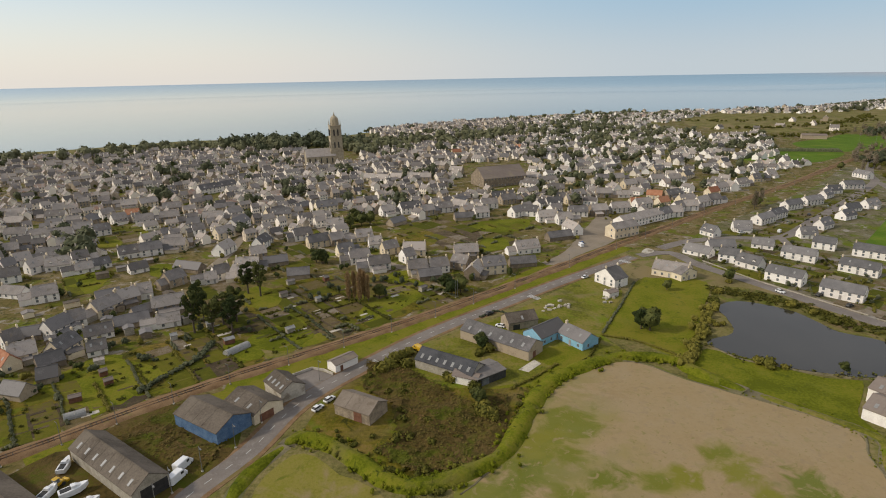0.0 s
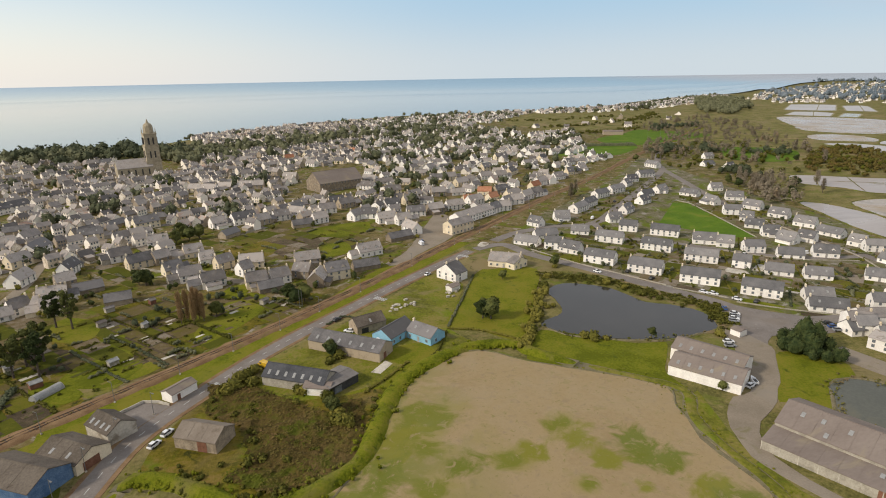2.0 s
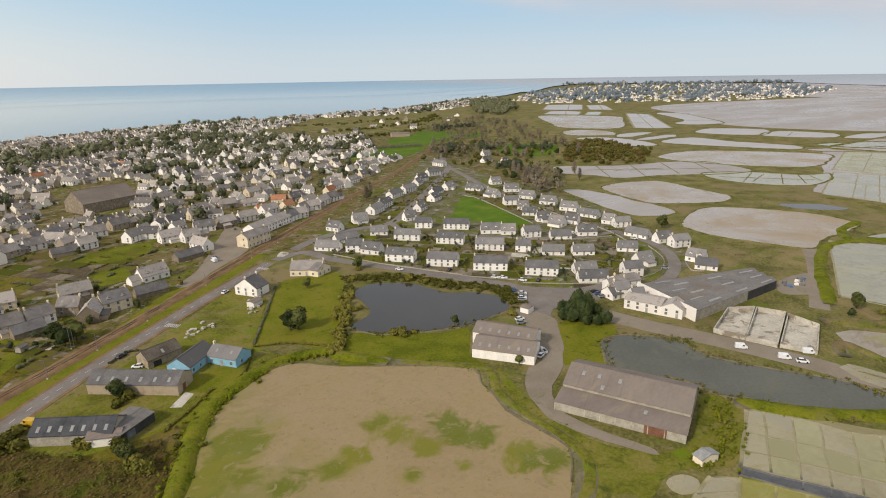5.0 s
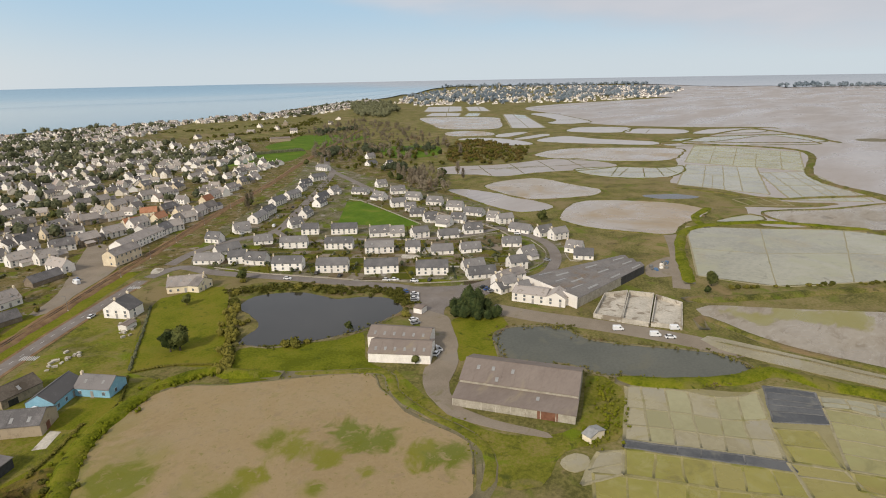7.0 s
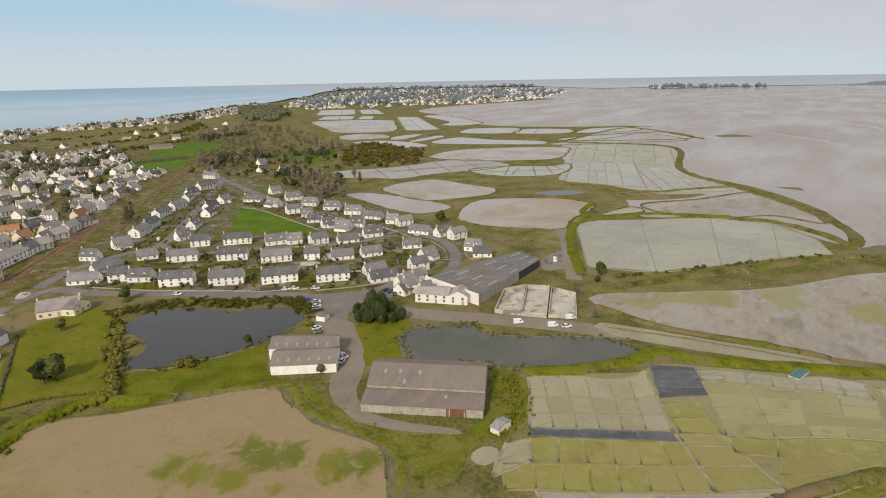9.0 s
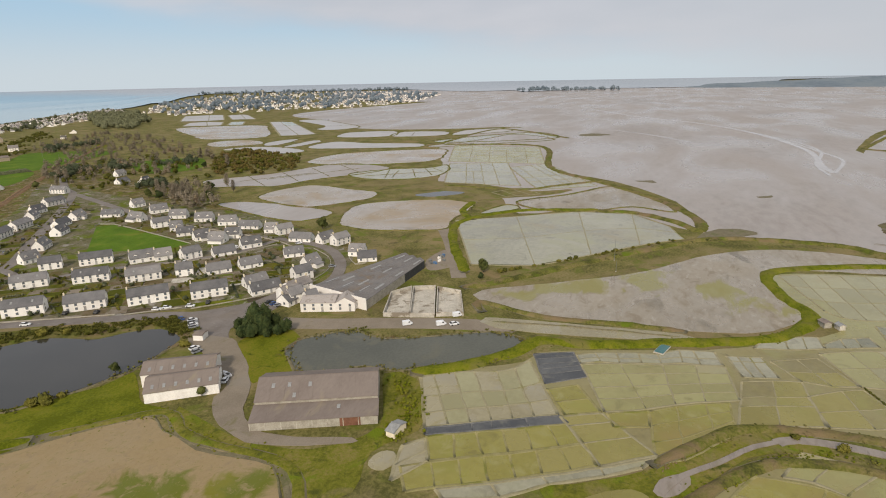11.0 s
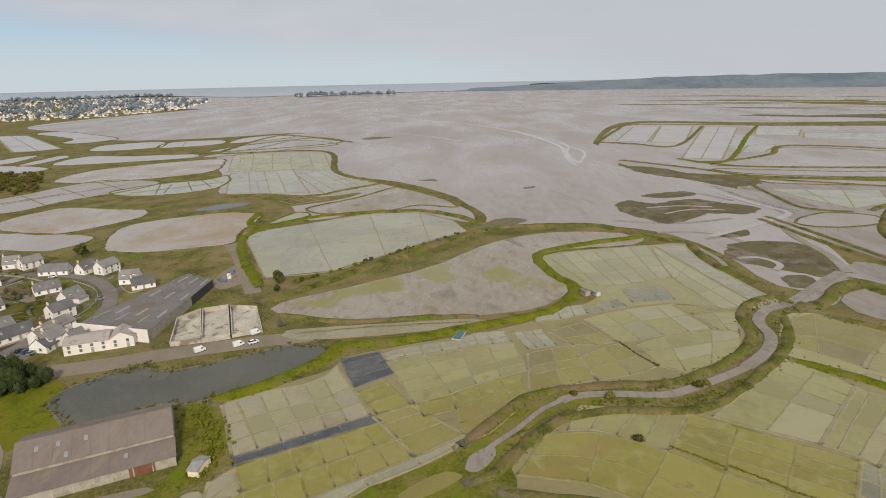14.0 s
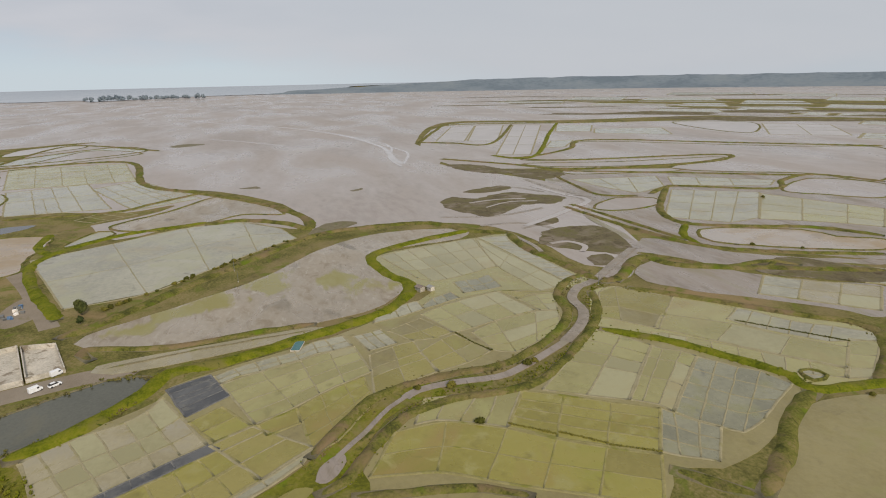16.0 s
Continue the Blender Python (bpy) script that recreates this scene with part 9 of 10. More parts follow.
# bramble scrub by the old barn and the sheds
THICKET = [(-28.1, 170.6), (-28.6, 190.3), (-13.9, 185.5), (0.1, 169.5), (10.6, 159.0), (12.9, 165.5), (20.2, 165.3), (18.6, 143.9), (12.7, 132.6), (-7.7, 125.7), (-21.4, 137.3), (-14.8, 143.6), (-17.8, 160.0)]


def thicket(name, poly, label, h=1.2, cell=0.9, mats=(SCRUB, LEAF_DULL)):
    """A close tangle of low scrub: a lumpy cover with leaf sprays on it."""
    xs, ys = zip(*poly)
    verts, faces, ids = [], [], {}
    nx, ny = int((max(xs) - min(xs)) / cell), int((max(ys) - min(ys)) / cell)
    for i in range(nx + 1):
        for j in range(ny + 1):
            p = Vector((min(xs) + i * cell + trnd.uniform(-0.25, 0.25), min(ys) + j * cell + trnd.uniform(-0.25, 0.25)))
            if inside(p, poly):
                z = max(0.0, 0.35 + 0.9 * noise.noise((p.x * 0.12, p.y * 0.12, 3)) + 0.5 * noise.noise((p.x * 0.4, p.y * 0.4, 5)) + trnd.uniform(-0.12, 0.12)) * h
                ids[i, j] = len(verts)
                verts.append((p.x, p.y, 0.12 + z))
    for i in range(nx):
        for j in range(ny):
            q = [ids.get(k) for k in ((i, j), (i + 1, j), (i + 1, j + 1), (i, j + 1))]
            if None not in q:
                faces.append(q)
    me = bpy.data.meshes.new(name)
    me.from_pydata(verts, [], faces)
    me.materials.append(mats[0])
    tagged(new(name, me), label, "scrub", kind="stuff")
    fol = Foliage()
    for x, y, z in verts:
        if z > 0.3 and trnd.random() < 0.75:
            for k in range(2):
                s, a = trnd.uniform(0.2, 0.5), trnd.uniform(0, 6.28)
                c = Vector((x + trnd.gauss(0, 0.4), y + trnd.gauss(0, 0.4), z + trnd.uniform(-0.05, 0.3)))
                t, m = Vector((math.cos(a), math.sin(a), trnd.uniform(-0.5, 0.5))) * s, Vector((-math.sin(a), math.cos(a), trnd.uniform(-0.5, 0.5))) * s * 0.7
                b = len(fol.verts)
                fol.verts += [tuple(c + t), tuple(c + m), tuple(c - t), tuple(c - m)]
                fol.faces.append((b, b + 1, b + 2, b + 3))
    tagged(new(name, fol.mesh(name, mats[1])), label, "scrub", kind="stuff")


thicket("bramble_scrub", THICKET, "brown bramble scrub on waste ground")
grove("bramble_scrub", within(THICKET, 26), LEAF_OLIVE, "olive bushes on waste ground", (0.8, 2.0), 60, "scrub", core=0.5, spray=0.25, squat=0.6)
THICKET_EDGE = [(-38.1, 145.7), (-31.1, 143.3), (-16.7, 128.8), (-7.7, 125.7)] + [(13.6, 133.8), (19.8, 146.6), (27.5, 165)]
grove("bramble_scrub", scatter(THICKET_EDGE, 60, 2), LEAF_OLIVE, "bushes at the foot of the dyke", (0.6, 1.5), 50, "scrub", squat=0.7)
thicket("bramble_scrub", [(-103, 141.1), (-86.3, 162), (-71, 141.4), (-62.6, 145.1), (-65.1, 126.9), (-74.1, 127.1)], "weeds and brambles between the sheds", 1.0)
for p, k in zip([(10.6, 160), (9.7, 162), (11.7, 158), (14.1, 198), (13.3, 202), (15.8, 199), (0.6, 177), (-15.9, 192), (-22.2, 183), (-13.6, 195), (2.4, 175)], ("oak", "oak", "shrub", "oak", "oak", "shrub", "shrub", "shrub", "shrub", "shrub", "shrub")):
    plant(k, p, trnd.uniform(0.65, 0.85) if k == "oak" else trnd.uniform(1.3, 2.0))
grove("pond_bank", scatter([(127.7, 255), (140.6, 246), (153, 236), (164, 217), (179, 193), (171, 176)], 260, 2.4, 3), LEAF_OLIVE, "tangled brown-green growth on the pond's bank", (0.9, 1.7), 40, "scrub", core=0.3, spray=0.26, squat=0.45)
grove("reeds", scatter([(130.4, 255), (138, 242), (152, 234), (160, 213), (177, 191), (170, 178)], 110, 1.8, 3), LEAF_OLIVE, "olive reeds on the pond's bank", (0.5, 1.2), 30, "reeds", core=0.3, spray=0.28, squat=0.7)
grove("reeds", scatter([(119.4, 239), (107.5, 219), (94.5, 198), (85.3, 181)], 70, 1.6, 3), LEAF_OLIVE, "olive hedge along the meadow", (1.0, 2.2), 36, "hedge")
grove("dyke_tufts", scatter([(-42.7, 144.5), (-30.3, 138.8), (-16.4, 125.5), (-9, 122.7), (1.1, 125.6), (13.5, 133.3), (21.6, 148), (31.7, 168), (43.6, 180), (64.3, 190), (83.3, 186)], 900, 1.9, 2), DYKE_GREEN, "lush tufts of grass on the dyke", (0.45, 1.0), 20, "grass")
grove("dyke_tufts", scatter([(162, 77.1), (153, 67.3), (140.8, 62.5), (129.3, 63.6)], 120, 2.5, 2), DYKE_GREEN, "lush tufts of grass beside the salt pans", (0.35, 0.9), 18, "grass")
# tufts and low bushes along the nearer dykes
for pts, n in (([(255, 83), (274, 63.4), (304, 37.7), (342, 3.9), (381, -36.6), (389, -76.7), (383, -116.3), (353, -135), (337, -157)], 260), ([(337, -157), (301, -152), (264, -157), (236, -160)], 90), ([(230.5, -159.2), (227.5, -150.3), (217.0, -140.5), (202.6, -137.6), (188.1, -127.5), (175.5, -112.3), (167.6, -97.8), (160.9, -83.8), (158.2, -73.1), (160.0, -56.8), (159.4, -46.6), (153.7, -37.2), (143.1, -27.3), (135.4, -18.9), (128.6, -14.7)], 330), ([(241.7, -155.0), (237.1, -143.1), (222.6, -129.9), (207.4, -126.6), (196.3, -118.7), (185.3, -105.5), (178.2, -92.4), (172.1, -79.4), (170.2, -72.9), (172.0, -57.2), (170.8, -42.8), (162.9, -29.6), (151.5, -18.9), (143.2, -9.9), (135.0, -4.5)], 330), ([(222, -167), (196, -191), (170, -213), (153, -229), (139.1, -224)], 150), ([(234, -159), (237, -174), (261, -204), (241, -213), (222, -248), (195, -304)], 170)):
    grove("dyke_tufts", scatter(pts, int(n * 1.7), 1.5, 2), trnd.choice((DYKE, DYKE, DYKE_GREEN)), "tufts of dull grass on a dyke", (0.22, 0.58), 14, "grass", squat=0.6)
for pts, n in (([(263, -69.3), (238, -52.6), (226, -27.8), (221, -13.4), (210, 16.6), (208, 35.6), (195, 43), (177, 60.3), (169, 74.7)], 300), ([(186, -127.9), (167, -146.1), (146.4, -159), (130.1, -167), (120.6, -166)], 180), ([(96.9, 165), (110.8, 151), (121.1, 138.3), (113.8, 123.6), (112, 108), (112, 92.2), (109.4, 83.1)], 160)):
    grove("dyke_tufts", scatter(pts, int(n * 1.5), 1.7, 2), DYKE_GREEN, "tufts of fresh grass on a dyke", (0.22, 0.58), 14, "grass", squat=0.6)
for pts in ([(137.4, -64.9), (127.9, -75.8)], [(128.4, -77.0), (119.0, -86.9)], [(118.0, -87.2), (110.7, -98.5)], [(203.5, -71.7), (192.2, -75.2), (183.9, -79.2)], [(173, -185), (157, -198), (142.2, -210)]):
    hedge(pts, 0.9, 0.7, LEAF_OLIVE, "low weedy line between salt basins")
# growth along the ponds' edges
for pts, n in (([(167, 125.4), (178, 128), (190, 117), (195, 109), (191, 99.2), (195, 84.5), (205, 66.8), (211, 50.5), (205, 39.6)], 200), ([(205, 39.6), (193, 43.4), (183, 51.1), (175, 65), (168, 80.2), (167, 92.9), (154, 108.4), (167, 125.4)], 200), ([(99.9, 199), (104.8, 188), (117.3, 180), (129.2, 174), (141.9, 171), (160, 172)], 90)):
    ridge("pond_rim", pts, 1.8, 0.35, WET_CLAY, "dark muddy rim of the pond", "rim", rough=0.9, step=3)
    grove("rim_growth", scatter(pts, n, 1.3, 2), DYKE, "dull weeds along the pond's edge", (0.3, 0.9), 18, "weeds", core=0.5, squat=0.7)
for k in PROTO.values():
    for h in k:
        for o in list(h.children_recursive) + [h]:
            bpy.data.objects.remove(o)

# wooded hills beyond the marsh, distance haze put into their colour
verts, faces = [], []
STEPS = 160
for i in range(STEPS + 1):
    b = 88 + 112 * i / STEPS
    a = radians(b)
    rise = 4300 * math.tan(radians(float(np.interp(b, (88, 94, 99, 106, 112, 120, 145, 200), (-1.4, -1.0, -0.8, -0.52, -0.28, -0.2, -0.27, -0.3))))) + 100 + 6 * noise.noise((i * 0.35, 0, 0)) + 4 * noise.noise((i * 1.3, 4, 0))
    for r, z in ((3900, dish(3900) - 6), (4100, dish(4100) + 0.3 * (rise - dish(4100))), (4300, rise), (4600, rise - 30)):
        verts.append((math.sin(a) * r, math.cos(a) * r, z))
for i in range(STEPS):
    faces += [[i * 4 + j, i * 4 + j + 1, i * 4 + j + 5, i * 4 + j + 4] for j in range(3)]
me = bpy.data.meshes.new("backdrop")
me.from_pydata(verts, [], faces)
me.materials.append(HAZY_WOODS)
tagged(new("backdrop", me), "low wooded hills on the far horizon, tinted blue-grey with haze", "hills", kind="structure")
# ---- allotments beside the railway ----
O, U, V = Vector((-124, 137)), Vector((0.776, 0.63)), Vector((-0.63, 0.776))
grnd = random.Random(19)


def quad(u0, u1, v0, v1):
    return [tuple(O + U * u + V * v) for u, v in ((u0, v0), (u1, v0), (u1, v1), (u0, v1))]


def hut(p, turn, L=3.0, W=2.2, h=2.0, mat=None, roof=None, label="small weathered garden shed", name="garden_shed"):
    a = Vector(p)
    d = Vector((math.cos(turn), math.sin(turn))) * L
    return house([a, a + d], W, h, 0.5, mat or BLOCK, roof or FIBRE, True, False, 0, 0, label, name, category="shed")


def tunnel(p, turn, L=9.0, W=3.4, label="white plastic tunnel greenhouse"):
    top = tagged(new("greenhouse"), label, "greenhouse")
    top.matrix_basis = pose(p[0], p[1], 0.1, 0, 0, math.degrees(turn))
    bm = bmesh.new()
    rows = [[bm.verts.new((x, math.cos(a) * W / 2, math.sin(a) * W * 0.55)) for a in (i * math.pi / 8 for i in range(9))] for x in (0, L / 2, L)]
    for r, q in zip(rows, rows[1:]):
        for i in range(8):
            bm.faces.new((r[i], r[i + 1], q[i + 1], q[i]))
    for r in (rows[0], rows[-1]):
        bm.faces.new(r)
    part("cover", bm, SKYLIGHT, top)
    for x in (0, L / 2, L):
        bm = bmesh.new()
        for i in range(8):
            a, c = i * math.pi / 8, (i + 1) * math.pi / 8
            r0, r1 = 0.5 * W + 0.02, 0.5 * W + 0.08
            vs = [bm.verts.new((x + dx, math.cos(t) * r, math.sin(t) * r * 1.1)) for dx in (-0.05, 0.05) for t in (a, c) for r in (r0, r1)]
            bm.faces.new((vs[1], vs[3], vs[7], vs[5]))
        part("hoop", bm, CONCRETE, top)
    return top


def depth_at(u):
    return float(np.interp(u, (-60, 0, 24, 58, 87, 113, 142, 158, 170, 190), (40, 42, 46, 50, 55, 76, 82, 58, 40, 10)))


u = -75.0
while u < 186:
    w = grnd.uniform(9, 17)
    far = depth_at(u + w / 2)
    v = 7.0
    while v < far - 5:
        d = min(grnd.uniform(8, 26), far - v)
        m = grnd.choice((LAWN, GRASS, GRASS, SOIL, ROUGH, GRASS))
        sheet("garden_plot", quad(u + 0.6, u + w - 0.6, v + 0.5, v + d - 0.5), 0.09, m, {"lawn": "green lawn plot of an allotment", "grass": "rough grass plot of an allotment", "rough_olive_grass": "olive grass plot of an allotment", "bare_soil": "dug brown soil of an allotment"}.get(m.name, "lush green plot of an allotment"), "garden plot", 5, 0.3, True)
        if m is SOIL or grnd.random() < 0.5:
            for k in range(grnd.randint(1, 4)):
                x0, y0 = u + grnd.uniform(1, w - 4), v + grnd.uniform(1, max(1.5, d - 3))
                sheet("vegetable_bed", quad(x0, x0 + grnd.uniform(2, 7), y0, y0 + grnd.uniform(0.9, 2)), 0.16, grnd.choice((SOIL, SOIL, CONCRETE, LEAF_OLIVE)), "narrow raised vegetable bed", "garden bed", smooth=False)
        if grnd.random() < 0.4:
            hut(O + U * (u + 2) + V * (v + d - 3), math.atan2(U.y, U.x) + grnd.uniform(-0.2, 0.2), grnd.uniform(2.2, 4), grnd.uniform(1.8, 2.6), mat=grnd.choice((BLOCK, RUST_DOOR, CONCRETE)), roof=grnd.choice((FIBRE, SLATE, SKYLIGHT)))
        v += d
    if grnd.random() < 0.6:
        hedge([tuple(O + U * (u + grnd.uniform(-0.5, 0.5)) + V * t) for t in np.linspace(7, far * grnd.uniform(0.6, 1), 5)], grnd.uniform(0.9, 1.5), grnd.uniform(0.9, 1.6), grnd.choice((LEAF_OLIVE, LEAF_HAZED, LEAF_DULL)), "uneven garden hedge between plots")
    u += w
tunnel([(-82.7, 197)][0], 0.95, 10, 3.6)
tunnel([(-118.2, 156)][0], 0.6, 6, 3.2, "small white polytunnel beside the railway")
grove("allotment_bushes", [O + U * grnd.uniform(-60, 180) + V * grnd.uniform(9, 48) for i in range(240)], LEAF_OLIVE, "bushes and weeds among the allotments", (0.4, 1.2), 30, "bushes", core=0.45, spray=0.3, squat=0.6)
grove("allotment_bushes", [O + U * grnd.uniform(-60, 180) + V * grnd.uniform(30, 60) for i in range(60)], LEAF_HAZED, "dark shrubs among the allotments", (1.0, 2.2), 40, "bushes")
grove("railway_weeds", scatter(RAIL[:8], 420, 0.8, 3), LEAF_OLIVE, "weeds along the railway bank", (0.25, 0.5), 10, "weeds")
hedge([(-102, 171), (-97.5, 183), (-92.7, 193), (-91.7, 207)], 3.0, 2.4, LEAF_HAZED, "thick dark hedge along a garden")
# open lawns of the larger gardens
for poly in ([(-133.9, 187.3), (-129.6, 197.1), (-121.5, 195.9), (-98.8, 184.7), (-103.2, 174.0), (-113.4, 175.2)], [(-143.8, 180.9), (-135.1, 185.3), (-103.4, 169.7), (-112.9, 162.6), (-137.6, 173.8)], [(-199.9, 285.5), (-197.6, 302), (-180.5, 298.8), (-176.1, 284.2), (-186.0, 274.8)], [(-164.3, 308), (-155.1, 311), (-145.6, 291.3), (-154.7, 290.0)], [(-97.0, 262.2), (-93.7, 272.1), (-78.1, 261.2), (-78.1, 243.5), (-91.5, 246.9)], [(-233.5, 364), (-213.5, 365), (-204.7, 353), (-216.0, 346)], [(-209.1, 385), (-201.4, 396), (-189.3, 379), (-198.5, 371)], [(-36.8, 241.5), (-19.4, 261.8), (-10.2, 256.1), (-21.6, 236.2), (-33.9, 224.7)], [(-72.4, 223.0), (-53.3, 215.5), (-61.0, 199.8), (-78.7, 207.3)], [(23.8, 346), (37.9, 353), (39.1, 331), (25.1, 325)], [(-25.7, 291.6), (-16.5, 287.4), (-22.0, 272.2), (-30.3, 276.0)], [(-87.2, 206.7), (-80.8, 209.4), (-67.8, 197.3), (-72.6, 192.1), (-83.0, 197.9)]):
    sheet("garden_lawn", poly, 0.135, LAWN, "open green lawn of a town garden", "lawn", 4, 0.5)
# gardens inside the near town
for poly, m in (([(-9, 369), (17.8, 381), (23.3, 349), (1.8, 332)], SOIL), ([(22.7, 340), (42.4, 361), (45.4, 341), (28.8, 330)], SOIL), ([(-34.4, 359), (-9, 371), (-5, 342), (-22.1, 336)], GRASS), ([(20.3, 392), (59.1, 400), (52.8, 370), (24.7, 369)], LAWN), ([(-198, 293), (-179, 290), (-174, 266), (-191, 273)], LAWN), ([(-134.6, 186), (-125.7, 200), (-100.5, 185), (-101.7, 169)], LAWN), ([(-116.5, 201), (-97, 206), (-93.8, 193), (-97.5, 183)], LAWN)):
    sheet("garden", poly, 0.10, m, "back garden of the near town", "garden", 4, 0.4)

# sheds and lean-tos behind the nearest town houses
for q in [(-165, 215), (-156, 210), (-152, 220), (-154, 234), (-147.1, 237), (-143.4, 242), (-173, 246), (-183, 239), (-143.6, 195), (-145.4, 202), (-154, 189), (-121.5, 236), (-110, 227), (-129.6, 260), (-169, 310), (-177, 299), (-182, 285), (-153, 224), (-144.8, 226), (-127.8, 219), (-119.9, 213), (-145.4, 189)]:
    hut(Vector(q) + Vector((grnd.gauss(0, 1.5), grnd.gauss(0, 1.5))), math.atan2(U.y, U.x) + grnd.choice((0, 1.57)) + grnd.gauss(0, 0.1), grnd.uniform(3.5, 7), grnd.uniform(2.8, 4.2), grnd.uniform(2.0, 2.9), grnd.choice((WHITE, BLOCK, STONE, CREAM)), grnd.choice((SLATE, DARK_FIBRE, SLATE, DARK_SLATE)), "low outbuilding behind a town house", "outbuilding")
for pts, m in (([(93.7, 267), (77.1, 236), (62.8, 210)], LEAF_HAZED), ([(62.2, 208), (74.3, 202), (85.8, 189)], LEAF_OLIVE), ([(41.9, 181), (51.6, 189), (60.5, 205)], LEAF_OLIVE), ([(21.5, 169), (31.2, 177), (39.7, 185)], LEAF_OLIVE), ([(15.3, 228), (23.1, 234), (29.7, 228)], LEAF_HAZED)):
    hedge(pts, 1.3, 1.3, m, "rough hedge round a roadside plot")
# beds, hedges and paths of the gardens between the houses
krnd = random.Random(27)
beds, edges, darker = [], [], []
MORE_GARDENS = [[(-94.8, 262), (-68.9, 296), (-24.4, 274), (-7, 257), (-21.3, 231), (-43.1, 215), (-71.8, 211)], [(-27.3, 274), (4, 268), (26.6, 271), (-6.7, 237)], [(-149.2, 171), (-148.1, 187), (-133.6, 186), (-105, 163), (-113.9, 151), (-126.7, 140.5)], [(-117.3, 194), (-104.1, 213), (-83.3, 212), (-79.5, 188), (-91.6, 169)]]
ESTATE_PLOTS = [[(135.1, 313), (169, 324), (206, 330), (221, 289), (266, 232), (291, 211), (238, 169), (195, 201), (159, 260)], [(174, 348), (368, 503), (344, 436), (202, 324)], [(318, 403), (357, 395), (328, 223), (302, 214), (285, 270)]]
for poly in GARDENS + MORE_GARDENS + ESTATE_PLOTS:
    us = [Vector(p).dot(U) for p in poly]
    vs = [Vector(p).dot(V) for p in poly]
    u = min(us)
    while u < max(us):
        w = krnd.uniform(5, 12)
        v = min(vs) + krnd.uniform(-4, 0)
        while v < max(vs):
            d = krnd.uniform(4, 15)
            c = U * (u + w / 2) + V * (v + d / 2)
            if inside(c, poly) and all((c - t).length > 9 for t in taken):
                z = 0.125 + 0.003 * krnd.randrange(8)
                e = [U * a + V * b for a, b in ((u + 0.5, v + 0.4), (u + w - 0.5, v + 0.4), (u + w - 0.5, v + d - 0.4), (u + 0.5, v + d - 0.4))]
                beds.append([(q.x + krnd.gauss(0, 0.3), q.y + krnd.gauss(0, 0.3), z) for q in e])
                if krnd.random() < 0.5:
                    a = e[0]
                    b = e[krnd.choice((1, 3))]
                    (darker if krnd.random() < 0.35 else edges).extend(a.lerp(b, k / 14) for k in range(krnd.randint(7, 15)))
            v += d
        u += w
laid("garden_beds", beds, PLOT, "small lawns, beds and bare soil of back gardens", "garden beds")
grove("garden_hedges", edges, LEAF_OLIVE, "rough hedges between small gardens", (0.4, 0.8), 14, "hedges", core=0.6, squat=0.9)
grove("garden_hedges", darker, LEAF_HAZED, "dark hedges between small gardens", (0.5, 1.1), 16, "hedges", core=0.65, squat=1.0)
# ---- track, masts, lamps, markings ----
def offset(pts, d):
    out = []
    for i, p in enumerate(pts):
        a, c = Vector(pts[max(i - 1, 0)]), Vector(pts[min(i + 1, len(pts) - 1)])
        e = (c - a).normalized()
        out.append(tuple(Vector(p) + Vector((-e.y, e.x)) * d))
    return out


for d in (-0.75, 0.75):
    strip("rail", offset(RAIL, d), 0.16, 0.86, STEEL, "rusty steel rail on brown ballast", "rail", thick=0.2)
SLEEPER = bpy.data.meshes.new("sleeper")
_bm = boxed((-0.13, 0.13, -1.25, 1.25, 0.55, 0.74))
_bm.to_mesh(SLEEPER)
_bm.free()
SLEEPER.materials.append(BARK)
track = tagged(new("sleepers"), "dark wooden sleepers under the rails", "sleepers", kind="structure")
line = spline(RAIL[:9], 1.4)
for i in range(0, min(len(line) - 1, 240)):
    e = line[i + 1] - line[i]
    again("sleeper", SLEEPER, track, pose(line[i].x, line[i].y, 0, 0, 0, math.degrees(math.atan2(e.y, e.x))))


def pole(p, h=8.0, turn=0.0, arm=0.0, lamp=False, label="grey steel mast beside the railway", name="railway_mast"):
    top = tagged(new(name), label, "street lamp" if lamp else "mast", "lamps along the road" if lamp else "masts along the railway")
    top.matrix_basis = pose(p[0], p[1], 0, 0, 0, turn)
    bm = bmesh.new()
    bmesh.ops.create_cone(bm, cap_ends=True, segments=8, radius1=0.11, radius2=0.06, depth=h, matrix=Matrix.Translation((0, 0, h / 2)))
    part("post", bm, GALV, top)
    part("foot", boxed((-0.25, 0.25, -0.25, 0.25, 0, 0.4)), CONCRETE, top)
    if arm:
        part("arm", boxed((0, arm, -0.05, 0.05, h - 0.25, h - 0.12)), GALV, top)
    if lamp:
        part("lamp_head", boxed((arm - 0.1, arm + 0.7, -0.18, 0.18, h - 0.22, h - 0.06)), GALV, top)
    return top


for i, q in enumerate(spline(offset(RAIL, -4.2), 38)[1:22]):
    pole(q, 7.5, 140, 1.6)
for i, q in enumerate(spline(offset(ROAD, 4.6), 55)[1:8]):
    pole(q, 8.0, -50, 1.2, True, "grey street lamp beside the road", "street_lamp")
for p in [(5.2, 251), (6.3, 252)]:
    pole(p, 9.0, label="pair of tall utility poles by the crossing", name="utility_pole")
for p in [(520, 724), (583, 780)]:
    pole(p, 26.0, label="tall sports-field floodlight mast", name="floodlight_mast")
pole([(230, -156)][0], 9, label="lone wooden pole at the creek", name="utility_pole")
pole([(322, 14.7)][0], 12, label="lone pole on the outer dyke", name="utility_pole")
pole([(302, 12.6)][0], 6, label="lone pole on the outer dyke", name="utility_pole")

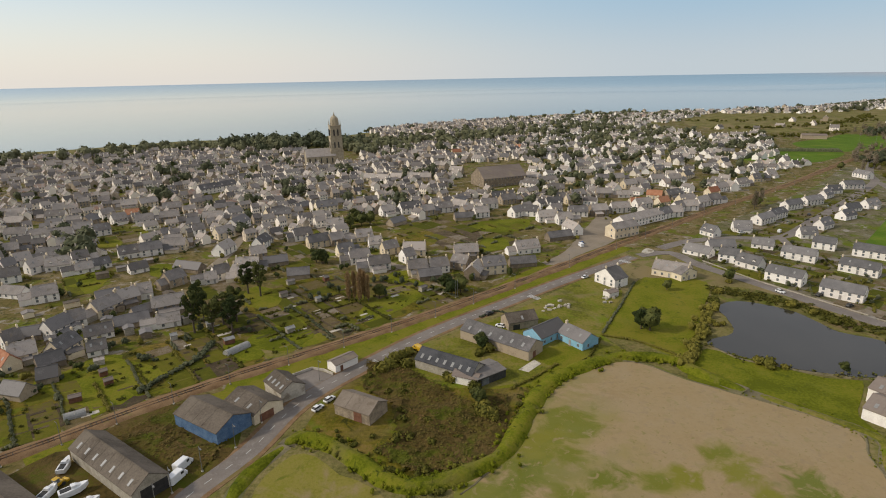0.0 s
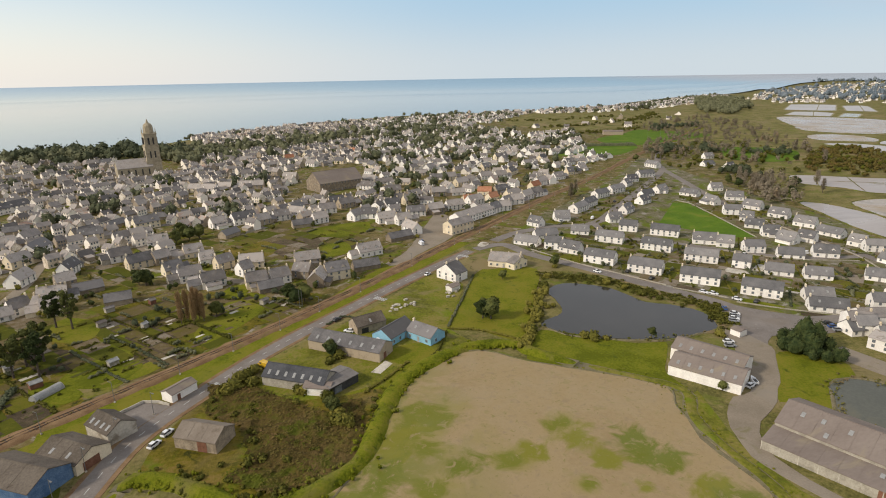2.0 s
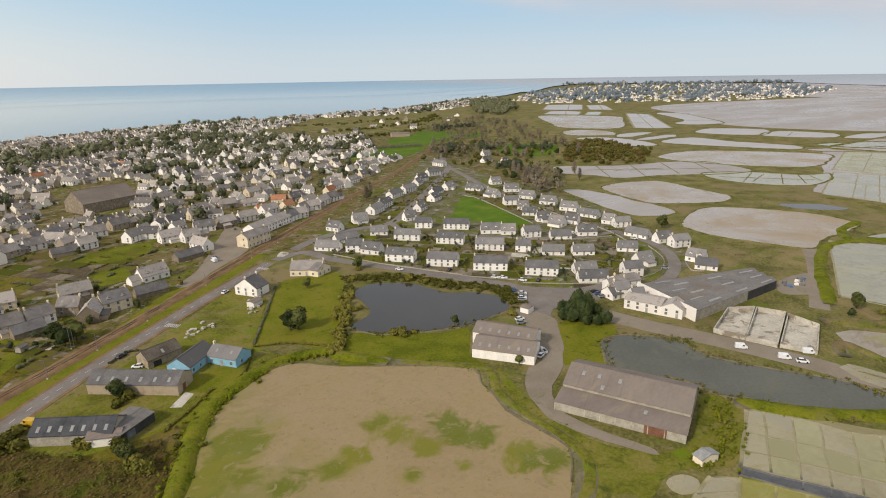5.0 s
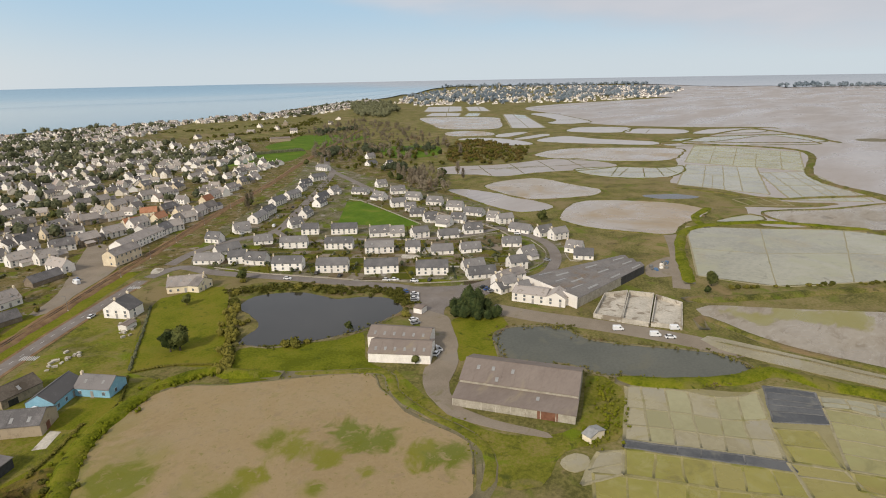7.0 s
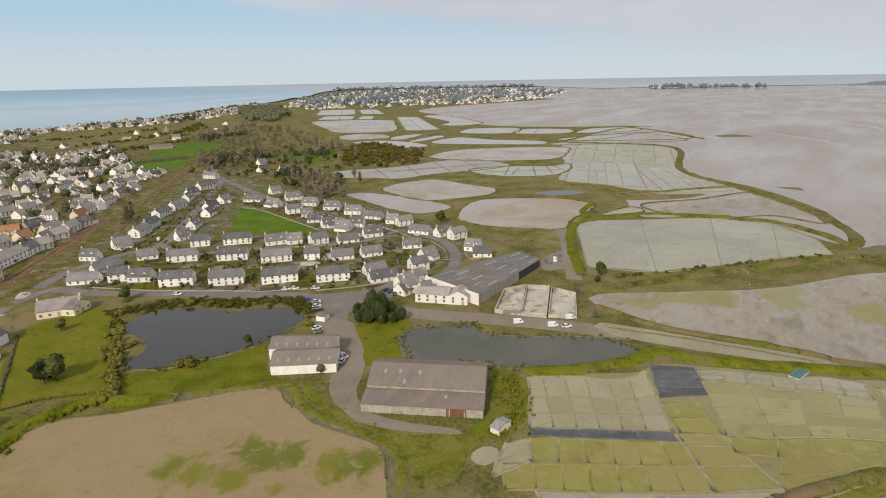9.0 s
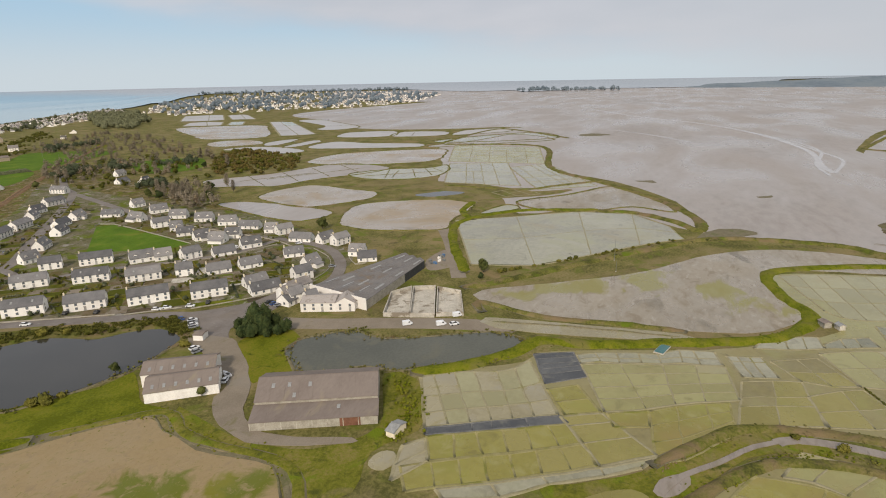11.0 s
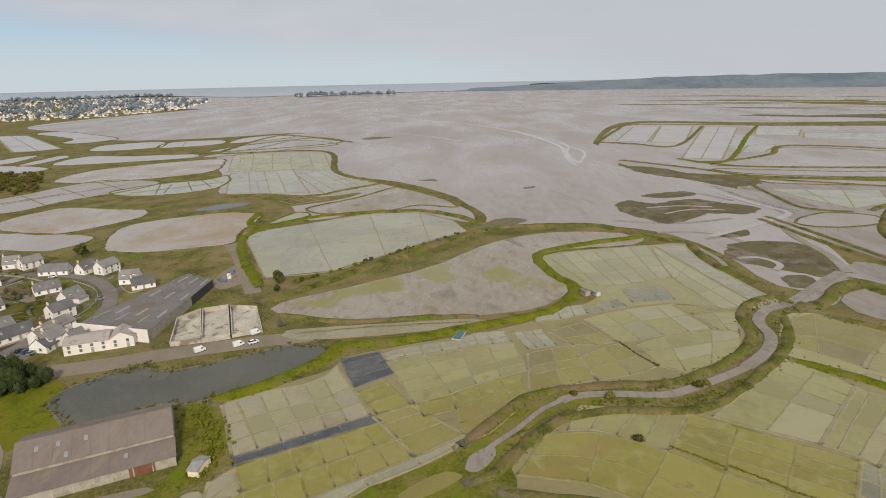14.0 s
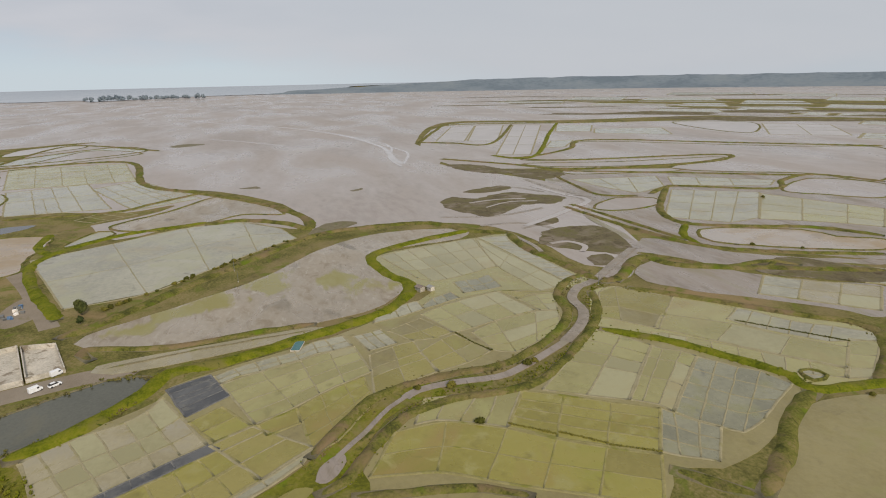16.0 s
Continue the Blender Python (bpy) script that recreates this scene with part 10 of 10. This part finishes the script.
# centre dashes and crossings of the road
line = spline(ROAD, 1.5)
dashes = tagged(new("road_marking"), "worn white centre dashes of the road", "road marking", kind="structure")
for i in range(2, len(line) - 3, 4):
    a, c = line[i], line[i + 1]
    e = (c - a).normalized()
    m = pose(a.x, a.y, 0, 0, 0, math.degrees(math.atan2(e.y, e.x)))
    if i == 2:
        first = part("dash", boxed((-1.2, 1.2, -0.1, 0.1, 0.10, 0.135)), PAINT, dashes)
        first.matrix_basis = m
    else:
        again("dash", first.data, dashes, m)
for p, turn, n in (([(41.6, 250)][0], 40, 7), ([(99.1, 300)][0], 40, 7), ([(-26.5, 190)][0], 44, 3)):
    zebra = tagged(new("zebra_crossing"), "worn white zebra crossing on grey asphalt", "crossing", kind="structure")
    zebra.matrix_basis = pose(p[0], p[1], 0, 0, 0, turn)
    for k in range(n):
        part("stripe", boxed((-1.6, 1.6, (k - n / 2) * 0.95, (k - n / 2) * 0.95 + 0.5, 0.10, 0.14)), PAINT, zebra)
isl = sheet("traffic_island", [(113.7, 316), (119.1, 323), (121.7, 318), (116.7, 313)], 0.3, CONCRETE, "small concrete traffic island", "traffic island", 1, 0)

# ---- vehicles ----
CAR_MATS = {k: material(k + "_car_paint", ramp(a, c), 1.0, 0.25, 0.0, spec=0.6) for k, a, c in (("white", (0.70, 0.70, 0.70), (0.8, 0.8, 0.8)), ("grey", (0.2, 0.21, 0.22), (0.3, 0.3, 0.31)), ("blue", (0.03, 0.07, 0.2), (0.05, 0.1, 0.26)), ("black", (0.02, 0.02, 0.022), (0.03, 0.03, 0.03)), ("red", (0.3, 0.03, 0.02), (0.4, 0.05, 0.03)), ("yellow", (0.5, 0.3, 0.02), (0.6, 0.38, 0.03)))}
RUBBER = material("tyre_rubber", ramp((0.02, 0.02, 0.02), (0.035, 0.035, 0.035)), 2, 0.9, 0.0)


def hull(rows):
    """A body lofted through cross-sections (x, half width, bottom, top)."""
    bm = bmesh.new()
    rings = []
    for x, w, lo, hi in rows:
        rings.append([bm.verts.new(p) for p in ((x, -w, lo), (x, -w, hi - 0.12), (x, -w * 0.88, hi), (x, w * 0.88, hi), (x, w, hi - 0.12), (x, w, lo))])
    for r, q in zip(rings, rings[1:]):
        for i in range(6):
            bm.faces.new((r[i], r[(i + 1) % 6], q[(i + 1) % 6], q[i]))
    bm.faces.new(rings[0])
    bm.faces.new(rings[-1])
    bmesh.ops.recalc_face_normals(bm, faces=bm.faces)
    return bm


def car_kind(kind, paint):
    van = kind == "van"
    top = tagged(new("van" if van else "car"), f"{paint} {'delivery van' if van else 'hatchback car'} parked on the ground", "van" if van else "car", "parked vehicles")
    mt = CAR_MATS[paint]
    if van:
        part("body", hull(((-2.5, 0.85, 0.35, 2.2), (-2.4, 0.95, 0.3, 2.4), (1.2, 0.95, 0.3, 2.4), (1.9, 0.92, 0.3, 1.4), (2.5, 0.85, 0.35, 1.1))), mt, top)
        part("windscreen", hull(((1.24, 0.84, 1.45, 2.41), (1.86, 0.84, 1.3, 1.53))), DARK, top)
        for y in (-0.955, 0.955):
            part("side_window", boxed((0.35, 1.2, y - 0.03, y + 0.03, 1.4, 2.05)), DARK, top)
        part("bumper", boxed((2.3, 2.56, -0.86, 0.86, 0.3, 0.55)), DARK, top)
        wheels = (-1.6, 1.7)
    else:
        part("body", hull(((-2.05, 0.75, 0.35, 0.8), (-1.95, 0.85, 0.25, 0.95), (1.2, 0.86, 0.25, 0.95), (2.0, 0.8, 0.3, 0.75), (2.1, 0.7, 0.35, 0.65))), mt, top)
        cabin = part("cabin", hull(((-1.9, 0.72, 0.9, 0.98), (-1.3, 0.72, 0.9, 1.46), (0.2, 0.72, 0.9, 1.48), (1.1, 0.74, 0.9, 0.98))), DARK, top)
        part("roof_panel", hull(((-1.3, 0.66, 1.42, 1.52), (0.2, 0.66, 1.42, 1.53))), mt, cabin)
        wheels = (-1.3, 1.3)
    for x in wheels:
        for y in (-0.82, 0.82):
            bm = bmesh.new()
            bmesh.ops.create_cone(bm, cap_ends=True, segments=12, radius1=0.33, radius2=0.33, depth=0.22, matrix=Matrix.Translation((x, y, 0.33)) @ Matrix.Rotation(math.pi / 2, 4, "X"))
            part("wheel", bm, RUBBER, top)
    for y in (-0.6, 0.6):
        x = 2.42 if van else 2.02
        part("headlight", boxed((x, x + 0.1, y - 0.15, y + 0.15, 0.62, 0.8)), SKYLIGHT, top)
    return top


FLEET = {(k, c): car_kind(k, c) for k, c in (("car", "white"), ("car", "grey"), ("car", "blue"), ("car", "black"), ("car", "red"), ("van", "white"), ("van", "yellow"))}


def park(p, turn, kind="car", paint="white", s=1.0):
    copy_thing(FLEET[(kind, paint)], pose(p[0], p[1], 0.13, 0, 0, turn) @ Matrix.Diagonal((s, s, s, 1)))


for p, t, k, c in (([(-40.3, 159)][0], 55, "car", "white"), ([(-37.6, 164)][0], 55, "car", "white"), ([(-70.4, 127)][0], 70, "van", "white"), ([(-71, 132)][0], 70, "van", "white"), ([(19.4, 231)][0], 40, "car", "black"), ([(22.9, 218)][0], 150, "car", "white"), ([(32.7, 204)][0], 140, "car", "white"), ([(-10.3, 198)][0], 130, "van", "yellow"),
                   ([(71.4, 275)][0], 40, "car", "white"), ([(82.1, 330)][0], 100, "van", "white"), ([(84.1, 336)][0], 100, "car", "blue"),
                   ([(206, 91.3)][0], -50, "van", "white"), ([(210, 77.6)][0], -52, "van", "white"), ([(212, 72.4)][0], -52, "car", "white"), ([(221, 74)][0], -48, "van", "white"),
                   ([(182, 189)][0], 60, "car", "blue"), ([(182, 183)][0], -40, "car", "white"), ([(180, 181)][0], -40, "car", "grey"), ([(178, 179)][0], -40, "car", "white"), ([(176, 177)][0], -40, "car", "grey"), ([(160, 162)][0], -20, "car", "white"), ([(158, 159)][0], -20, "car", "grey"),
                   ([(156, 250)][0], -60, "car", "white"), ([(187, 208)][0], -62, "car", "white"), ([(190, 205)][0], -62, "car", "white"), ([(195, 196)][0], -62, "car", "white"), ([(201, 191)][0], 30, "car", "black"), ([(176, 232)][0], 30, "car", "black"), ([(171, 245)][0], 30, "car", "black"),
                   ([(210, 163)][0], -20, "car", "black"), ([(209, 160)][0], -20, "car", "blue"), ([(208, 157)][0], -20, "car", "grey"), ([(212, 159)][0], -20, "car", "blue"), ([(302, 207)][0], -55, "car", "white"), ([(281, 239)][0], 0, "van", "white"), ([(248, 248)][0], -60, "car", "white"),
                   ([(213, 352)][0], 45, "van", "white"), ([(232, 375)][0], 45, "car", "grey"), ([(258, 395)][0], 45, "car", "black"), ([(286, 418)][0], 45, "car", "grey"), ([(189, 352)][0], 10, "car", "white"), ([(266, 162)][0], -70, "car", "grey"),
                   ([(143.1, 133.3)][0], 20, "car", "white"), ([(31.6, 203)][0], 20, "van", "white")):
    park(p, t, k, c, 1.1 if p[1] < 140 and k == "van" and p[0] < 0 else 0.85 if k == "van" and p[0] > 190 else 1.0)
for ob in FLEET.values():
    for o in list(ob.children_recursive) + [ob]:
        bpy.data.objects.remove(o)


def boat(p, turn, s=1.0):
    top = tagged(new("motor_boat"), "white motor boat laid up on a cradle", "boat", "boats in the yard")
    top.matrix_basis = pose(p[0], p[1], 0.15, 0, 0, turn) @ Matrix.Diagonal((s, s, s, 1))
    part("hull", hull(((-3, 1.1, 0.5, 1.6), (-1, 1.25, 0.3, 1.65), (1, 1.1, 0.3, 1.75), (2.4, 0.6, 0.6, 1.9), (3.1, 0.08, 1.2, 2.0))), CAR_MATS["white"], top)
    part("cockpit", hull(((-2.6, 0.8, 1.5, 1.72), (-0.4, 0.85, 1.5, 1.74))), DARK, top)
    part("cabin", hull(((-0.4, 0.75, 1.6, 2.3), (0.5, 0.7, 1.6, 2.3), (1.5, 0.45, 1.7, 1.9))), CAR_MATS["white"], top)
    for x in (-1.5, 1.0):
        part("cradle", boxed((x - 0.1, x + 0.1, -0.9, 0.9, -0.1, 0.45)), STEEL, top)


for p, t, s in (([(-103.1, 132.5)][0], 100, 1.0), ([(-100.8, 121.9)][0], 80, 1.0), ([(-94.7, 122.6)][0], 40, 1.1), ([(-88.7, 118.8)][0], 25, 0.8), ([(146.3, 135.3)][0], 70, 0.7)):
    boat(p, t, s)
park_hut = shed([(166, 168), (167, 164)], 4.5, 2.4, 0.3, WHITE, FIBRE, "small white cabin at the pond's corner")

# small yellow loader between the boats
loader = tagged(new("loader"), "small yellow loader parked in the boat yard", "loader")
lx, ly = [(-100.5, 125.3)][0]
loader.matrix_basis = pose(lx, ly, 0.1, 0, 0, 70)
YELLOW = CAR_MATS["yellow"]
for nm, size, mt in (("body", (-1.6, 1.3, -0.8, 0.8, 0.55, 1.35), YELLOW), ("cab", (-0.9, 0.4, -0.65, 0.65, 1.35, 2.5), GLASS), ("roof", (-1.0, 0.5, -0.72, 0.72, 2.5, 2.6), YELLOW), ("bucket", (2.0, 2.7, -0.95, 0.95, 0.2, 0.9), YELLOW), ("arm", (1.2, 2.1, -0.55, -0.35, 0.7, 0.95), YELLOW), ("arm", (1.2, 2.1, 0.35, 0.55, 0.7, 0.95), YELLOW)):
    bm = boxed(size)
    bmesh.ops.bevel(bm, geom=bm.edges[:], offset=0.06, segments=1, affect="EDGES")
    part(nm, bm, mt, loader)
for x in (-1.0, 0.9):
    for y in (-0.85, 0.85):
        bm = bmesh.new()
        bmesh.ops.create_cone(bm, cap_ends=True, segments=14, radius1=0.5, radius2=0.5, depth=0.35, matrix=Matrix.Translation((x, y, 0.5)) @ Matrix.Rotation(math.pi / 2, 4, "X"))
        part("wheel", bm, RUBBER, loader)

# ---- garden walls and hedges of the estate ----
def wall_run(pts, h=0.6, t=0.22, mat=None, label="low pale garden wall along the street"):
    return strip("garden_wall", pts, t, h, mat or BLOCK, label, "wall", thick=h + 0.2)


wall_run([(140.8, 298), (143.8, 291), (153, 267), (164, 246), (177, 222)])
wall_run([(178, 218), (193, 199)])
wall_run([(193, 194), (206, 181), (225, 166)])
wall_run([(295, 192), (281, 173), (262, 162), (243, 161)])
wall_run([(285, 162), (274, 152), (278, 147.1)])
wall_run([(282, 275), (309, 371), (300, 380)], 0.7)
wall_run([(243, 260), (264, 236), (297, 220)])
wall_run([(194, 361), (233, 395), (290, 441)], 0.8)
wall_run([(294, 206), (305, 230), (313, 273), (323, 324)], 0.8)
wall_run([(-27.6, 317), (-7.8, 302), (4.4, 292)], 1.2, label="white garden wall along a town lane")
wall_run([(-77.2, 337), (-57.7, 322), (-39.9, 310)], 1.2, label="white garden wall along a town lane")
hrnd = random.Random(41)
for a, c in pairs([(176, 261), (168, 245), (192, 241), (182, 225), (208, 218), (198, 201), (227, 198), (211, 182), (167, 289), (156, 268), (209, 303), (203, 281), (228, 280), (216, 261), (243, 260), (228, 239), (249, 243), (234, 223), (261, 228), (247, 210), (272, 214), (260, 190), (195, 237), (211, 226), (183, 261), (195, 246), (219, 216), (233, 204), (168, 285), (180, 269), (153, 307), (142.7, 329), (246, 190), (246, 174), (253, 293), (233, 276), (271, 278), (253, 258)]):
    hedge([a, tuple(Vector(a).lerp(Vector(c), 0.5)), c], hrnd.uniform(0.8, 1.3), hrnd.uniform(0.8, 1.4), hrnd.choice((LEAF_HAZED, LEAF_OLIVE, LEAF_OLIVE)), "clipped garden hedge of the estate")
for a, c in pairs([(156, 265), (165, 248), (169, 243), (179, 226), (183, 223), (194, 204), (198, 199), (209, 183), (189, 279), (200, 277), (208, 252), (220, 236), (211, 177), (223, 165), (268, 206), (277, 203), (293, 167), (306, 170), (180, 257), (190, 241), (143.3, 290), (154, 271)]):
    A, C = Vector(a), Vector(c)
    n = Vector((-(C - A).y, (C - A).x)).normalized() * 5
    sheet("front_garden", [tuple(A - n), tuple(C - n), tuple(C), tuple(A)], 0.10, hrnd.choice((LAWN, LAWN, SOIL, GRAVEL)), "small front garden of an estate house", "garden", smooth=False)
grove("estate_bushes", within([(135.1, 313), (169, 324), (206, 330), (221, 289), (266, 232), (291, 211), (238, 169), (195, 201), (159, 260)], 170) + within([(178, 354), (376, 504), (341, 441), (202, 324)], 70) + within([(318, 403), (357, 395), (323, 229), (300, 222), (289, 273)], 80), LEAF_OLIVE, "garden bushes of the estate", (0.5, 1.3), 30, "bushes")
grove("estate_bushes", within([(135.1, 313), (169, 324), (206, 330), (221, 289), (266, 232), (291, 211), (238, 169), (195, 201), (159, 260)], 60) + within([(364, 435), (374, 396), (333, 290), (316, 287)], 20), LEAF_HAZED, "dark garden shrubs of the estate", (0.8, 1.9), 36, "bushes")
# estate back gardens of bare soil and paving
for i, p in enumerate(within([(137.1, 310), (171, 321), (194, 312), (211, 277), (256, 224), (285, 207), (246, 174), (204, 211), (165, 268)], 40)):
    t = hrnd.choice((0, 1)) * 1.57 - 0.95
    a, c = Vector((math.cos(t), math.sin(t))) * hrnd.uniform(3, 7), Vector((-math.sin(t), math.cos(t))) * hrnd.uniform(2, 5)
    sheet("back_garden", [tuple(p + q) for q in (-a - c, a - c, a + c, c - a)], 0.11 + 0.002 * (i % 9), hrnd.choice((SOIL, LAWN, GRAVEL, LAWN, CONCRETE)), "back garden patch of the estate", "garden", smooth=False)

# rubble and stacked stone on the builder's plot
rrnd = random.Random(3)
for k, p in enumerate(within([(41, 238), (55.5, 247), (55.9, 237), (42.7, 233)], 14) + within([(76.3, 257), (85.8, 262), (77.5, 242), (69.1, 240)], 16)):
    bm = boxed((-rrnd.uniform(0.4, 1.2), rrnd.uniform(0.4, 1.2), -0.5, 0.5, 0, rrnd.uniform(0.3, 0.9)))
    ob = part("rubble_block", bm, CONCRETE)
    ob.matrix_basis = pose(p.x, p.y, 0.08, 0, 0, rrnd.uniform(0, 180))
    tagged(ob, "pale rubble block lying on rough grass", "rubble", "rubble on the plot")
house([(75.8, 247), (81, 250)], 4, 2.2, 0.5, WHITE, FIBRE, True, False, 0, 0, "small white shed on the builder's plot", "garden_shed", category="shed")
# dark muddy rim of the drained basin
ridge("mud_rim", [(3, 119.5), (11.6, 128.6), (20.9, 144), (32, 164.6), (48.6, 183.2), (67, 186.2), (84.5, 170), (105.3, 154), (117.6, 141.9), (113, 130.2), (110.2, 112.5), (112.2, 98.7), (108, 87.7), (98.9, 80.2)], 1.1, 0.25, WET_CLAY, "dark muddy rim of the drained basin", "rim", rough=0.7, step=3)
strip("ditch", [(114.2, 128.6), (109, 114.9), (109.8, 101.3), (109.9, 90.5), (103.9, 82.1), (93, 74), (82.6, 69.8)], 1.6, 0.16, WET_CLAY, "narrow muddy ditch beside the basin", "ditch", thick=0.3)

wall_run([(-57.6, 175.5), (-47.7, 185.2), (-39.3, 180.6)], 1.0, 0.25, CONCRETE, "low pale wall round the asphalt yard")
# salt workers' huts, covered tank and yard clutter
hut([(254, -74.1)][0], 0.4, 4, 3, 2.0, BLOCK, FIBRE, "small salt worker's hut on the dyke", "salt_hut")
hut([(253, -78.7)][0], 0.4, 3, 2.5, 1.8, CONCRETE, SKYLIGHT, "small pale hut on the dyke", "salt_hut")
tarp = tagged(new("covered_tank"), "low tank under a teal tarpaulin on the dyke", "tank")
tx, ty = [(213, -9.7)][0]
tarp.matrix_basis = pose(tx, ty, 0.3, 0, 0, 70)
part("tank", boxed((-1.8, 1.8, -4, 4, -0.2, 0.35)), CONCRETE, tarp)
part("cover", boxed((-1.65, 1.65, -3.85, 3.85, 0.35, 0.40)), TEAL, tarp)
crnd2 = random.Random(4)
sheet("works_yard", [(293, 116.2), (316, 111.4), (289, 98.3), (276, 107.7)], 0.1, GRAVEL, "gravel yard behind the works", "yard", 4, 0.4)
for k, p in enumerate(within([(290, 114), (307, 111.1), (292, 104.7), (280, 109.1)], 16)):
    ob = part("crate", boxed((-0.8, 0.8, -0.6, 0.6, 0, crnd2.uniform(0.6, 1.5))), crnd2.choice((CONCRETE, WHITE, GALV, DEEP_BLUE)))
    ob.matrix_basis = pose(p.x, p.y, 0.12, 0, 0, crnd2.uniform(0, 180))
    tagged(ob, "stacked crate in the works' yard", "crate", "crates behind the works")
